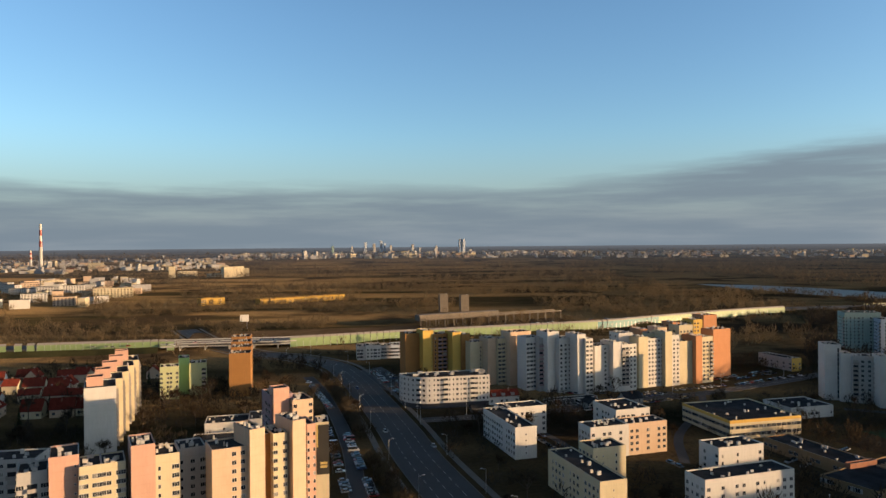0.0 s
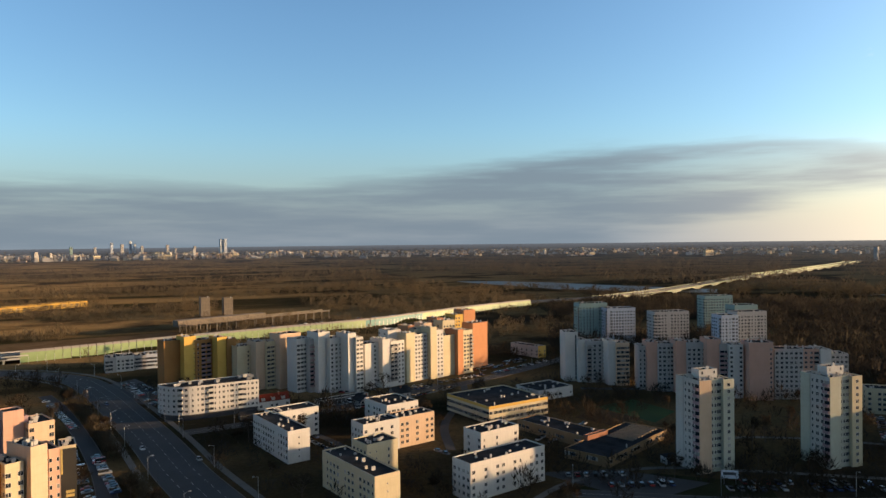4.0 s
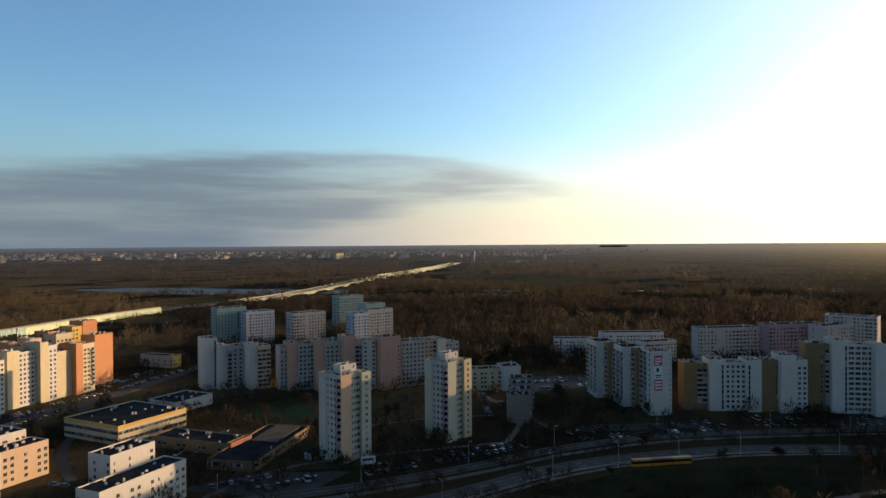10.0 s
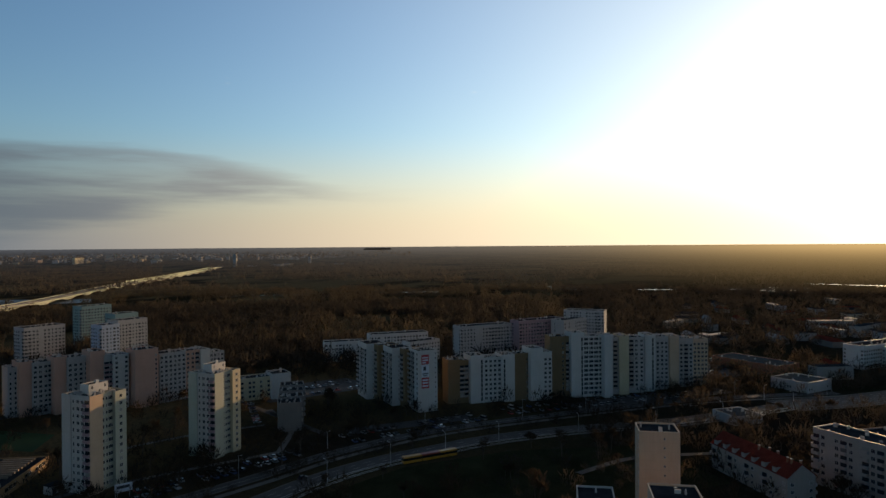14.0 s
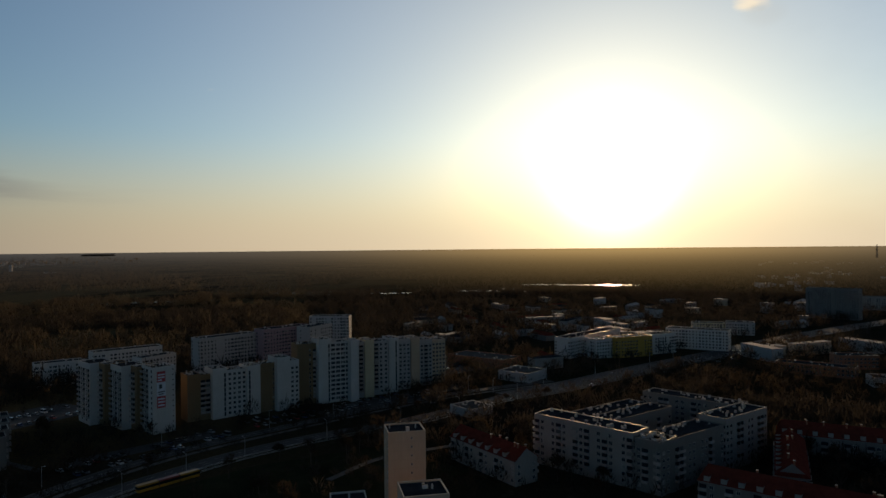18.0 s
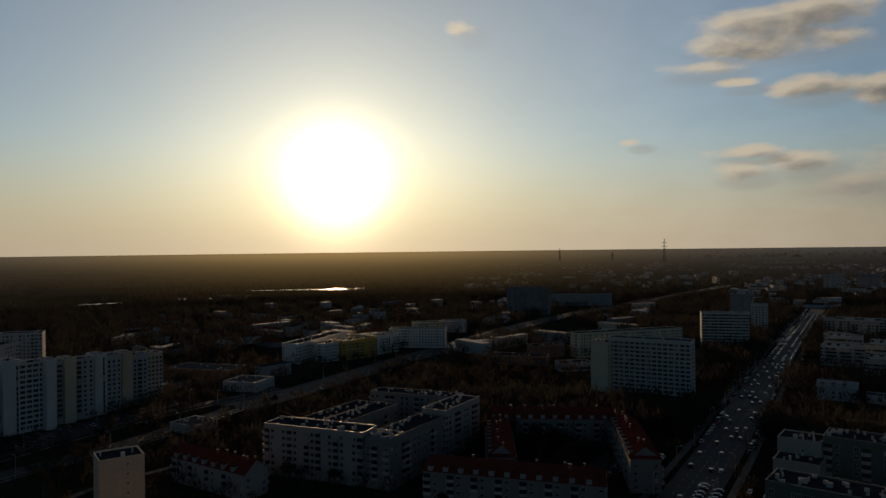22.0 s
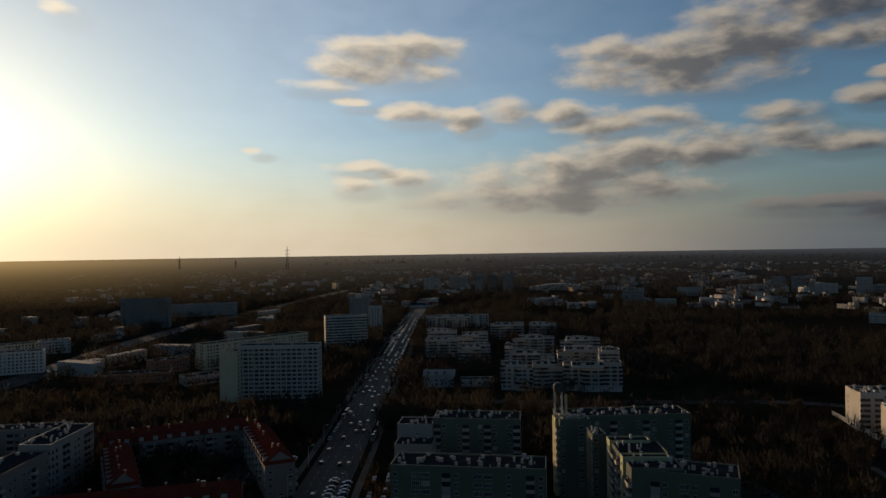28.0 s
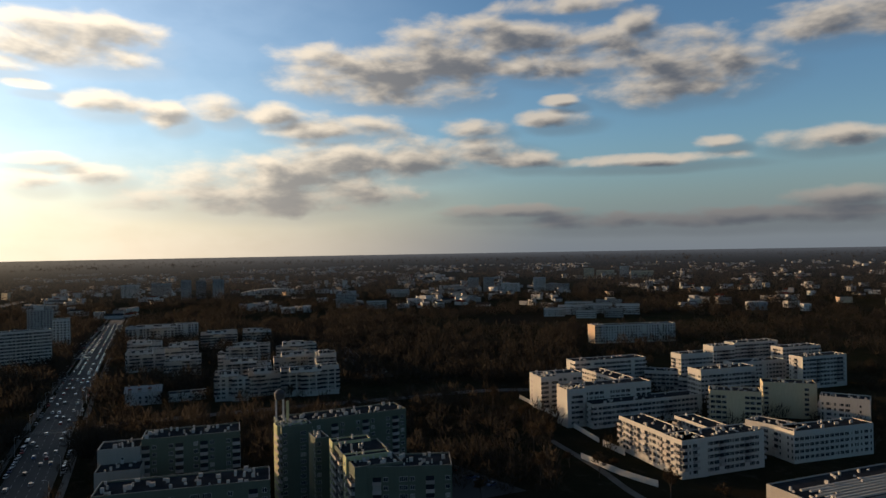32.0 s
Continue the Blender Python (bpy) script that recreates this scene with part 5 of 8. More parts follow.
box_unit(b, 24.8, -2.8, 11.8, 8.0, 20.8, WHITE, "L.L.L", "w.w", "", "...", far=True, gear=2, z0=17.4)
stepped(b, 43.1, -1.5, 39.2, 12.0, 19.0, CHALK, "bbnnb.b", "www..", "", "W..ww", far=True, gear=5)
box_unit(b, 48.0, -13.9, 20.9, 8.0, 21.8, WHITE, "L.L.L", "w..", "", ".Ww", far=True, gear=2, z0=18.4)

b = house_of("apartment_block", 293.8, -466.2, -150.0, "white terraced apartment block with stepped roofs", "apartment block", "terraced estate")
stepped(b, -0.0, 0.0, 6.3, 12.0, 20.0, CHALK, "nwnwwbw", "wwn.n", "", ".wwW.", far=True, gear=5)
box_unit(b, 1.2, -11.4, 3.4, 8.0, 22.8, WHITE, "L.L.L", "nw.", "", "...", far=True, gear=2, z0=19.4)
stepped(b, 5.5, 61.6, 37.3, 12.0, 19.0, CHALK, "W.wbbwn", "w.w.W", "", "w....", far=True, gear=5)
box_unit(b, 11.1, 48.4, 20.0, 8.0, 21.8, WHITE, "L.L.L", "wWw", "", "...", far=True, gear=2, z0=18.4)
stepped(b, 4.5, -17.5, 35.5, 12.0, 17.0, CHALK, ".nbnwwb", ".w...", "", ".n...", far=True, gear=5)
box_unit(b, 9.8, -30.1, 19.0, 8.0, 19.8, WHITE, "L.L.L", "www", "", "w..", far=True, gear=2, z0=16.4)

b = house_of("apartment_block", 277.5, -533.9, -150.0, "white terraced apartment block with stepped roofs", "apartment block", "terraced estate")
stepped(b, -0.0, 0.0, 34.2, 12.0, 19.0, CHALK, "WnwWbwW", "wnw..", "", "www.w", far=True, gear=5)
box_unit(b, 4.3, -12.7, 18.4, 8.0, 21.8, WHITE, "L.L.L", "w.W", "", "...", far=True, gear=2, z0=18.4)
stepped(b, -5.3, -54.6, 40.2, 12.0, 18.0, CHALK, "wW..nnn", ".W..w", "", ".W.n.", far=True, gear=5)
box_unit(b, -0.1, -67.5, 21.5, 8.0, 20.8, WHITE, "L.L.L", "w..", "", ".w.", far=True, gear=2, z0=17.4)
stepped(b, 25.3, -80.0, 15.3, 12.0, 21.0, CHALK, "nbWWwbn", "...W.", "", "n....", far=True, gear=5)
box_unit(b, 26.3, -91.5, 8.2, 8.0, 23.8, WHITE, "L.L.L", "nWw", "", "..W", far=True, gear=2, z0=20.4)

b = house_of("apartment_block", 427.7, -533.4, -150.0, "white terraced apartment block with stepped roofs", "apartment block", "terraced estate")
stepped(b, -0.0, 0.0, 29.1, 12.0, 18.0, CHALK, "WnWnWwb", ".wWn.", "", "w.wWn", far=True, gear=5)
box_unit(b, 6.1, -13.0, 15.7, 8.0, 20.8, WHITE, "L.L.L", ".w.", "", "w..", far=True, gear=2, z0=17.4)
stepped(b, 7.1, -60.7, 30.1, 12.0, 17.0, CHALK, "w.nbbwb", "w..Ww", "", ".w.n.", far=True, gear=5)
box_unit(b, 13.3, -73.7, 16.2, 8.0, 19.8, WHITE, "L.L.L", ".W.", "", "w.W", far=True, gear=2, z0=16.4)

b = house_of("apartment_block", 381.9, -523.0, -150.0, "white terraced apartment block with stepped roofs", "apartment block", "terraced estate")
stepped(b, -0.0, 0.0, 28.6, 12.0, 18.0, CHALK, "WWnWWbW", "nn.wW", "", "..n..", far=True, gear=5)
box_unit(b, 5.4, -12.8, 15.4, 8.0, 20.8, WHITE, "L.L.L", "www", "", ".w.", far=True, gear=2, z0=17.4)
stepped(b, 5.7, -62.1, 28.1, 12.0, 15.0, CHALK, "WWwwbnW", "n.w..", "", "..n.w", far=True, gear=5)
box_unit(b, 11.0, -74.4, 15.1, 8.0, 17.8, WHITE, "L.L.L", "w..", "", "w.n", far=True, gear=2, z0=14.4)

b = house_of("apartment_block", 512.6, -639.8, -150.0, "white terraced apartment block with stepped roofs", "apartment block", "terraced estate")
stepped(b, -0.0, 0.0, 75.1, 12.0, 20.0, CHALK, "bbw.bwb", "W....", "", "w..Ww", far=True, gear=5)
box_unit(b, 13.1, -15.8, 40.4, 8.0, 22.8, WHITE, "L.L.L", "..W", "", "...", far=True, gear=2, z0=19.4)

b = house_of("apartment_block", 408.4, -621.8, -150.0, "white terraced apartment block with stepped roofs", "apartment block", "terraced estate")
stepped(b, -0.0, 0.0, 36.7, 12.0, 17.0, CHALK, "WbbWbnW", "...wW", "", ".nWw.", far=True, gear=5)
box_unit(b, 6.0, -12.5, 19.8, 8.0, 19.8, WHITE, "L.L.L", "W.n", "", ".nn", far=True, gear=2, z0=16.4)

b = house_of("apartment_block", 372.8, -645.0, -150.0, "white terraced apartment block with stepped roofs", "apartment block", "terraced estate")
stepped(b, -0.0, 0.0, 29.2, 12.0, 17.0, CHALK, "bnbWnwn", "wnw.w", "", "w.wwW", far=True, gear=5)
box_unit(b, 4.2, -11.7, 15.8, 8.0, 19.8, WHITE, "L.L.L", ".w.", "", ".n.", far=True, gear=2, z0=16.4)

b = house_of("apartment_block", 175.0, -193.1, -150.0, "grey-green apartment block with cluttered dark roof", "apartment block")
# the ash units are white steps with their shade painted in
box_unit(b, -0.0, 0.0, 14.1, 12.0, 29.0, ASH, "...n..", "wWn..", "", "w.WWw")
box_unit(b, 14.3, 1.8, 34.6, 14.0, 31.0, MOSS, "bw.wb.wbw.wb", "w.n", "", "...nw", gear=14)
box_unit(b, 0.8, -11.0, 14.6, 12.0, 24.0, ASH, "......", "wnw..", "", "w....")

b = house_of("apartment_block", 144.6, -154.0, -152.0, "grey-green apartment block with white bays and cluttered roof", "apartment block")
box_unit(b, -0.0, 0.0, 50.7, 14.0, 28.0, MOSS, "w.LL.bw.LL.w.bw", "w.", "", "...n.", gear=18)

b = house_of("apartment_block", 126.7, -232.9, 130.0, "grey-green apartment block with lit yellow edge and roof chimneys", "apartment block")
# lime strip: sun on this edge put into the wall colour
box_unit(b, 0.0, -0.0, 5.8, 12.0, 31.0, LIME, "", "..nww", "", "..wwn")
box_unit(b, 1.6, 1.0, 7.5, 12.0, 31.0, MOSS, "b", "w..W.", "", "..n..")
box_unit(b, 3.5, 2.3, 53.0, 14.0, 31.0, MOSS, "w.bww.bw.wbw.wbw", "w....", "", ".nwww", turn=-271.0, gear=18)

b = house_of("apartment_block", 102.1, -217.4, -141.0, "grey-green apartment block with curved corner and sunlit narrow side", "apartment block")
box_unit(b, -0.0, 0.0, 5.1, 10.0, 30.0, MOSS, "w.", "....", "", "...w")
# the narrow lime units paint sunlight onto grey-green walls
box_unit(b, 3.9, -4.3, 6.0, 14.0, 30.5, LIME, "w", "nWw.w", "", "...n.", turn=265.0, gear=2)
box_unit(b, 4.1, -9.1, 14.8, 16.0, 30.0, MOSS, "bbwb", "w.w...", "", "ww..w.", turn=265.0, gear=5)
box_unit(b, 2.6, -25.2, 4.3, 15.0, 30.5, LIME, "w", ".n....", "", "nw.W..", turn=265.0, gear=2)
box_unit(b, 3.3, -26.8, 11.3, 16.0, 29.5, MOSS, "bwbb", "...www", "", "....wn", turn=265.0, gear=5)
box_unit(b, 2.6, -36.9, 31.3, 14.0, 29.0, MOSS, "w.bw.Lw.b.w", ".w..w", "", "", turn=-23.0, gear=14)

b = house_of("apartment_block", 42.7, -412.2, 122.0, "white modern apartment block with glazed loggias", "apartment block", "modern estate")
box_unit(b, 0.0, -0.0, 12.0, 12.0, 20.5, CHALK, "..", "LL.LL", "", "bWbb.", far=True, gear=7)
box_unit(b, 4.8, 1.1, 30.7, 12.0, 20.5, CHALK, "WbLbLW.Lb", "W.nWb", "", "..bW.", turn=-272.0, far=True, gear=7)

b = house_of("apartment_block", 25.2, -374.1, 122.0, "white modern apartment block with glazed loggias", "apartment block", "modern estate")
box_unit(b, 0.0, -0.0, 12.0, 12.0, 21.0, CHALK, "...", ".WWb.", "", "WWW.W", far=True, gear=7)
box_unit(b, 6.5, 2.8, 53.8, 12.0, 21.0, CHALK, "WW.LLLL.LLLL.LLL", "WbbWn", "", "WWbbb", turn=-272.0, far=True, gear=8)

b = house_of("apartment_block", 18.1, -454.4, -150.0, "white modern apartment block with glazed loggias", "apartment block", "modern estate")
box_unit(b, -0.0, 0.0, 54.2, 13.0, 22.0, CHALK, "LL.LLLLLL.LL", "bWWWW", "", "..WWW", far=True, gear=8)
box_unit(b, -0.3, -9.9, 52.0, 12.0, 19.0, CHALK, "WWWnWWWWnWWWWW.WWW", "WW.WW", "", "WbW.b", turn=272.0, far=True, gear=7)

b = house_of("apartment_block", -54.6, -502.7, -150.0, "white modern apartment block with glazed loggias", "apartment block", "modern estate")
box_unit(b, -0.0, 0.0, 27.4, 12.0, 21.0, CHALK, "WLbLWLW", "WLbLW", "", "WbnnW", far=True, gear=7)

b = house_of("apartment_block", -59.5, -437.1, -150.0, "white modern apartment block with glazed loggias", "apartment block", "modern estate")
box_unit(b, -0.0, 0.0, 41.0, 13.0, 21.0, CHALK, "WLbLWLWLb", "bbbnW", "", "WWWnW", far=True, gear=7)

b = house_of("apartment_block", -82.8, -546.9, -150.0, "white modern apartment block with glazed loggias", "apartment block", "modern estate")
box_unit(b, -0.0, 0.0, 19.9, 12.0, 21.0, CHALK, "WLbLW", ".W.Wb", "", ".WWWW", far=True, gear=7)

b = house_of("apartment_block", -100.7, -560.8, -150.0, "white modern apartment block with glazed loggias", "apartment block", "modern estate")
box_unit(b, -0.0, 0.0, 41.3, 12.0, 22.0, CHALK, "WLbLWLb.", "WbbWW", "", "WWnbW", far=True, gear=7)

b = house_of("apartment_block", -130.2, -538.5, -150.0, "white modern apartment block with glazed loggias", "apartment block", "modern estate")
box_unit(b, -0.0, 0.0, 35.3, 12.0, 22.0, CHALK, "WLbLWLb", "WWnWb", "", ".bWW.", far=True, gear=7)

b = house_of("apartment_block", -131.8, -492.1, -150.0, "white modern apartment block with glazed loggias", "apartment block", "modern estate")
box_unit(b, -0.0, 0.0, 37.9, 12.0, 22.0, CHALK, "WLbLWLb.", "WnnWW", "", "n.b..", far=True, gear=7)

b = house_of("apartment_block", -89.1, -494.0, -150.0, "white modern apartment block with glazed loggias", "apartment block", "modern estate")
box_unit(b, -0.0, 0.0, 43.4, 12.0, 17.0, CHALK, "WW.WWWWW.nWWWWn", "n.n..", "", "bn.Wn", far=True, gear=7)

b = house_of("apartment_block", -89.2, -407.3, 175.0, "white modern apartment block with glazed loggias", "apartment block", "modern estate")
box_unit(b, 0.0, -0.0, 27.7, 13.0, 20.0, CREAM, "W.....W.", "WWW..", "", "nnnnW", far=True, gear=7)

b = house_of("apartment_block", -56.8, -379.9, 175.0, "white modern apartment block with glazed loggias", "apartment block", "modern estate")
box_unit(b, 0.0, -0.0, 25.8, 13.0, 20.0, CREAM, "WLW...WLW", ".WW.W", "", "nW.b.", far=True, gear=7)

b = house_of("apartment_block", -27.5, -473.7, 176.0, "white modern apartment block with glazed loggias", "apartment block", "modern estate")
box_unit(b, 0.0, -0.0, 22.0, 12.0, 14.0, CHALK, "bWbWb", "WnWbW", "", "W..W.", far=True, gear=7)
box_unit(b, 21.4, -20.8, 14.5, 12.0, 13.5, CHALK, "bWb", "WbWbW", "", "bWWW.", turn=-11.0, far=True, gear=7)

b = house_of("apartment_block", 5.0, -363.6, -148.0, "white modern apartment block with glazed loggias", "apartment block", "modern estate")
box_unit(b, -0.0, 0.0, 71.2, 12.0, 13.5, CHALK, "WLWLbLWLWLbLWLW.", ".W.WW", "", "WWn.b", far=True, gear=8)

b = house_of("apartment_block", -7.7, -328.2, 121.0, "white modern apartment block with glazed loggias", "apartment block", "modern estate")
box_unit(b, 0.0, -0.0, 48.4, 13.0, 16.5, CHALK, "bWLbWb.bWLWbWb.b", "bnW..", "", "WbWWn", far=True, gear=10)
box_unit(b, 48.3, 0.1, 44.0, 13.0, 16.5, CHALK, "WLbWLWLbLWWLbLW.", "bn.WW", "", ".b.WW", turn=-268.0, far=True, gear=12)
box_unit(b, 8.1, 25.8, 38.1, 11.0, 16.0, CHALK, "bWb.bWb", "WW.W", "", "bWWW", far=True, gear=7)

b = house_of("apartment_block", -66.7, -338.0, 140.0, "white modern apartment block with glazed loggias", "apartment block", "modern estate")
box_unit(b, 0.0, -0.0, 23.5, 12.0, 14.5, CHALK, "WWWW.Wnn", "WWn.n", "", "WbbW.", far=True, gear=7)
box_unit(b, 25.9, -4.9, 45.6, 12.0, 14.5, CHALK, "WWWWWWWWWWWnWnWn", "WWWbb", "", "bn.nn", turn=-290.0, far=True, gear=7)

b = house_of("apartment_block", -116.0, -398.0, 159.7, "white modern apartment block with glazed loggias", "apartment block", "modern estate")
box_unit(b, 0.0, -0.0, 23.8, 12.0, 15.0, CHALK, "nWnWW.n.", "W..nn", "", "WWbnb", far=True, gear=7)

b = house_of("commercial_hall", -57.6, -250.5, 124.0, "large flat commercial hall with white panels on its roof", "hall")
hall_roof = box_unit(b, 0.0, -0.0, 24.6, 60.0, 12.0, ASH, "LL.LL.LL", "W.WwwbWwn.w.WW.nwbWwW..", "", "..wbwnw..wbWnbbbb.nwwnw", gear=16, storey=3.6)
for k in range(7):
    part("roof_light", Shape().box(9.0 + k * 2.1, 6.0 + (k % 3) * 2, 11.5, 9.9 + k * 2.1, 52.0 - (k % 2) * 5, 12.15, CHALK).mesh("roof_light"), hall_roof, label="long white roof light")

b = house_of("apartment_block", 16.0, -718.1, 122.0, "long slab of flats with a sunlit gable at the wood's edge", "apartment block")
# peach end unit: sunlight put into the gable's colour
box_unit(b, 0.0, -0.0, 14.0, 12.0, 19.0, PEACH, "..", "WnWWb", "", "..WW.", far=True, gear=7)
box_unit(b, 12.6, 0.5, 87.3, 13.0, 19.0, CHALK, "WnwnWnwnwnnwwwwwwn.wnwwW.wwwww", "WnWnb", "", "wwwnW", turn=-282.0, far=True, gear=7)

def far_block(az, dist, wide, tall, wall, label, storeys="wWwWwWw"):
    """A block that faces the walk from an azimuth and distance."""
    x, y = dist * math.sin(radians(az)), dist * math.cos(radians(az)) + 10
    o = house_of("apartment_block", x + wide / 2 * math.sin(radians(az - 90)), y + wide / 2 * math.cos(radians(az - 90)), -az, label, "apartment block", "far estates")
    box_unit(o, 0, 0, wide, 13, tall, wall, storeys, "w.w", "", "w.w", far=True, gear=5)


for az, dist, wide, tall, wall in ((142.2, 1790, 40, 30, CHALK), (144.4, 1800, 46, 31, ASH), (146.2, 1640, 22, 43, ASH), (147.3, 1660, 22, 40, SLATE), (148.6, 1630, 24, 43, ASH), (158.7, 1230, 36, 25, ASH), (161.2, 1190, 34, 14, CHALK), (163.0, 1500, 50, 16, CHALK)):
    far_block(az, dist, wide, tall, wall, "pale block of flats far down the suburb")
for az, dist, wide, tall, wall in ((167.5, 1620, 60, 17, CHALK), (169.3, 1650, 26, 33, ASH), (170.6, 1640, 26, 34, ASH), (172.4, 1630, 44, 20, WHITE), (174.8, 1600, 28, 34, CHALK), (176.2, 1660, 60, 16, ASH), (178.8, 2300, 34, 34, CREAM), (180.1, 2350, 60, 26, CREAM), (181.6, 2380, 30, 38, CHALK), (183.0, 2330, 70, 24, CREAM)):
    far_block(az, dist, wide, tall, wall, "pale block of flats in a far estate")
for az, dist, wide, tall, wall in ((176.0, 1010, 30, 12, CHALK), (177.3, 1040, 36, 14, WHITE), (178.6, 985, 28, 11, CHALK), (179.6, 1060, 40, 15, CHALK), (180.8, 1000, 26, 12, ASH), (181.9, 1050, 34, 15, WHITE), (178.0, 1110, 44, 14, CHALK), (180.4, 1120, 40, 16, ASH)):
    far_block(az, dist, wide, tall, wall, "pale low block of flats beyond the wood")
# wide white hall with a bowed roof
b = house_of("bowed_hall", 1700 * math.sin(radians(152.6)) + 66, 1700 * math.cos(radians(152.6)) + 34, -152.6, "long white hall with a bowed roof in the far suburb", "hall")
bow = [(150 * u, 6 + 9 * math.sin(math.pi * u)) for u in (i / 12 for i in range(13))]
part("wall", Shape().add([(x, y, z) for x, t in bow for y, z in ((0, 0), (0, t))], [(2 * i, 2 * i + 2, 2 * i + 3, 2 * i + 1) for i in range(12)], CHALK).mesh("wall"), b)
part("roof", Shape().add([(x, y, t) for x, t in bow for y in (-1, 40)], [(2 * i, 2 * i + 2, 2 * i + 3, 2 * i + 1) for i in range(12)], WHITE).mesh("roof"), b, label="bowed white roof")

# ---- rounded white block ----
rb = house_of("apartment_block", -7.0, 404.0, 11.9, "white rounded apartment block with dark ground floor and roof terraces")
arc = [(-17 * math.sin(a), 17 - 17 * math.cos(a)) for a in (radians(90) * i / 8 for i in range(9))]
outline = [(35, 0), (35, 18), (-17, 18), *reversed(arc)]
part("wall", Shape().prism(outline, 3.2, 18.6, WHITE, top=False).mesh("wall"), rb)
inner = [(x * 0.985 + 0.1, y * 0.97 + 0.3) for x, y in outline]
part("parapet", Shape().prism(list(reversed(inner)), 18.0, 18.6, WHITE, top=False).mesh("parapet"), rb)
part("roof", Shape().add([(x, y, 18.1) for x, y in outline], [tuple(range(len(outline)))], ROOFING).mesh("roof"), rb)
low = [(x * 0.96 + 0.4, y * 0.92 + 0.8) for x, y in outline]
part("shop_front", Shape().prism(low, 0.0, 3.2, DARK, top=False).mesh("shop_front"), rb, label="dark recessed shop fronts")
part("ledge", Shape().prism(outline, 3.0, 3.2, CONCRETE).mesh("ledge"), rb)
fc = Face(rb, False)
for k in range(5):
    z = 3.5 + k * 2.95
    for i, c in enumerate("nwWBnnwnWnBWnwn"):
        fc.lay(pose(1.2 + i * 2.32, 0, z + (0.75 if c != "B" else 0.1)), c)
    for i in range(8):
        a = radians(90) * (i + 0.5) / 8
        fc.lay(pose(-17 * math.sin(a), 17 - 17 * math.cos(a), z + (0.1 if i == 2 else 0.75), 0, 0, -math.degrees(a)), "B" if i == 2 else "nw"[i % 2])
    for i in range(5):
        fc.lay(pose(35, 2 + i * 3.4, z + 0.75, 0, 0, 90), "w")
for i in range(16):
    gx, gy = random.uniform(-10, 33), random.uniform(3, 15)
    part("roof_box", Shape().box(0, 0, 18.1, random.uniform(0.8, 3.5), random.uniform(0.8, 2), random.uniform(18.9, 20), random.choice((WHITE, GREY, COPING))).mesh("roof_box"), rb, pose(gx, gy, 0))


# ---- houses with pitched roofs ----
def gable(name, x, y, turn, w, d, eave, ridge, wall, label, category, front="", group="", far=False, gear=2, hip=0.0, over=0.5, tiles=None):
    tiles = tiles or TILES
    b = house_of(name, x, y, turn, label, category, group)
    s = Shape()
    s.prism([(0, 0), (w, 0), (w, d), (0, d)], 0, eave, wall, top=False)
    s.add([(0, 0, eave), (0, d, eave), (0, d / 2, ridge - 0.1)], [(0, 2, 1)], wall).add([(w, 0, eave), (w, d, eave), (w, d / 2, ridge - 0.1)], [(0, 1, 2)], wall)
    part("wall", s.mesh("wall"), b)
    r = Shape()
    o, sl = over, (ridge - eave) / (d / 2)
    for t in (0.0, 0.18):
        r.add([(-o, -o, eave - o * sl + t), (w + o, -o, eave - o * sl + t), (w + o - hip, d / 2, ridge + t), (-o + hip, d / 2, ridge + t), (w + o, d + o, eave - o * sl + t), (-o, d + o, eave - o * sl + t)],
              [(0, 1, 2, 3), (3, 2, 4, 5)] + ([(1, 4, 2), (5, 0, 3)] if hip else []), tiles)
    r.add([(-o, -o, eave - o * sl), (w + o, -o, eave - o * sl), (w + o, -o, eave - o * sl + 0.18), (-o, -o, eave - o * sl + 0.18)], [(0, 1, 2, 3)], COPING)
    roof = part("roof", r.mesh("roof"), b, label="red tiled roof" if tiles is TILES else "")
    for i in range(gear):
        cx = random.uniform(1, w - 1)
        part("chimney", Shape().box(0, 0, eave, 0.7, 0.7, ridge + 0.9, BRICK).box(-0.08, -0.08, ridge + 0.9, 0.78, 0.78, ridge + 1.05, CONCRETE).mesh("chimney"), roof, pose(cx, d / 2 - 0.3 + random.choice((-1.2, 0.6)), 0))
    if w > 18:
        for i in range(int(w / 6)):
            part("dormer", Shape().box(0, 0, eave, 2.0, 3.0, eave + 2.0, ASH).box(-0.15, -0.2, eave + 2.0, 2.15, 3.4, eave + 2.15, TILES).mesh("dormer"), roof, pose(2 + i * 6, -0.1, 0))
    fc, hidden = Face(b, far), Face(b, True)
    for k in range(max(1, int((eave - 0.5) / 2.8))):
        for text, wide, ox, oy, a in ((front or "w.ww.", w, 0, 0, 0), ("w.w", d, w, 0, 90), (front or "w.ww.", w, w, d, 180), ("w.w", d, 0, d, 270)):
            wf = b.matrix_basis @ pose(ox, oy, 0, 0, 0, a)
            lay = fc.lay if (wf.to_3x3() @ Vector((0, -1, 0))).dot(Vector((-4, 8, 0)) - wf.translation) > -4 else hidden.lay
            for i, c in enumerate(text):
                if c in KINDS and not (c in "bB" and k == 0):
                    lay(pose(ox, oy, 0, 0, 0, a) @ pose((i + 0.5) * wide / len(text), 0, 0.6 + 2.8 * k + KINDS[c][2]), c)
    fc.done()
    hidden.done()
    return b


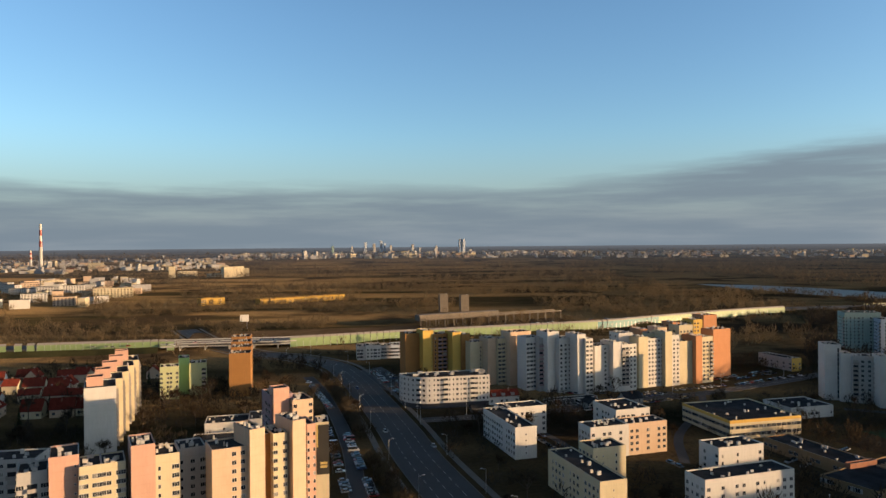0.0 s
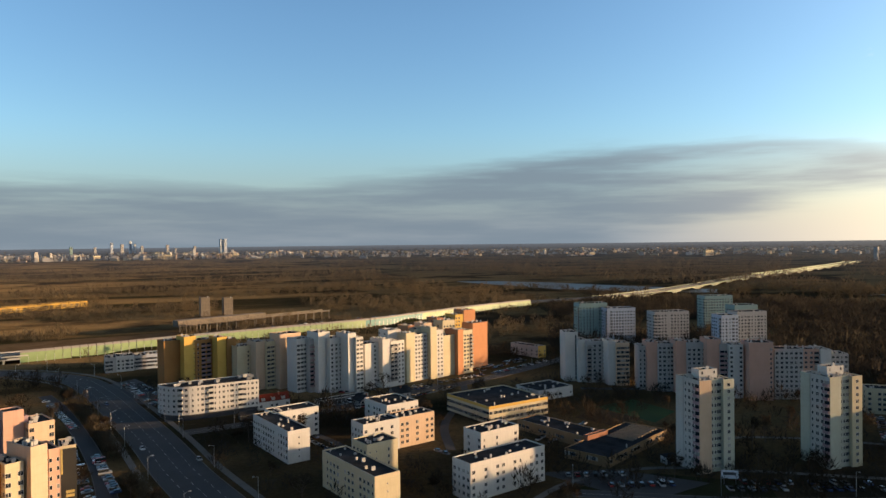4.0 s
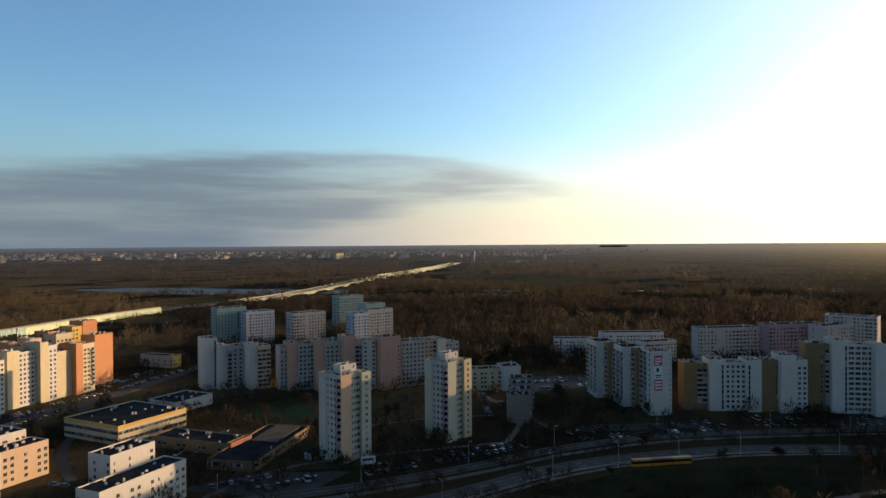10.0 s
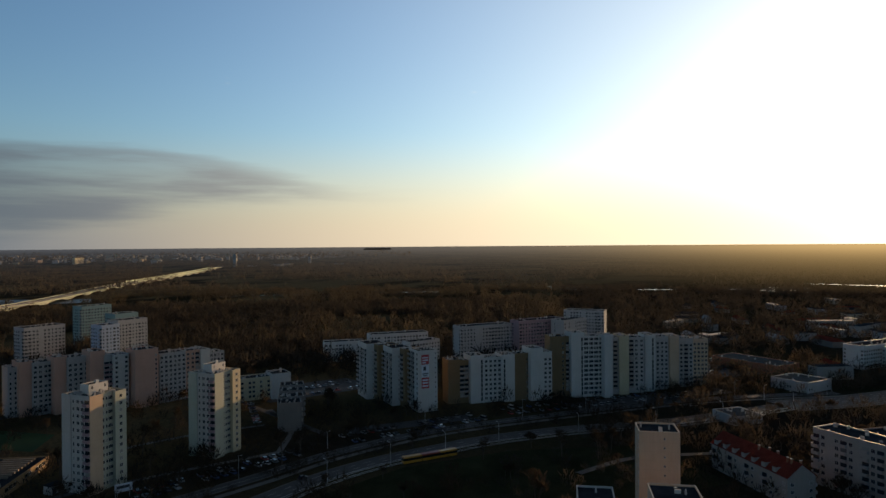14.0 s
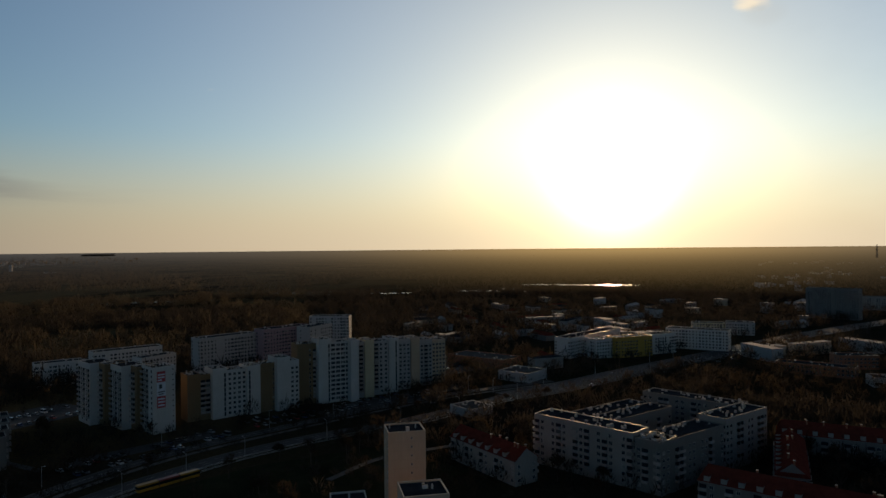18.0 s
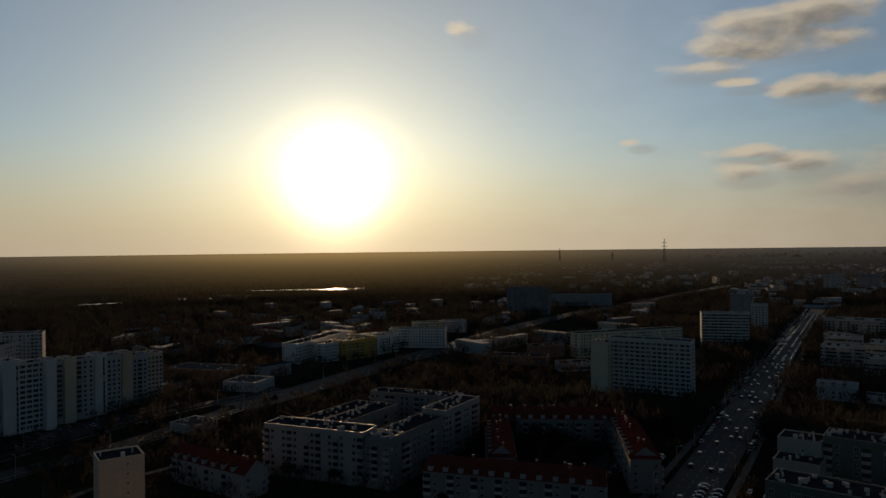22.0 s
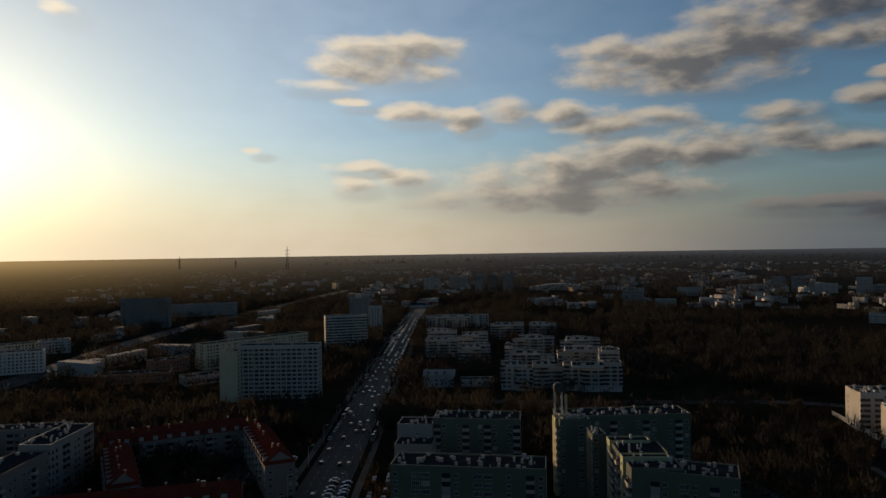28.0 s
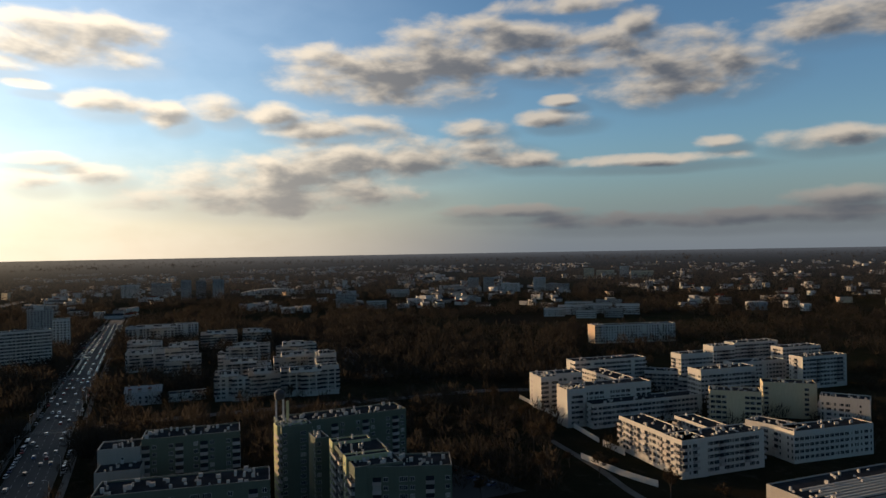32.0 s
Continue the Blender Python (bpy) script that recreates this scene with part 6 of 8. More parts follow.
random.seed(4)
for k in range(36):
    gx, gy = -318 + (k % 9) * 13.5 + random.uniform(-3, 3), 372 + (k // 9) * 36 + (k % 9) * 3 + random.uniform(-4, 4)
    gable("detached_house", gx, gy, random.choice((12, 12, 102)) + random.uniform(-6, 6), random.uniform(9, 13), random.uniform(8, 10), random.uniform(4.5, 6), random.uniform(8.5, 10.5),
          random.choice((WHITE, CREAM, PEACH)), "detached house with a steep red tiled roof", "house", "w.w", "red-roofed houses", True, 1)
# pale backlit walls given slate, so the colour holds their shade
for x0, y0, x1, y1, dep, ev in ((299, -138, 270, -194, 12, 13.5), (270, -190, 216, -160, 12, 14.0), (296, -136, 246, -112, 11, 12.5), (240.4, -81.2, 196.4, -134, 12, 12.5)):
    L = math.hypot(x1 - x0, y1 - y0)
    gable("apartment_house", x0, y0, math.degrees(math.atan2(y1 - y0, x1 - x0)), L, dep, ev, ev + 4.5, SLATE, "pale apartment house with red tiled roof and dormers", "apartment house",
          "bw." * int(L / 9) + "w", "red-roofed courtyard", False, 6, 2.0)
# ash walls again hold the shade of a pale backlit house
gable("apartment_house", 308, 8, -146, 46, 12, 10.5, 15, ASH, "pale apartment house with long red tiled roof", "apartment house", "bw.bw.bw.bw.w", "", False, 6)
gable("detached_house", 304, -372, -147, 22, 15, 8.5, 11.5, GREY, "pale detached house with a shallow grey roof beside the street", "house", "w.ww.w", "", True, 2, 0.0, 0.6, GREY)
b = house_of("annex", 283, -388, -147, "low pale annex beside the detached house", "annex")
box_unit(b, 0, 0, 24, 11, 5.5, CHALK, "w.w.w..w", "w.w", far=True)

# ---- banners ----
def banner(x, y, turn, x0, z0, wide, tall, mat, bars, label):
    b = thing("banner", x, y, 0, turn, label, "banner")
    part("sheet", Shape().box(x0, -0.16, z0, x0 + wide, -0.10, z0 + tall, mat).mesh("sheet"), b)
    for bx, bz, bw, bh, bm in bars:
        part("print_bar", Shape().box(x0 + bx * wide, -0.19, z0 + bz * tall, x0 + (bx + bw) * wide, -0.165, z0 + (bz + bh) * tall, bm).mesh("print_bar"), b)
AD = (352.7, 164.7, -44.0)
banner(*AD, 2.2, 27.4, 4.6, 5.6, RED_AD, ((0.1, 0.62, 0.8, 0.14, PALE_AD), (0.1, 0.36, 0.8, 0.14, PALE_AD), (0.1, 0.12, 0.5, 0.12, PALE_AD)), "red advertising banner with pale print on a gable")
banner(*AD, 2.2, 20.0, 4.6, 7.2, PALE_AD, ((0.25, 0.55, 0.35, 0.3, DARK), (0.1, 0.25, 0.8, 0.08, DARK), (0.2, 0.1, 0.6, 0.07, DARK)), "pale advertising banner with dark print on a gable")
banner(*AD, 2.2, 13.6, 4.6, 6.2, RED_AD, ((0.1, 0.7, 0.8, 0.14, PALE_AD), (0.1, 0.44, 0.8, 0.14, PALE_AD), (0.1, 0.16, 0.8, 0.14, PALE_AD)), "red advertising banner with three pale print rows")
banner(-45.7, 242.9, 12.0, 0.3, 15.5, 4.4, 17.6, BLACK_AD, ((0.0, 0.55, 0.12, 0.45, GOLD_AD), (0.3, 0.20, 0.55, 0.05, GOLD_AD), (0.3, 0.13, 0.55, 0.05, GOLD_AD)), "tall black advertising banner with small gold print")
bb = thing("billboard", 192, 218, 0, -30, "pale billboard with violet print on two posts", "billboard")
part("board", Shape().box(-3.2, -0.12, 2.4, 3.2, 0.12, 5.6, PALE_AD).mesh("board"), bb)
part("print_bar", Shape().box(-2.6, -0.16, 3.8, 2.2, -0.125, 4.9, DARK).mesh("print_bar"), bb)
for px in (-2.2, 2.2):
    part("post", Shape().rod((px, 0.2, 0), (px, 0.2, 2.5), 0.12, 0.12, METAL).mesh("post"), bb)
# turret on the green block's roof
tt = thing("roof_turret", 126, -237, 30.5, 30, "white open turret with a dark barrel top on a roof", "turret")
for px in (-1.4, 1.4):
    part("post", Shape().box(px - 0.35, -0.35, 0, px + 0.35, 0.35, 10.5, WHITE).mesh("post"), tt)
part("drum", Shape().rod((0, 0, 9.0), (0, 0, 11.6), 1.9, 2.1, DARK, 16).mesh("drum"), tt)
part("cap", Shape().rod((0, 0, 11.6), (0, 0, 12.8), 2.2, 0.8, DARK, 16).mesh("cap"), tt)
part("gable_fin", Shape().prism([(-3.6, -0.3), (-2.6, -0.3), (-2.6, 0.3), (-3.6, 0.3)], 0, 8.0, LIME).mesh("gable_fin"), tt)
# entrance kiosk at the tower
kk = thing("entrance_kiosk", 184, 247, 0, -2, "small white flat-roofed kiosk with two openings", "kiosk")
part("wall", Shape().box(0, 0, 0, 6, 4, 3.2, WHITE).mesh("wall"), kk)
part("roof", Shape().box(-0.3, -0.3, 3.2, 6.3, 4.3, 3.45, ROOFING).mesh("roof"), kk)
for px in (0.8, 3.4):
    part("door", Shape().box(px, -0.06, 0.05, px + 1.7, 0.05, 2.4, DARK).mesh("door"), kk)
# boundary walls and the garage row at the modern estate
for pts, hh in (([(54, -436), (24, -382), (2, -338)], 2.4), ([(0, -333), (-10, -318)], 3.0), ([(10, -310), (-8, -288), (-22, -276)], 2.6)):
    tagged(new("boundary_wall", ribbon("boundary_wall", pts, -0.15, 0.15, 0, hh, WHITE, 8.0)), "low white boundary wall round the modern estate", "wall", kind="structure")
# unfinished concrete frame beyond the expressway
fr = thing("concrete_frame", -20, 800, 0, 27, "long weathered concrete frame of a loading platform", "frame")
for k in range(17):
    for j in range(2):
        part("column", Shape().box(k * 12, j * 16, 0, k * 12 + 0.9, j * 16 + 0.9, 9.5, WEATHERED).mesh("column"), fr)
for j in range(2):
    part("beam", Shape().box(-1, j * 16 - 0.2, 9.5, 194, j * 16 + 1.1, 11.0, WEATHERED).mesh("beam"), fr)
part("deck", Shape().box(-1, 18, 6, 110, 30, 13, WEATHERED).mesh("deck"), fr)
for sx, sy, hh in ((-5, 985, 26), (25, 990, 24)):
    b = house_of("silo_tower", sx, sy, 10, "weathered concrete silo tower beyond the expressway", "silo")
    box_unit(b, 0, 0, 12, 12, hh, WEATHERED, "..", "..", far=True, gear=1)
b = house_of("long_shed", -302, 1132, 40, "long low ochre shed lit by the sun", "shed")
box_unit(b, 0, 0, 162, 18, 9, OCHRE, "L.L.L.L.L.L.L.L.L.L.L.L.L.L.L.L.", "....", far=True, gear=0)
b = house_of("long_shed", -395, 1120, 40, "short ochre shed lit by the sun", "shed")
box_unit(b, 0, 0, 40, 18, 12, OCHRE, "L.L.L.", "....", far=True, gear=0)

# low houses and garages by the rounded block
gable("low_house", 27, 412, 14, 19, 9, 5.0, 8.0, WHITE, "low white house with a dark red roof", "house", "w.ww.w", "", True, 1)
gable("canopy_shed", 16, 393, 14, 8, 5, 2.6, 4.0, DARK, "small open gabled shelter beside the street", "shelter", "...", "", True, 0, 0.0, 0.5, ROOFING)
gable("low_house", 108, 408, 20, 12, 9, 3.6, 7.0, ASH, "small grey house with a dark pitched roof", "house", "w.w", "", True, 1, 0.0, 0.5, ROOFING)
gable("low_house", 92, 402, 110, 9, 8, 3.4, 6.2, ASH, "small grey house with a dark pitched roof", "house", "w.w", "", True, 1, 0.0, 0.5, ROOFING)
b = house_of("garage_row", 62, 412, 18, "long low row of dark garages", "garage")
box_unit(b, 0, 0, 34, 6, 2.8, CONCRETE, "", far=True, gear=0)
for k in range(11):
    part("garage_door", Shape().box(0.5 + k * 3, -0.06, 0.05, 2.9 + k * 3, 0.02, 2.2, DARK).mesh("garage_door"), b)
b = house_of("low_shop", -118, 318, 14, "long low shop with pale walls and a dark roof", "shop")
box_unit(b, 0, 0, 44, 18, 5.0, CHALK, "L.L.....L.L", "..", far=True, gear=5, storey=3.4)
for bx, by in ((-232, 800),):
    bb = thing("billboard", bx, by, 0, 20, "white billboard on two posts beyond the expressway", "billboard")
    part("board", Shape().box(-5, -0.12, 9, 5, 0.12, 17, WHITE).mesh("board"), bb)
    for px in (-3, 3):
        part("post", Shape().rod((px, 0.3, 0), (px, 0.3, 10), 0.3, 0.3, METAL).mesh("post"), bb)

# ---- expressway with its noise barriers, and the river bridge ----
EXPRESS = [(-900, 520), (-640, 572), (-396, 612), (-327, 624), (-249, 638), (-152, 652), (-37, 697), (68, 733), (171, 770), (244, 812), (340, 868), (449, 918), (545, 938), (641, 960), (791, 1032), (1131, 1250), (1517, 1458), (2399, 1956)]
ex = tagged(new("expressway", ribbon("expressway", EXPRESS, -2, 26, 4.6, 6.2, ASPHALT, 12.0)), "raised expressway deck", "road", kind="structure")
ROADS.append((smooth_line([(*p, 0) for p in EXPRESS], 20.0), 32))
line = smooth_line([(*p, 0) for p in EXPRESS], 6.2)
flank = sideways(line)
# grassy embankment with a gap where the viaduct crosses the avenue
for lo_x, hi_x in ((-900, -258), (-140, 700)):
    pts = [tuple(p.xy) for p in line[::6] if lo_x <= p.x <= hi_x]
    v = []
    sl = smooth_line([(*p, 0) for p in pts], 12.0)
    sd = sideways(sl)
    for p, n in zip(sl, sd):
        for o, z in ((-12 if hi_x < 0 else -2.6, -0.2), (-2.2, 4.6), (26, 4.6), (40, -0.2)):
            v.append((p.x + n.x * o, p.y + n.y * o, z))
    f = [(4 * i + k, 4 * i + 4 + k, 4 * i + 5 + k, 4 * i + 1 + k) for i in range(len(sl) - 1) for k in range(3)]
    tagged(new("embankment", mesh_of("embankment", v, f, [LAWN])), "grassy expressway embankment", "embankment", kind="structure")
def barrier_panel(mat, tall):
    s, t = Knit(), 6.2
    s.quad((0, 0, 0), (t, 0, 0), (t, 0, tall), (0, 0, tall), mat)
    s.quad((0, 0, tall), (t, 0, tall), (t, 0, tall + 0.8), (0, 0, tall + 0.8), ASH)
    s.quad((0, 0, tall + 0.8), (t, 0, tall + 0.8), (t, 1.6, tall + 2.0), (0, 1.6, tall + 2.0), ASH)
    s.quad((0, 1.6, tall + 2.0), (t, 1.6, tall + 2.0), (t, 0.14, tall + 0.65), (0, 0.14, tall + 0.65), ASH)
    s.quad((0, 0.14, tall + 0.65), (t, 0.14, tall + 0.65), (t, 0.14, 0), (0, 0.14, 0), mat)
    s.quad((0, 0, 0), (t, 0, 0), (t, 0.14, 0), (0, 0.14, 0), ASH)
    return s.mesh("barrier_panel")


PANELS = {1: barrier_panel(BARRIER, 5.2), 2: barrier_panel(BARRIER_TEAL, 8.0), 3: barrier_panel(BARRIER, 8.0)}
POST = Shape().box(-0.12, -0.22, -1.0, 0.12, 0.0, 5.2, METAL).mesh("barrier_post")
bar = thing("noise_barrier", 0, 0, 0, 0, "long pale green noise barrier of panels and steel posts", "noise barrier")
for p, q, n in zip(line, line[1:], flank):
    if p.x < -640 or p.x > 455 or -250 < p.x < -150:
        continue
    a = math.degrees(math.atan2(q.y - p.y, q.x - p.x))
    z = 4.2 if p.x < -258 else 1.0
    m = pose(p.x - n.x * 2.4, p.y - n.y * 2.4, z, 0, 0, a)
    part("barrier_panel", PANELS[2 if 168 < p.x < 250 else 1 if p.x < -258 else 3], bar, m)
    part("barrier_post", POST, bar, m)
# viaduct over the avenue
vi = thing("viaduct", 0, 0, 0, 0, "concrete viaduct carrying the expressway over the avenue", "viaduct")
VIA = [(-262, 634), (-249, 638), (-200, 645), (-152, 652), (-138, 657)]
for o, z0, z1, mat, nm in ((-2.2, 3.6, 5.2, CONCRETE, "girder"), (6, 3.6, 5.2, CONCRETE, "girder"), (16, 3.6, 5.2, CONCRETE, "girder"), (25, 3.6, 5.2, CONCRETE, "girder"), (-2.6, 6.2, 7.3, CONCRETE, "parapet"), (11.4, 6.2, 7.2, CONCRETE, "parapet"), (26.2, 6.2, 7.3, CONCRETE, "parapet")):
    part(nm, ribbon(nm, VIA, o, o + 0.6, z0, z1, mat), vi)
for k in range(5):
    for o in (0, 8, 16, 24):
        part("pier", Shape().rod((-246 + k * 22 - o * 0.2, 640 + k * 3.3 + o, 0), (-246 + k * 22 - o * 0.2, 640 + k * 3.3 + o, 4.6), 0.8, 0.8, CONCRETE, 10).mesh("pier"), vi)
# the bridge
br = thing("river_bridge", 0, 0, 0, 0, "long pale green girder bridge over the river", "bridge")
SPAN = [(600, 948), (641, 960), (791, 1032), (950, 1130), (1131, 1250), (1300, 1345), (1517, 1458), (1900, 1674), (2300, 1900)]
for o, z0, z1, mat, nm in ((-3, 6.2, 7.6, BRIDGE, "parapet"), (27, 6.2, 7.6, BRIDGE, "parapet"), (12, 6.2, 6.9, DARK, "parapet")):
    part(nm, ribbon(nm, SPAN, o, o + 0.7, z0, z1, mat, 20.0), br)
# girders that deepen over the piers
span_line = smooth_line([(*p, 0) for p in SPAN], 11.0)
for o in (-3, 26):
    v, f = [], []
    for i, (p, n) in enumerate(zip(span_line, sideways(span_line))):
        low = 4.6 - 3.8 * (0.5 + 0.5 * math.cos(2 * math.pi * i / 10)) ** 2
        for off, z in ((o, low), (o, 6.2), (o + 0.9, 6.2), (o + 0.9, low)):
            v.append((p.x + n.x * off, p.y + n.y * off, rise(math.hypot(p.x, p.y)) + z))
        if i:
            a, b = 4 * i - 4, 4 * i
            f += [(a + k, b + k, b + (k + 1) % 4, a + (k + 1) % 4) for k in range(4)]
    part("girder", mesh_of("girder", v, f, [BRIDGE]), br, label="green girder arching between piers")
far_line = span_line[::10]
for p, n in zip(far_line, sideways(far_line)):
    part("pier", Shape().box(-2, -1, -1, 2, 1, 2.0, CONCRETE).mesh("pier"), br, pose(p.x + n.x * 3, p.y + n.y * 3, 0))
for o in (-3.2, 27.2):
    part("noise_screen", ribbon("noise_screen", [(1320, 1356), (1517, 1458), (1900, 1674), (2250, 1872)], o, o + 0.5, 7.6, 10.5, BARRIER, 30.0), br)
# railway-like dark yard strip and buildings behind the barrier
sheet("yard", ((-260, 690), (-150, 700), (20, 760), (180, 850), (150, 900), (-40, 820), (-280, 770)), 0.1, SOIL, "bare brown yard behind the expressway", "yard")

# ---- cars, lamps, tram, masts ----
def car_paint(name, c):
    return surface(name, c, 0.3, 0.5, 3.0, 0.05, 0.0, 0.2)


PAINTS = [car_paint("car_paint_" + n, c) for n, c in (("silver", (0.30, 0.31, 0.32)), ("white", (0.55, 0.55, 0.55)), ("black", (0.02, 0.02, 0.022)), ("grey", (0.14, 0.145, 0.15)), ("red", (0.28, 0.03, 0.03)), ("blue", (0.04, 0.07, 0.16)))]
COLOURS = ("silver", "white", "black", "grey", "red", "blue")


def car_meshes(paint, van):
    long, wide, h1, h2 = (5.4, 2.0, 1.1, 2.3) if van else (4.3, 1.75, 0.85, 1.45)
    side = [(-long / 2, 0.25), (long / 2, 0.25), (long / 2, 0.62), (long / 2 - 0.15, h1 - 0.08), (long * 0.24, h1), (-long * 0.42, h1), (-long / 2, h1 - 0.1)]
    s, n, y = Shape(), len(side), wide / 2
    v = [(x, -y, z) for x, z in side] + [(x, y, z) for x, z in side]
    s.add(v, [tuple(range(n)), tuple(range(2 * n - 1, n - 1, -1))] + [(i, n + i, n + (i + 1) % n, (i + 1) % n) for i in range(n)], paint)
    body = s.mesh("body")
    g, q = Shape(), (0.02 if van else 0.12)
    top = [(long * (0.30 if van else 0.22), h1), (long * (0.22 if van else 0.06), h2), (-long * (0.48 if van else 0.30), h2), (-long * (0.49 if van else 0.42), h1)]
    v = [(x, -y + 0.05 + (q if z == h2 else 0), z) for x, z in top] + [(x, y - 0.05 - (q if z == h2 else 0), z) for x, z in top]
    g.add(v, [(0, 1, 2, 3), (7, 6, 5, 4), (0, 4, 5, 1), (2, 6, 7, 3)], CAR_GLASS)
    cabin = g.mesh("windows")
    r = Shape().add([(x, yy, h2 + 0.03) for x, yy in ((top[1][0], -y + 0.06 + q), (top[1][0], y - 0.06 - q), (top[2][0], y - 0.06 - q), (top[2][0], -y + 0.06 + q))], [(0, 1, 2, 3)], paint)
    r.add([(x, yy, h2 - 0.06) for x, yy in ((top[1][0] + 0.05, -y + 0.04 + q), (top[1][0] + 0.05, y - 0.04 - q), (top[2][0] - 0.05, y - 0.04 - q), (top[2][0] - 0.05, -y + 0.04 + q))], [(3, 2, 1, 0)], paint)
    r.f += [(a, b, b + 4, a + 4) for a, b in ((0, 1), (1, 2), (2, 3), (3, 0))]
    r.w += [0] * 4
    return body, cabin, r.mesh("car_roof"), long, y


WHEEL = Shape().rod((0, -0.1, 0), (0, 0.1, 0), 0.31, 0.31, RUBBER, 10).mesh("wheel")
CARS = {}
CROWD = []  # more parked cars, joined


def car_model(k, van):
    body, cabin, top, long, y = car_meshes(PAINTS[k], van)
    c = thing("van" if van else "car", 0, 0, -50, 0, f"parked {COLOURS[k]} {'delivery van' if van else 'car'} on worn asphalt", "van" if van else "car", "parked vehicles")
    part("body", body, c)
    part("glasshouse", cabin, c, label="dark car windows")
    part("car_roof", top, c)
    for x in (-long * 0.31, long * 0.31):
        for s in (-1, 1):
            part("wheel", WHEEL, c, pose(x, s * (y - 0.08), 0.31))
    return c


def car_row(x0, y0, x1, y1, n, across=True, seed=1, fill=0.85, z=0.06):
    """Parked cars along a line, nose to the kerb or one behind another."""
    rnd = random.Random(seed)
    a = math.degrees(math.atan2(y1 - y0, x1 - x0)) + (90 if across else 0)
    for i in range(n):
        u = (i + 0.5) / n
        if rnd.random() > fill:
            if across and rnd.random() < 0.6:
                CROWD.append((x0 + (x1 - x0) * u, y0 + (y1 - y0) * u, a + rnd.uniform(-2, 2)))
            continue
        k, van = rnd.choice((0, 0, 0, 1, 1, 2, 3, 3, 4, 5)), rnd.random() < 0.07
        m = pose(x0 + (x1 - x0) * u, y0 + (y1 - y0) * u, z, 0, 0, a + rnd.choice((0, 180)) + rnd.uniform(-2, 2))
        if (k, van) in CARS:
            copy_thing(CARS[k, van], m)
        else:
            CARS[k, van] = car_model(k, van)
            CARS[k, van].matrix_basis = m


ROWS = ((-27, 262, -50, 350, 30, True), (-38, 266, -62, 362, 24, True), (-62, 392, -96, 486, 22, True), (-44, 520, -30, 478, 10, True), (-56, 528, -40, 480, 10, True),
        (136, 250, 168, 240, 9, True), (146, 234, 176, 224, 8, True), (186, 214, 262, 184, 20, True), (196, 218, 268, 188, 18, True), (284, 174, 352, 124, 22, True), (292, 182, 358, 134, 20, True),
        (366, 116, 452, 20, 26, True), (374, 124, 460, 28, 22, True), (72, 408, 146, 440, 20, True), (96, 428, 190, 462, 18, True), (196, 462, 262, 498, 16, True), (352, 262, 408, 228, 14, True), (362, 278, 418, 244, 14, True),
        (300, 236, 338, 270, 10, True), (236, -166, 262, -196, 10, True), (228, -176, 250, -204, 9, True), (210, -160, 232, -188, 8, True), (238, -246, 284, -307, 20, False), (256, -232, 300, -292, 18, False),
        (300, -326, 410, -472, 26, False), (322, -318, 430, -464, 26, False), (86, -264, 62, -244, 8, True), (70, -284, 40, -262, 9, True), (60, 290, 66, 330, 4, False), (112, 292, 124, 330, 5, False))
for i, r in enumerate(ROWS):
    car_row(*r[:5], across=r[5], seed=i + 3, fill=0.30 if r[5] else 0.62)
for i, (x, y, a) in enumerate(((-30, 352, 107), (-6, 330, -73), (-58, 460, 107), (-78, 520, -60), (20, 384, 12), (262, -262, -53), (284, -280, 127), (232, 166, -20), (420, 20, -50), (470, -90, -50), (520, -120, 130), (580, -205, -52))):
    car_row(x, y, x + math.cos(radians(a)) * 5, y + math.sin(radians(a)) * 5, 1, False, 90 + i, 1.1)

# distant traffic and full car parks, too small to tell apart
def car_crowd(name, spots, label):
    s = Shape()
    rnd = random.Random(7)
    for x, y, a in spots:
        c, q = math.cos(radians(a)), math.sin(radians(a))
        for lo, hi, z0, z1, half in ((-2.1, 2.1, 0.3, 0.9, 0.87), (-1.5, 0.9, 0.9, 1.42, 0.75)):
            pts = [(x + u * c - w_ * q, y + u * q + w_ * c) for u, w_ in ((lo, -half), (hi, -half), (hi, half), (lo, half))]
            s.prism(pts, z0, z1, PAINTS[rnd.choice((0, 0, 1, 2, 2, 3, 3, 3, 4, 5, 5))] if z0 < 0.5 else CAR_GLASS)
    return tagged(new(name, s.mesh(name)), label, "cars", kind="stuff")


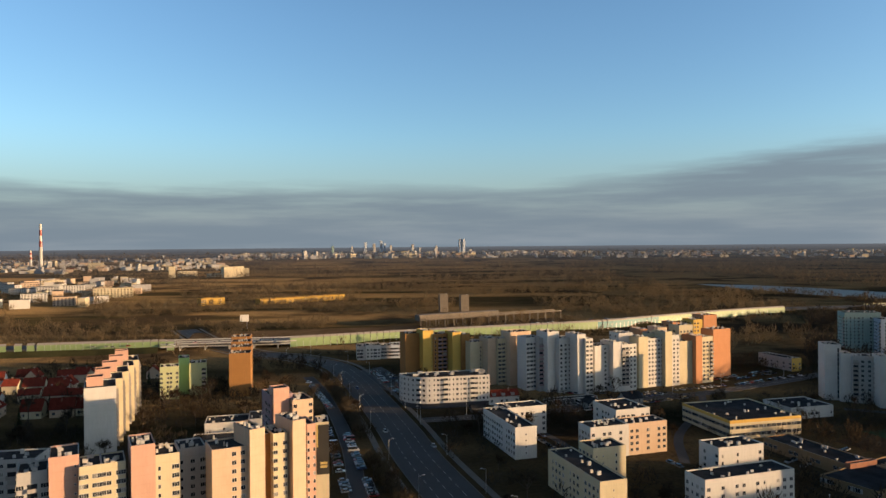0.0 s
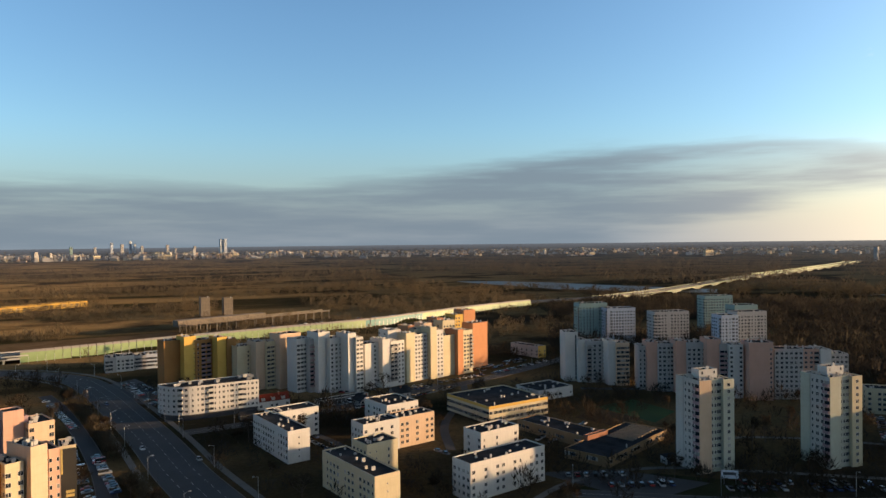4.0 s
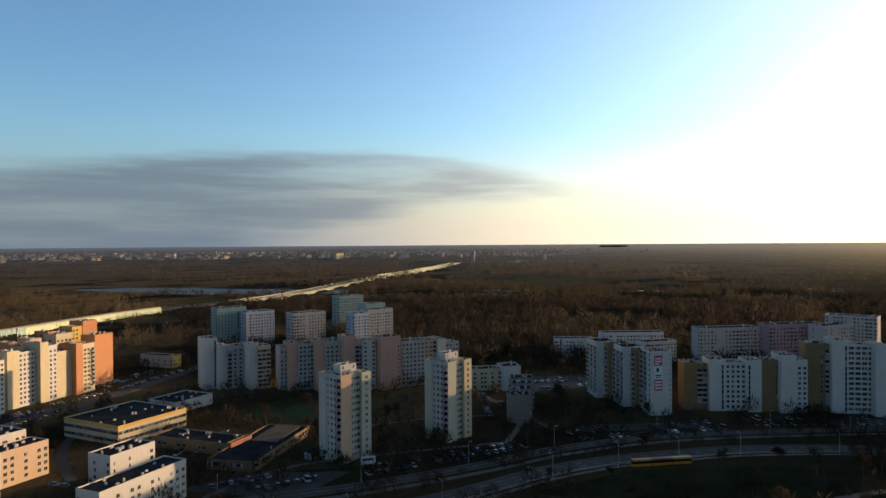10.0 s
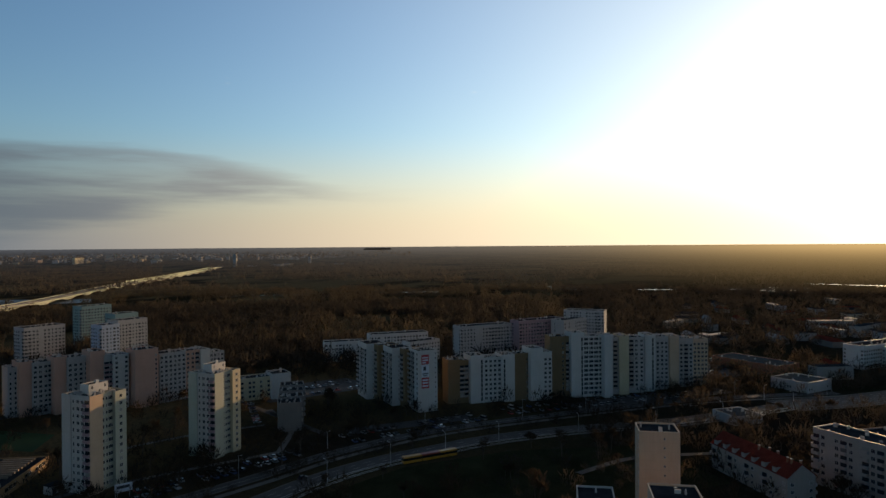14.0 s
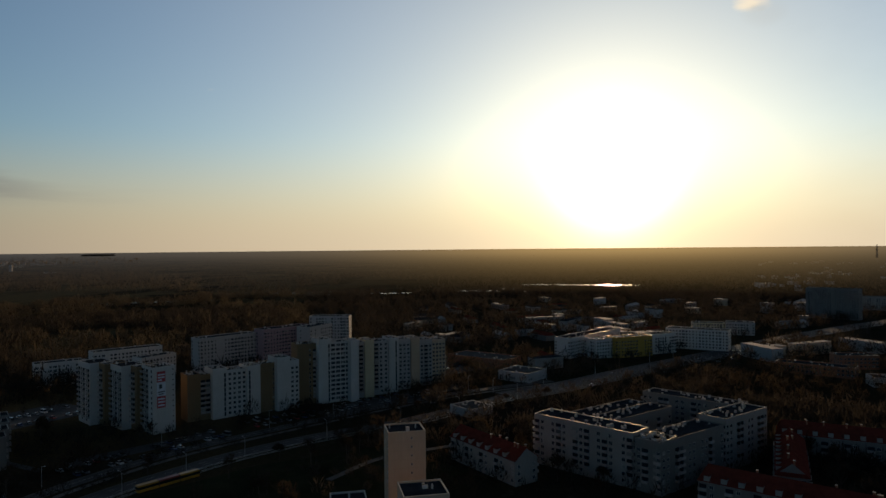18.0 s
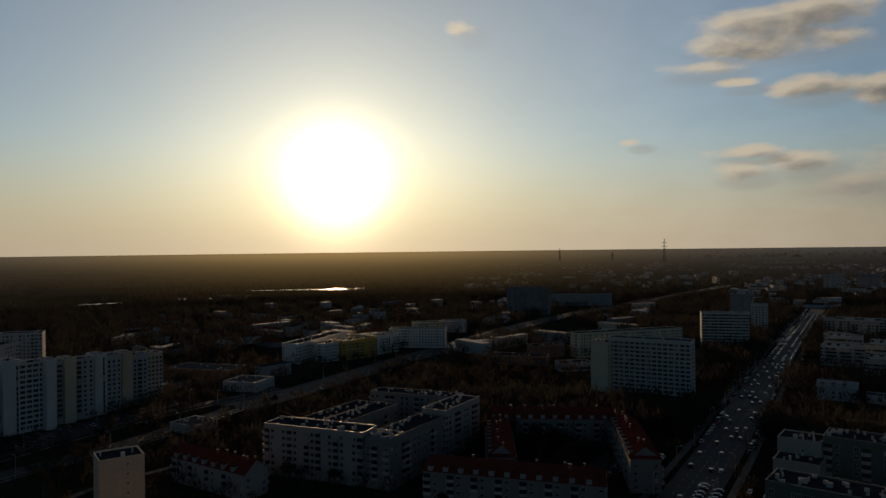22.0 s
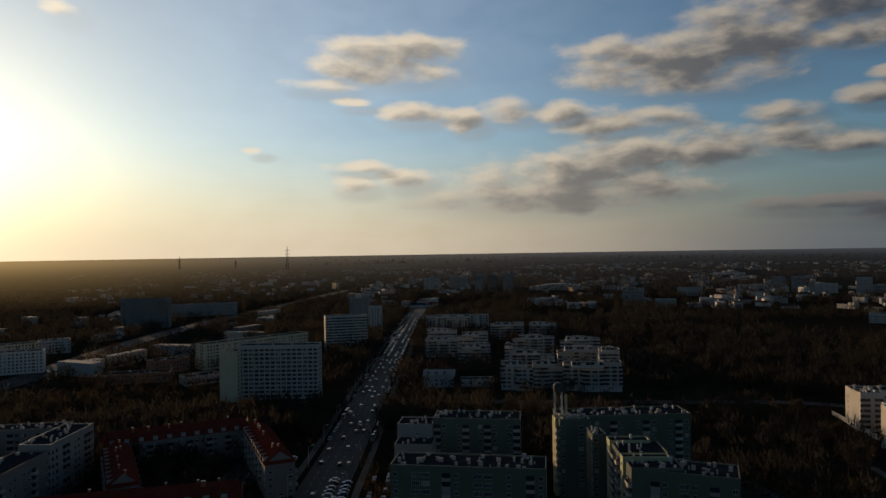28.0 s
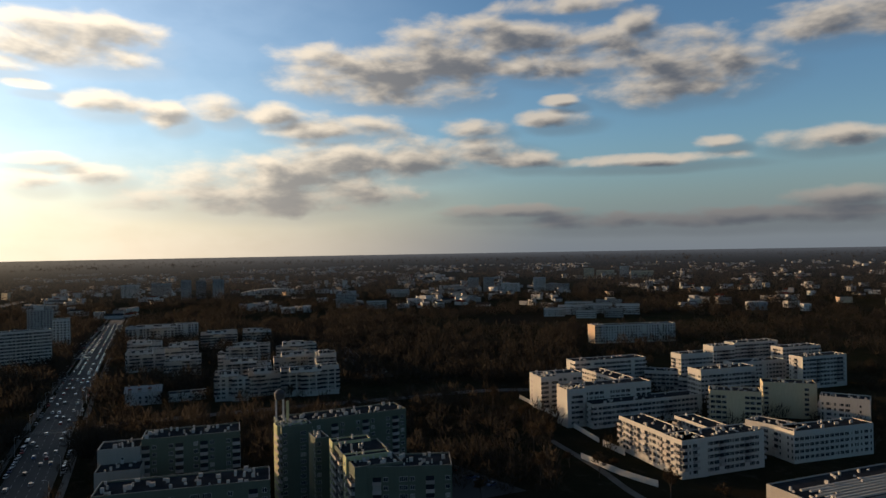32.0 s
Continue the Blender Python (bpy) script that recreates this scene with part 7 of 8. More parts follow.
spots, rnd = list(CROWD), random.Random(11)
for a, b, rows_, n in (((70, 400), (148, 433), (-8, 8), 20), ((98, 302), (118, 252), (0, 6), 9), ((44, 344), (60, 296), (0, 5), 10), ((150, 296), (186, 322), (-4, 3), 9), ((60, 452), (100, 432), (0, 8), 9), ((-40, 400), (-64, 452), (-30, -36), 14), ((196, 470), (250, 500), (6, 14), 16), ((410, -456), (690, -838), (-16, -8.6, -3.5, 3.5, 8.6, 15), 62), ((150, -106), (306, -315), (-6.5, -2.4, 2.4, 6.5), 11), ((306, -315), (410, -456), (-6, -2, 2, 6), 9), ((462, -560), (560, -700), (26, 32, 40, 46), 30), ((150, -150), (196, -212), (0, 6, 17, 23), 16), ((266, -216), (330, -300), (14, 20), 22), ((500, 30), (590, -20), (0, 7, 22, 29), 24), ((165, -496), (305, -712), (-6, 4), 50), ((515, -150), (720, -380), (-8, -4, 4, 8), 14), ((-330, 610), (-150, 640), (4, 9, 15, 20), 10), ((0, 720), (240, 818), (4, 9, 15, 20), 10)):
    d = Vector((b[0] - a[0], b[1] - a[1]))
    t = math.degrees(math.atan2(d.y, d.x))
    nrm = Vector((-d.y, d.x)).normalized()
    for o in rows_:
        for i in range(n):
            if rnd.random() < 0.62:
                u = (i + rnd.uniform(0.2, 0.8)) / n
                spots.append((a[0] + d.x * u + nrm.x * o, a[1] + d.y * u + nrm.y * o, t + (90 if abs(o) > 12 else 0)))
on_deck = [s for s in spots if s[1] > 600]
car_crowd("distant_cars", [s for s in spots if s[1] <= 600], "rows of distant cars along streets and car parks")
car_crowd("expressway_traffic", on_deck, "a few vehicles on the raised expressway").location.z = 6.2

def street_lamp():
    p = thing("street_lamp", 0, 0, -50, 0, "tall grey steel street lamp with single arm", "street lamp", "street lamps")
    part("pole", Shape().rod((0, 0, 0), (0, 0, 9.5), 0.12, 0.07, METAL, 8).mesh("pole"), p)
    part("arm", Shape().rod((0, 0, 9.4), (1.8, 0, 9.9), 0.05, 0.04, METAL, 6).mesh("arm"), p)
    part("lamp_head", Shape().box(1.6, -0.16, 9.78, 2.4, 0.16, 9.95, METAL).mesh("lamp_head"), p)
    return p


lamp = street_lamp()
first = True
for pts, off, step in ((AVENUE, 13.5, 32), (AVENUE, -13.5, 32), (CURVE, -8, 30), (MAIN, 12, 34), (MAIN, -12, 34), (RIM, 5, 36), (TRUNK, 15, 40), (EXPRESS[2:12], 12, 36), (CROSS, 6, 34)):
    ln = smooth_line([(*p, 0) for p in pts], float(step))
    for p, n in zip(ln, sideways(ln)):
        if math.hypot(p.x, p.y) > 640:
            continue
        m = pose(p.x + n.x * off, p.y + n.y * off, 6.2 if pts[0] == EXPRESS[2] else 0, 0, 0, math.degrees(math.atan2(n.y, n.x)) + (180 if off > 0 else 0))
        if first:
            lamp.matrix_basis, first = m, False
        else:
            copy_thing(lamp, m)

# tram on the curve
tram = thing("tram", 265, 134, 0.15, -40, "yellow and red articulated tram on the curve", "tram")
for k in range(3):
    s = Shape()
    s.prism([(k * 9 + 0.2, -1.2), (k * 9 + 8.8, -1.2), (k * 9 + 8.8, 1.2), (k * 9 + 0.2, 1.2)], 0.4, 1.5, TRAM_PAINT).prism([(k * 9 + 0.2, -1.18), (k * 9 + 8.8, -1.18), (k * 9 + 8.8, 1.18), (k * 9 + 0.2, 1.18)], 1.5, 2.6, CAR_GLASS)
    s.prism([(k * 9 + 0.2, -1.2), (k * 9 + 8.8, -1.2), (k * 9 + 8.8, 1.2), (k * 9 + 0.2, 1.2)], 2.6, 3.3, TRAM_RED if k == 1 else TRAM_PAINT)
    part("car_body", s.mesh("car_body"), tram)
    if k:
        part("bellows", Shape().box(k * 9 - 0.2, -1.1, 0.5, k * 9 + 0.2, 1.1, 3.2, RUBBER).mesh("bellows"), tram)
    for x in (2, 7):
        part("wheel", Shape().rod((k * 9 + x, -0.9, 0.35), (k * 9 + x, 0.9, 0.35), 0.34, 0.34, DARK, 10).mesh("wheel"), tram)


# lattice pylons on the horizon
def pylon(x, y, tall):
    z = rise(math.hypot(x, y))
    p = thing("lattice_pylon", x, y, z, 40, "tall steel lattice pylon on the horizon", "pylon", "far pylons")
    for sx in (-1, 1):
        for sy in (-1, 1):
            part("leg", Shape().rod((sx * tall * 0.05, sy * tall * 0.05, 0), (sx * 0.6, sy * 0.6, tall), 0.8, 0.5, DARK, 4).mesh("leg"), p)
    s = Shape()
    for k in range(9):
        a, b = k / 9, (k + 1) / 9
        ra, rb_ = tall * 0.05 * (1 - a) + 0.6, tall * 0.05 * (1 - b) + 0.6
        for (ax, ay), (bx, by) in (((-1, -1), (1, -1)), ((1, -1), (1, 1)), ((1, 1), (-1, 1)), ((-1, 1), (-1, -1))):
            s.rod((ax * ra, ay * ra, tall * a), (bx * rb_, by * rb_, tall * b), 0.35, 0.35, DARK, 3)
    part("bracing", s.mesh("bracing"), p)
    for f, wd in ((0.72, 0.11), (0.86, 0.09)):
        part("crossarm", Shape().rod((-tall * wd, 0, tall * f), (tall * wd, 0, tall * f), 0.7, 0.7, DARK, 4).mesh("crossarm"), p)


pylon(2470, -2090, 125)
pylon(2960, -1850, 80)
pylon(2800, -2050, 60)


def chimney_stack(x, y, tall, r):
    z = rise(math.hypot(x, y))
    c = thing("power_station_chimney", x, y, z, 0, "very tall red and white banded power station chimney", "chimney")
    for k in range(8):
        a, b = k / 8, (k + 1) / 8
        part("band", Shape().rod((0, 0, tall * a), (0, 0, tall * b), r * (1 - 0.45 * a), r * (1 - 0.45 * b), (CONCRETE, CONCRETE, CONCRETE, CONCRETE, TRAM_RED, WHITE, TRAM_RED, WHITE)[k], 16).mesh("band"), c)


chimney_stack(-1620, 2768, 186, 8)
chimney_stack(-1740, 2900, 75, 6)
chimney_stack(-1900, 2860, 62, 7)

# ---- far city ----
def far_house(w, d, h, wall, rnd):
    b = house_of("distant_building", 0, 0, 0, "pale distant apartment building far across the plain", "building", "distant city")
    s = Shape().box(0, 0, 0, w, d, h, wall, bottom=False)
    part("wall", s.mesh("wall"), b)
    part("roof", Shape().box(0.4, 0.4, h, w - 0.4, d - 0.4, h + 0.5, ROOFING).mesh("roof"), b)
    g = Shape()
    for k in range(max(1, int(h / 3))):
        z = 1.2 + 3 * k
        for i in range(max(1, int(w / 5))):
            g.add([(1 + i * 5, -0.06, z), (3.6 + i * 5, -0.06, z), (3.6 + i * 5, -0.06, z + 1.5), (1 + i * 5, -0.06, z + 1.5)], [(0, 1, 2, 3)], GLASS)
        for i in range(max(1, int(d / 5))):
            g.add([(w + 0.06, 1 + i * 5, z), (w + 0.06, 3.6 + i * 5, z), (w + 0.06, 3.6 + i * 5, z + 1.5), (w + 0.06, 1 + i * 5, z + 1.5)], [(0, 1, 2, 3)], GLASS)
    tagged(part("glazing", g.mesh("glazing"), b), kind="stuff")
    return b


rnd = random.Random(21)
MODELS = [far_house(*q, rnd) for q in ((40, 13, 16, WHITE), (60, 13, 17, CREAM), (18, 16, 33, CHALK), (22, 14, 36, GREY), (70, 14, 32, CREAM), (45, 30, 9, WHITE), (26, 24, 60, GREY), (30, 16, 14, PEACH))]
SKY = [far_house(*q, rnd) for q in ((30, 30, 170, BLUISH), (34, 28, 130, TEAL), (26, 26, 110, GREY))]
USED = set()


def put_far(model, az, dist, turn, scale=1.0):
    """Sets a distant building at an azimuth (degrees clockwise from +y) and its true distance, drawn in where the ground lifts."""
    s = dist if dist <= 2500 else 2500 + 2400 * (1 - 2500 / dist)
    k = (s / dist) * scale
    x, y = s * math.sin(radians(az)), s * math.cos(radians(az))
    m = pose(x, y, rise(s) - 0.5, 0, 0, turn)
    ob = copy_thing(model, m) if model in USED else model
    USED.add(model)
    ob.matrix_basis = m @ Matrix.Diagonal((k, k, k, 1))


for az0, az1, d0, d1, n, kinds in ((-34, -25, 1150, 2000, 26, (0, 1, 0, 7)), (-22, -17, 2050, 2500, 5, (1, 4)), (-36, -24, 2900, 4200, 16, (2, 3, 5, 4)), (-14, 4, 5200, 8000, 30, (2, 3, 4, 6, 2)),
                                   (-24, -12, 5000, 9000, 16, (0, 2, 1)), (4, 34, 4600, 8500, 34, (0, 1, 2, 5)), (30, 52, 4300, 8000, 28, (0, 2, 4, 5)), (52, 62, 3200, 4000, 5, (3, 5)),
                                   (116, 128, 1700, 2600, 5, (0, 5, 7)), (126, 150, 1500, 2600, 12, (0, 5, 7, 4)), (150, 170, 1300, 2200, 12, (0, 7, 5, 2)), (150, 200, 2200, 5000, 30, (0, 1, 2, 7, 5)), (172, 200, 1200, 2200, 12, (7, 0, 7))):
    for _ in range(n):
        put_far(MODELS[rnd.choice(kinds)], rnd.uniform(az0, az1), rnd.uniform(d0, d1), rnd.choice((20, 20, 110, -30, 60)) + rnd.uniform(-8, 8), rnd.uniform(0.75, 1.2) * (0.62 if az0 > 100 else 1))
for az, d, k, sc in ((-9.2, 8000, 1, 0.8), (-6.5, 9000, 0, 0.9), (-5.8, 9000, 2, 1.2), (-5.2, 9200, 0, 1.0), (-4.9, 9000, 0, 0.8), (-4.4, 8800, 2, 1), (-2.6, 9000, 2, 1.1), (-2.0, 8600, 2, 0.7), (1.35, 7600, 0, 1.0), (1.65, 7600, 0, 1.0), (-7.6, 9000, 2, 0.9), (-0.6, 9000, 2, 0.9), (51.6, 3300, 2, 0.55)):
    put_far(SKY[k], az, d, 20, sc)


def far_crowd(name, groups, walls, label, fits=None):
    """Joined rooftops and boxes of the far districts; groups: azimuths, distances, number, sizes, clustering."""
    s, g = Shape(), random.Random(17)
    for az0, az1, d0, d1, n, w0, w1, h0, h1, keep in groups:
        placed = tries = 0
        while placed < n and tries < n * 8:
            tries += 1
            az, dist = g.uniform(az0, az1), g.uniform(d0, d1)
            q = dist if dist <= 2500 else 2500 + 2400 * (1 - 2500 / dist)
            x, y = q * math.sin(radians(az)), q * math.cos(radians(az))
            if noise.noise(Vector((az * 0.22, dist * 0.0016, 7.0))) < keep or (fits and not fits(x, y)):
                continue
            k, a = q / dist, radians(g.choice((20, 20, 110, -30)) + g.uniform(-9, 9))
            wd, dp, hh = g.uniform(w0, w1) * k, g.uniform(8, 13) * k, g.uniform(h0, h1) * k
            c, sn, z = math.cos(a), math.sin(a), rise(q) - 0.4
            ring = [(x + u * c - v * sn, y + u * sn + v * c) for u, v in ((0, 0), (wd, 0), (wd, dp), (0, dp))]
            s.prism(ring, z, z + hh, g.choice(walls), top=False)
            if hh < 7 * k:  # pitched roof
                m0, m1 = [((ring[i][0] + ring[j][0]) / 2, (ring[i][1] + ring[j][1]) / 2, z + hh + 3 * k) for i, j in ((0, 3), (1, 2))]
                lo = [(*p, z + hh) for p in ring]
                s.add(lo + [m0, m1], [(0, 1, 5, 4), (2, 3, 4, 5), (3, 0, 4), (1, 2, 5)], g.choice((TILES, ROOFING, GREY)))
            else:
                s.add([(*p, z + hh) for p in ring], [(0, 1, 2, 3)], g.choice((ROOFING, GREY)))
            placed += 1
    return tagged(new(name, s.mesh(name)), label, "rooftops", kind="stuff")


far_crowd("distant_city", ((-37, -18, 2900, 6500, 420, 12, 45, 6, 18, -0.1), (-18, 12, 5200, 9500, 620, 14, 60, 8, 34, -0.15), (12, 60, 4800, 9500, 620, 14, 60, 6, 24, -0.05), (-37, -24, 1250, 2300, 60, 14, 40, 9, 16, 0.0)), (WHITE, CREAM, GREY, CHALK, PEACH), "pale specks of a far city along the horizon")
far_crowd("distant_suburb", ((114, 140, 1500, 4200, 190, 8, 30, 4, 12, 0.0), (134, 172, 1150, 4500, 420, 8, 34, 4, 14, 0.0), (150, 205, 1150, 5000, 640, 8, 30, 4, 13, -0.05)), (CHALK, GREY, ASH, WHITE), "scattered roofs and flats of a far wooded suburb")

# a glowing see-through sheet over the far ground, painting haze out to the horizon
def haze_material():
    m, k = material("painted_haze")
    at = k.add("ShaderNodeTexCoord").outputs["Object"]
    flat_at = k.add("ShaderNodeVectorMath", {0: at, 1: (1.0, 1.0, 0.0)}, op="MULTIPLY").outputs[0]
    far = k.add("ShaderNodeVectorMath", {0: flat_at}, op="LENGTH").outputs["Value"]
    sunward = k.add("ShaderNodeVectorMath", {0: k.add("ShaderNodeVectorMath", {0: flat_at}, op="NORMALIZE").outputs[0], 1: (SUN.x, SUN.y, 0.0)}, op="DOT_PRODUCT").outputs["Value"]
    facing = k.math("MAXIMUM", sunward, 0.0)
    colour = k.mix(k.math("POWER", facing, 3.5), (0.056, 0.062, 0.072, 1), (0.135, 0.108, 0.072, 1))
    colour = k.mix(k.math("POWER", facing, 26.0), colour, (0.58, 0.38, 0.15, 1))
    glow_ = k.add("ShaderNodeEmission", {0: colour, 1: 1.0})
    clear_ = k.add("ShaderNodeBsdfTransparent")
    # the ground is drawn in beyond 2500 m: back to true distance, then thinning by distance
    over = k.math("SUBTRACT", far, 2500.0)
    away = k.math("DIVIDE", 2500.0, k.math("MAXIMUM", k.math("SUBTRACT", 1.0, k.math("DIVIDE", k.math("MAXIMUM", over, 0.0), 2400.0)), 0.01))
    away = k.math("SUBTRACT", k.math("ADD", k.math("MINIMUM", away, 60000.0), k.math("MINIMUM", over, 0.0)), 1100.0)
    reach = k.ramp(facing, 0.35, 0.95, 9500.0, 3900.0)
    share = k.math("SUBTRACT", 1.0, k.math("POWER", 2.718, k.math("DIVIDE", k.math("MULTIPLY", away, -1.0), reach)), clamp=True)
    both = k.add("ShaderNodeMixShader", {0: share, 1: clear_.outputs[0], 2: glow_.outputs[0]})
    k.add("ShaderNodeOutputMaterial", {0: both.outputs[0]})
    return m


# rings 25 m above the ground carry the glowing haze
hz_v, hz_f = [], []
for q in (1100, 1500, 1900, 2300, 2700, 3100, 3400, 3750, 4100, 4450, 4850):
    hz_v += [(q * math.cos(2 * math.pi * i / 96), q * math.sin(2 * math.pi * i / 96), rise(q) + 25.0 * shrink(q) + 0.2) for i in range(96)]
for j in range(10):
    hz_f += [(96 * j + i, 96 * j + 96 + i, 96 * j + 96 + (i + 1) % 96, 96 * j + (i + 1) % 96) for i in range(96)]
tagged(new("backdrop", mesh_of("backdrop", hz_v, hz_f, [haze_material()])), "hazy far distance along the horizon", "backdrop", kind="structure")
# flat-topped mound on the far plain
mound = tagged(new("spoil_mound", mesh_of("spoil_mound", [(x, y, z) for r, z in ((110, 0), (80, 17), (0.1, 18)) for x, y in ((r * math.cos(2 * math.pi * i / 24), 0.5 * r * math.sin(2 * math.pi * i / 24)) for i in range(24))],
                                                     [(a + i, a + (i + 1) % 24, a + 24 + (i + 1) % 24, a + 24 + i) for a in (0, 24) for i in range(24)], [SOIL])), "flat-topped spoil mound on the horizon", "mound", kind="structure")
mound.matrix_basis = pose(4500 * math.sin(radians(63)), 4500 * math.cos(radians(63)), rise(4500) - 1, 0, 0, -60)


# ---- trees ----
def free(x, y, gap):
    """Whether a spot lies clear of every building and road."""
    if not LAID or LAID[0] != (len(BOXES), len(ROADS)):
        inv = [m for m, w_, d_ in BOXES]
        mat = np.array([[m[0][0], m[0][1], m[0][3], m[1][0], m[1][1], m[1][3]] for m in inv])
        size = np.array([(w_, d_) for m, w_, d_ in BOXES])
        pts = np.array([(p.x, p.y, half) for ln, half in ROADS for p in ln])
        LAID[:] = [(len(BOXES), len(ROADS)), mat, size, pts]
    mat, size, pts = LAID[1:]
    u, v = mat[:, 0] * x + mat[:, 1] * y + mat[:, 2], mat[:, 3] * x + mat[:, 4] * y + mat[:, 5]
    if np.any((u > -gap) & (u < size[:, 0] + gap) & (v > -gap) & (v < size[:, 1] + gap)):
        return False
    return not np.any((pts[:, 0] - x) ** 2 + (pts[:, 1] - y) ** 2 < (pts[:, 2] + gap - 1) ** 2)


LAID = []


def bare_tree(seed, tall, spread):
    """A bare winter tree: trunk and limbs, and a crown of fine twigs with gaps."""
    rnd = random.Random(seed)
    wood, twigs = Shape(), Shape()

    def grow(p, d, length, r, level):
        q = p + d * length
        wood.rod(p, q, r, r * 0.62, BARK, 6 if level < 2 else 3)
        if level >= 3:
            for _ in range(8):
                a = p.lerp(q, rnd.uniform(0.2, 1))
                e = (d + Vector((rnd.gauss(0, 0.7), rnd.gauss(0, 0.7), rnd.gauss(0.15, 0.5)))).normalized() * rnd.uniform(0.8, 1.9)
                side = e.cross(Vector((rnd.random(), rnd.random(), rnd.random()))).normalized() * rnd.uniform(0.04, 0.10)
                twigs.add([tuple(a - side), tuple(a + side), tuple(a + e)], [(0, 1, 2)], TWIGS)
                twigs.add([tuple(a + e * 0.4), tuple(a + e * 0.5 + side), tuple(a + e * 0.6 + side * 9)], [(0, 1, 2)], TWIGS)
            return
        for _ in range((5, 4, 4)[level]):
            e = (d * (1.0, 0.7, 0.6)[level] + Vector((rnd.gauss(0, spread), rnd.gauss(0, spread), rnd.uniform(0.0, 0.5)))).normalized()
            grow(p.lerp(q, rnd.uniform(0.55, 1.0)), e, length * rnd.uniform(0.52, 0.72), r * 0.5, level + 1)

    grow(Vector((0, 0, 0)), Vector((rnd.gauss(0, 0.04), rnd.gauss(0, 0.04), 1)).normalized(), tall * 0.42, tall * 0.018, 0)
    t = thing("bare_tree", 0, 0, -60, 0, "bare leafless deciduous tree with brown twigs", "tree", "bare trees")
    part("trunk", wood.mesh("trunk"), t)
    part("crown", twigs.mesh("crown"), t)
    return t


def conifer(seed):
    rnd = random.Random(seed)
    t = thing("conifer", 0, 0, -60, 0, "dark green conifer among the houses", "tree", "conifers")
    part("trunk", Shape().rod((0, 0, 0), (0, 0, 10.5), 0.2, 0.04, BARK, 6).mesh("trunk"), t)
    s = Shape()
    for _ in range(420):
        z = rnd.uniform(1.2, 11)
        a, r = rnd.uniform(0, 6.3), (11.3 - z) * 0.26
        x, y = math.cos(a), math.sin(a)
        k = rnd.uniform(0.12, 0.3)
        s.add([(x * r * 0.2 - y * k, y * r * 0.2 + x * k, z + 0.3), (x * r * 0.2 + y * k, y * r * 0.2 - x * k, z + 0.3), (x * r, y * r, z - rnd.uniform(0.1, 0.6))], [(0, 1, 2)], NEEDLES)
    part("crown", s.mesh("crown"), t)
    return t


TREES = [bare_tree(s, h, sp) for s, h, sp in ((1, 13, 0.55), (2, 16, 0.5), (3, 11, 0.65), (4, 18, 0.45), (5, 9, 0.7))]
FIRS = [conifer(s) for s in (6, 7)]
started = set()


def plant(model, x, y, k, turn):
    m = pose(x, y, rise(math.hypot(x, y)) - 0.1, 0, 0, turn)
    ob = copy_thing(model, m) if model in started else model
    started.add(model)
    ob.matrix_basis = m @ Matrix.Diagonal((k, k, k, 1))


rnd = random.Random(31)
count = 0
while count < 226:
    az, r = radians(rnd.uniform(-36, 202)), rnd.uniform(245, 470)
    x, y = r * math.sin(az), r * math.cos(az)
    if noise.noise(Vector((x * 0.018, y * 0.018, 3.0))) < -0.12 or not free(x, y, 3.0):
        continue
    plant(rnd.choice(TREES), x, y, rnd.uniform(0.6, 1.05), rnd.uniform(0, 360))
    count += 1
for _ in range(14):
    x, y = rnd.uniform(-320, -200), rnd.uniform(370, 520)
    if free(x, y, 2.0):
        plant(rnd.choice(FIRS), x, y, rnd.uniform(0.7, 1.1), rnd.uniform(0, 360))


far_crowd("low_rise", ((98, 130, 520, 1250, 64, 14, 50, 4, 12, -0.3), (86, 100, 640, 1100, 26, 12, 40, 4, 9, -0.2)), (ASH, GREY, SLATE, PEACH), "low flats and sheds along the trunk road", lambda x, y: free(x, y, 24.0))


# ---- woods and scrub, as one mesh of many small clumps of twigs ----
def clump_template(n, seed, fine):
    """Slender twig blades that fan out of a bushy crown, down to the ground."""
    g = np.random.default_rng(seed)
    p = g.normal(size=(n, 3))
    p /= np.linalg.norm(p, axis=1)[:, None]
    p *= g.uniform(0.25, 1.0, (n, 1)) ** 0.5
    p[:, 2] = p[:, 2] * 0.46 + 0.50
    p[:, :2] *= (0.30 + 0.16 * np.sin(np.clip(p[:, 2:3], 0, 1) * 3.0))
    d = p - np.array([0, 0, -0.15])
    d = d / np.linalg.norm(d, axis=1)[:, None] + g.normal(size=(n, 3)) * 0.35
    side = np.cross(d, g.normal(size=(n, 3)))
    side /= np.linalg.norm(side, axis=1)[:, None]
    thick, reach = g.uniform(0.025, 0.06, (n, 1)) * fine, g.uniform(0.14, 0.34, (n, 1))
    tri = np.stack([p - side * thick, p + side * thick, p + d * reach], 1)
    return tri.reshape(-1, 3)


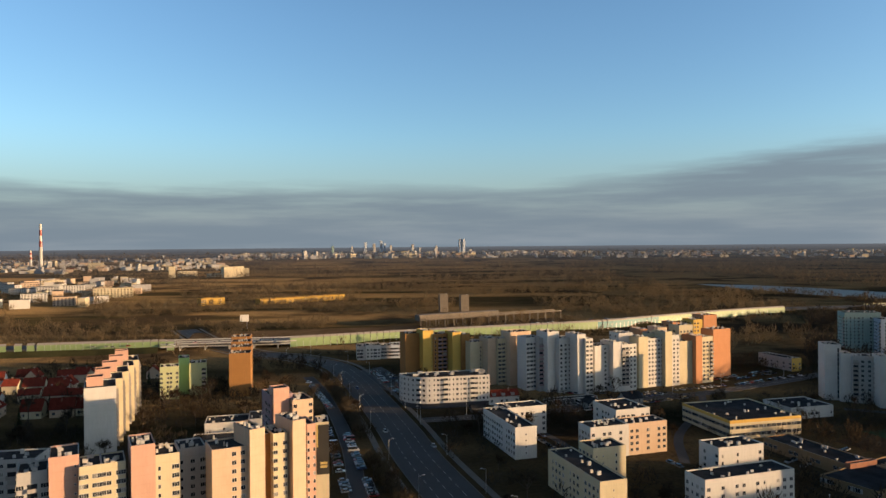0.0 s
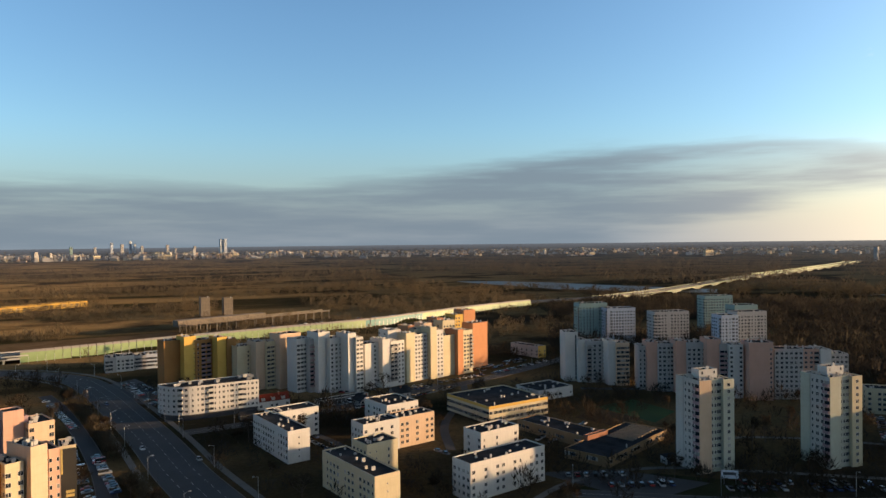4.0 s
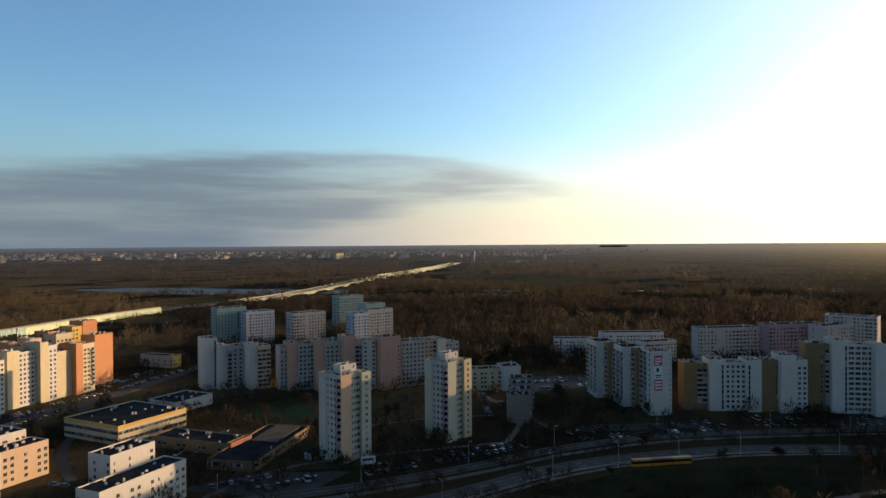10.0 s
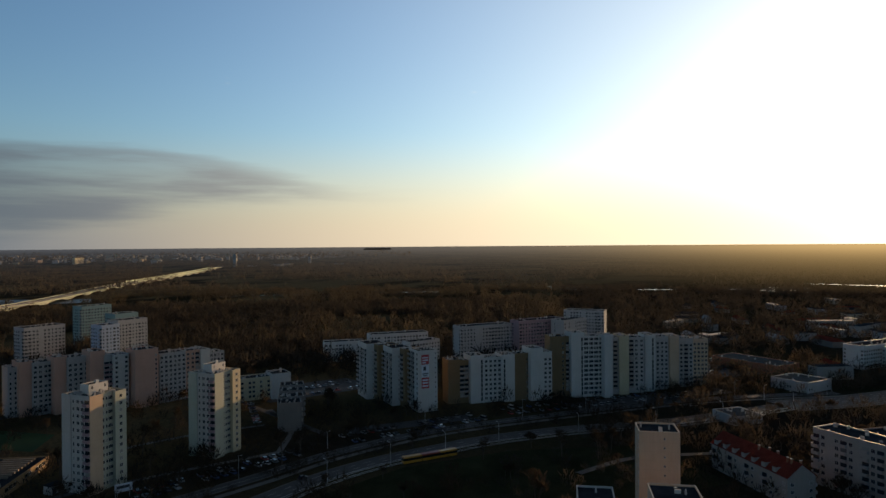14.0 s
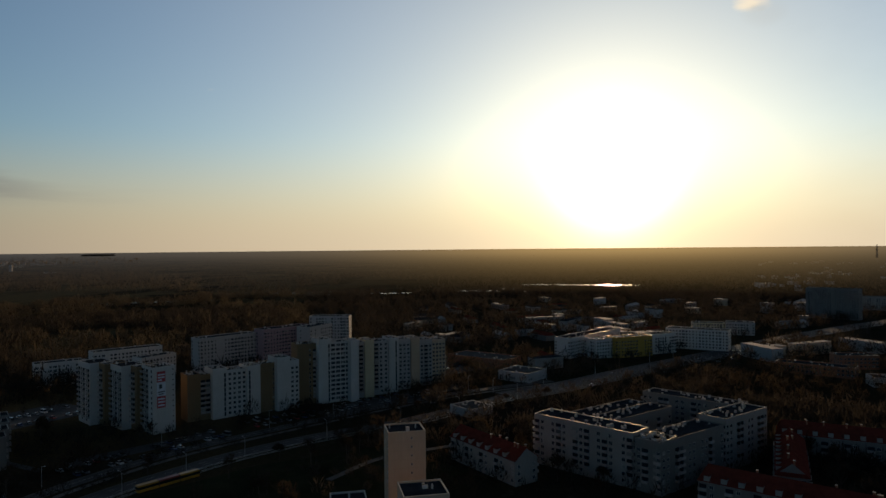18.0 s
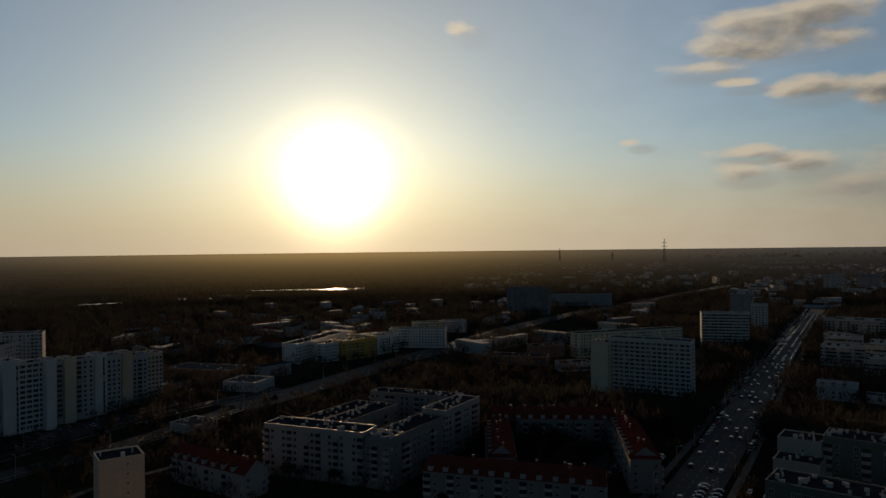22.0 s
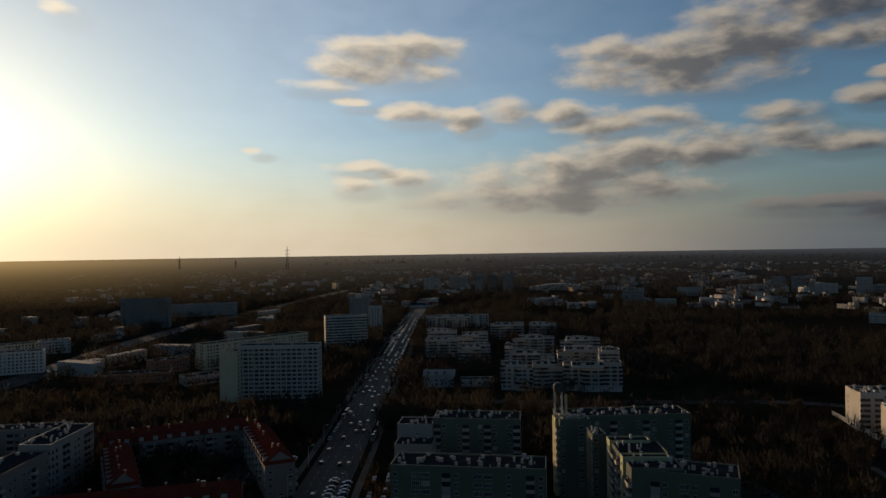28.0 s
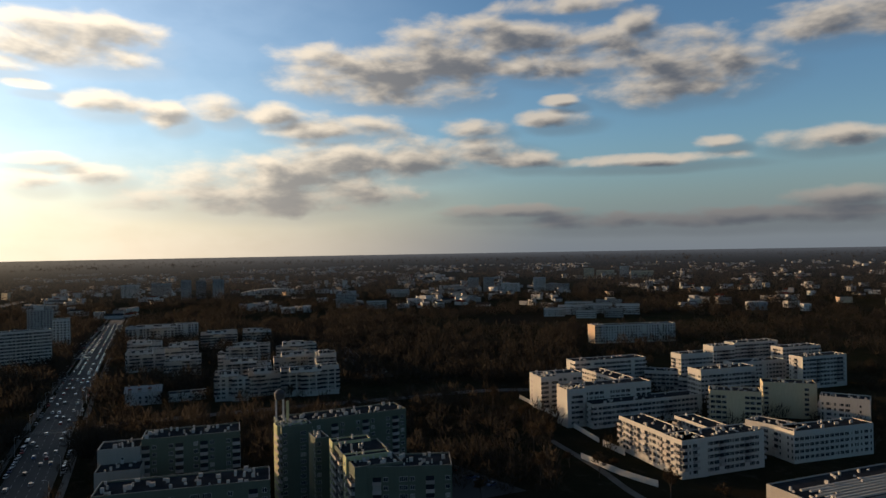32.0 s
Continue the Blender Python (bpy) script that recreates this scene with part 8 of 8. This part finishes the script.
def woods(name, spots, mat, label, n, fine):
    """spots: rows of x, y, z, size."""
    g = np.random.default_rng(5)
    temps = [clump_template(n, s, fine) for s in range(8)]
    pick, a = g.integers(0, 8, len(spots)), g.uniform(0, 6.28, len(spots))
    v = np.stack(temps)[pick]
    c, s = np.cos(a)[:, None], np.sin(a)[:, None]
    x, y = v[..., 0] * c - v[..., 1] * s, v[..., 0] * s + v[..., 1] * c
    v = np.stack([x, y, v[..., 2] * g.uniform(0.8, 1.2, (len(spots), 1))], -1) * spots[:, 3][:, None, None] + spots[:, None, :3]
    v = v.reshape(-1, 3).astype(np.float32)
    me = bpy.data.meshes.new(name)
    k = len(v)
    me.vertices.add(k)
    me.vertices.foreach_set("co", v.ravel())
    me.loops.add(k)
    me.loops.foreach_set("vertex_index", np.arange(k, dtype=np.int32))
    me.polygons.add(k // 3)
    me.polygons.foreach_set("loop_start", np.arange(0, k, 3, dtype=np.int32))
    me.materials.append(mat)
    me.update(calc_edges=True)
    return tagged(new(name, me), label, "woods", kind="stuff")


def spread(n, az0, az1, r0, r1, seed, size, density, keep):
    g, rows_ = random.Random(seed), []
    tries = 0
    while len(rows_) < n and tries < n * 6:
        tries += 1
        az, r = radians(g.uniform(az0, az1)), math.sqrt(g.uniform(r0 * r0, r1 * r1))
        if noise.noise(Vector((r * math.sin(az) * density, r * math.cos(az) * density, seed))) < keep:
            continue
        x, y = r * math.sin(az), r * math.cos(az)
        bearing = math.degrees(az)
        if 19.5 < bearing < 42 and 1330 + max(0, 31 - bearing) * 26 < r < 1720 - max(0, bearing - 26) * 18:  # the river lies open
            continue
        rows_.append((x, y, rise(r) - 0.4, g.uniform(*size) * shrink(r)))
    return rows_


def clear(rows_, gap):
    return np.array([q for q in rows_ if free(q[0], q[1], gap)])


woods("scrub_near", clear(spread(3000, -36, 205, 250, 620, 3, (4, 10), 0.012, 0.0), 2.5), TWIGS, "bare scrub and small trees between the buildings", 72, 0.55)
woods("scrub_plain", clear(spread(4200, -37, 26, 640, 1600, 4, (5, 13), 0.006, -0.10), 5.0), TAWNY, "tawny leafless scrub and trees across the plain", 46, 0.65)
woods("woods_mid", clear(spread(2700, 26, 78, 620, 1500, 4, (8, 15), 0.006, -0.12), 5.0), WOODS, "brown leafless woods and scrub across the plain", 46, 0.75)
# from here round to the south the woods take the shade-toned colour
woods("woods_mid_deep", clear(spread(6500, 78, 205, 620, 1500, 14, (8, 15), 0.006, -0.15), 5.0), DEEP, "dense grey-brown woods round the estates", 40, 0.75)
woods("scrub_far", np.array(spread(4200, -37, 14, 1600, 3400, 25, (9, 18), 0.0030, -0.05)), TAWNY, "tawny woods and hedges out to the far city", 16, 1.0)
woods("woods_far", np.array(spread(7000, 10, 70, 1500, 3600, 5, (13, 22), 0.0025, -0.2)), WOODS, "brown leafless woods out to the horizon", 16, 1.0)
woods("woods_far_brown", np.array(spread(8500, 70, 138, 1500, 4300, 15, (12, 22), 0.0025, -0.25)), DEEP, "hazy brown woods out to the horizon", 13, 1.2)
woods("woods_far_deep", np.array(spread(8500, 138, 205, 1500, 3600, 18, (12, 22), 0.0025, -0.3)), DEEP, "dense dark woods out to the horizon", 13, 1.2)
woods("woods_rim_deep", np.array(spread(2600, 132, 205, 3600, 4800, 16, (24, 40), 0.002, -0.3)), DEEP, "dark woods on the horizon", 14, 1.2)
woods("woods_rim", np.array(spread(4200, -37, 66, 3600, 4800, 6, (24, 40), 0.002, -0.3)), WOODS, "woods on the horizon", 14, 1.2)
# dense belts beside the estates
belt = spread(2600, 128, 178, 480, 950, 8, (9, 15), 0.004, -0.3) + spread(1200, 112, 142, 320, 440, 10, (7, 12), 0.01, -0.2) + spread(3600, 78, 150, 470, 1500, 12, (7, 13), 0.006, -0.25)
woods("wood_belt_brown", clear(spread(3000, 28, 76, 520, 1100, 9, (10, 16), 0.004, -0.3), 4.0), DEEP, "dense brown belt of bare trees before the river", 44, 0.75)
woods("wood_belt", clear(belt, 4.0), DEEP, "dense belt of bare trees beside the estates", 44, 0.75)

# tawny bushes on the verge between the avenue and the service road
verge, g = [], random.Random(77)
ln = smooth_line([(*p, 0) for p in AVENUE[1:7]], 4.0)
for p, n in zip(ln, sideways(ln)):
    for _ in range(5):
        if noise.noise(Vector((p.x * 0.03, p.y * 0.03, 9.0))) > -0.15:
            o = g.uniform(16.5, 23)
            verge.append((p.x + n.x * o, p.y + n.y * o, -0.3, g.uniform(3.0, 6.5)))
woods("verge_bushes", np.array(verge), WOODS, "tawny leafless bushes on the avenue verge", 90, 0.5)

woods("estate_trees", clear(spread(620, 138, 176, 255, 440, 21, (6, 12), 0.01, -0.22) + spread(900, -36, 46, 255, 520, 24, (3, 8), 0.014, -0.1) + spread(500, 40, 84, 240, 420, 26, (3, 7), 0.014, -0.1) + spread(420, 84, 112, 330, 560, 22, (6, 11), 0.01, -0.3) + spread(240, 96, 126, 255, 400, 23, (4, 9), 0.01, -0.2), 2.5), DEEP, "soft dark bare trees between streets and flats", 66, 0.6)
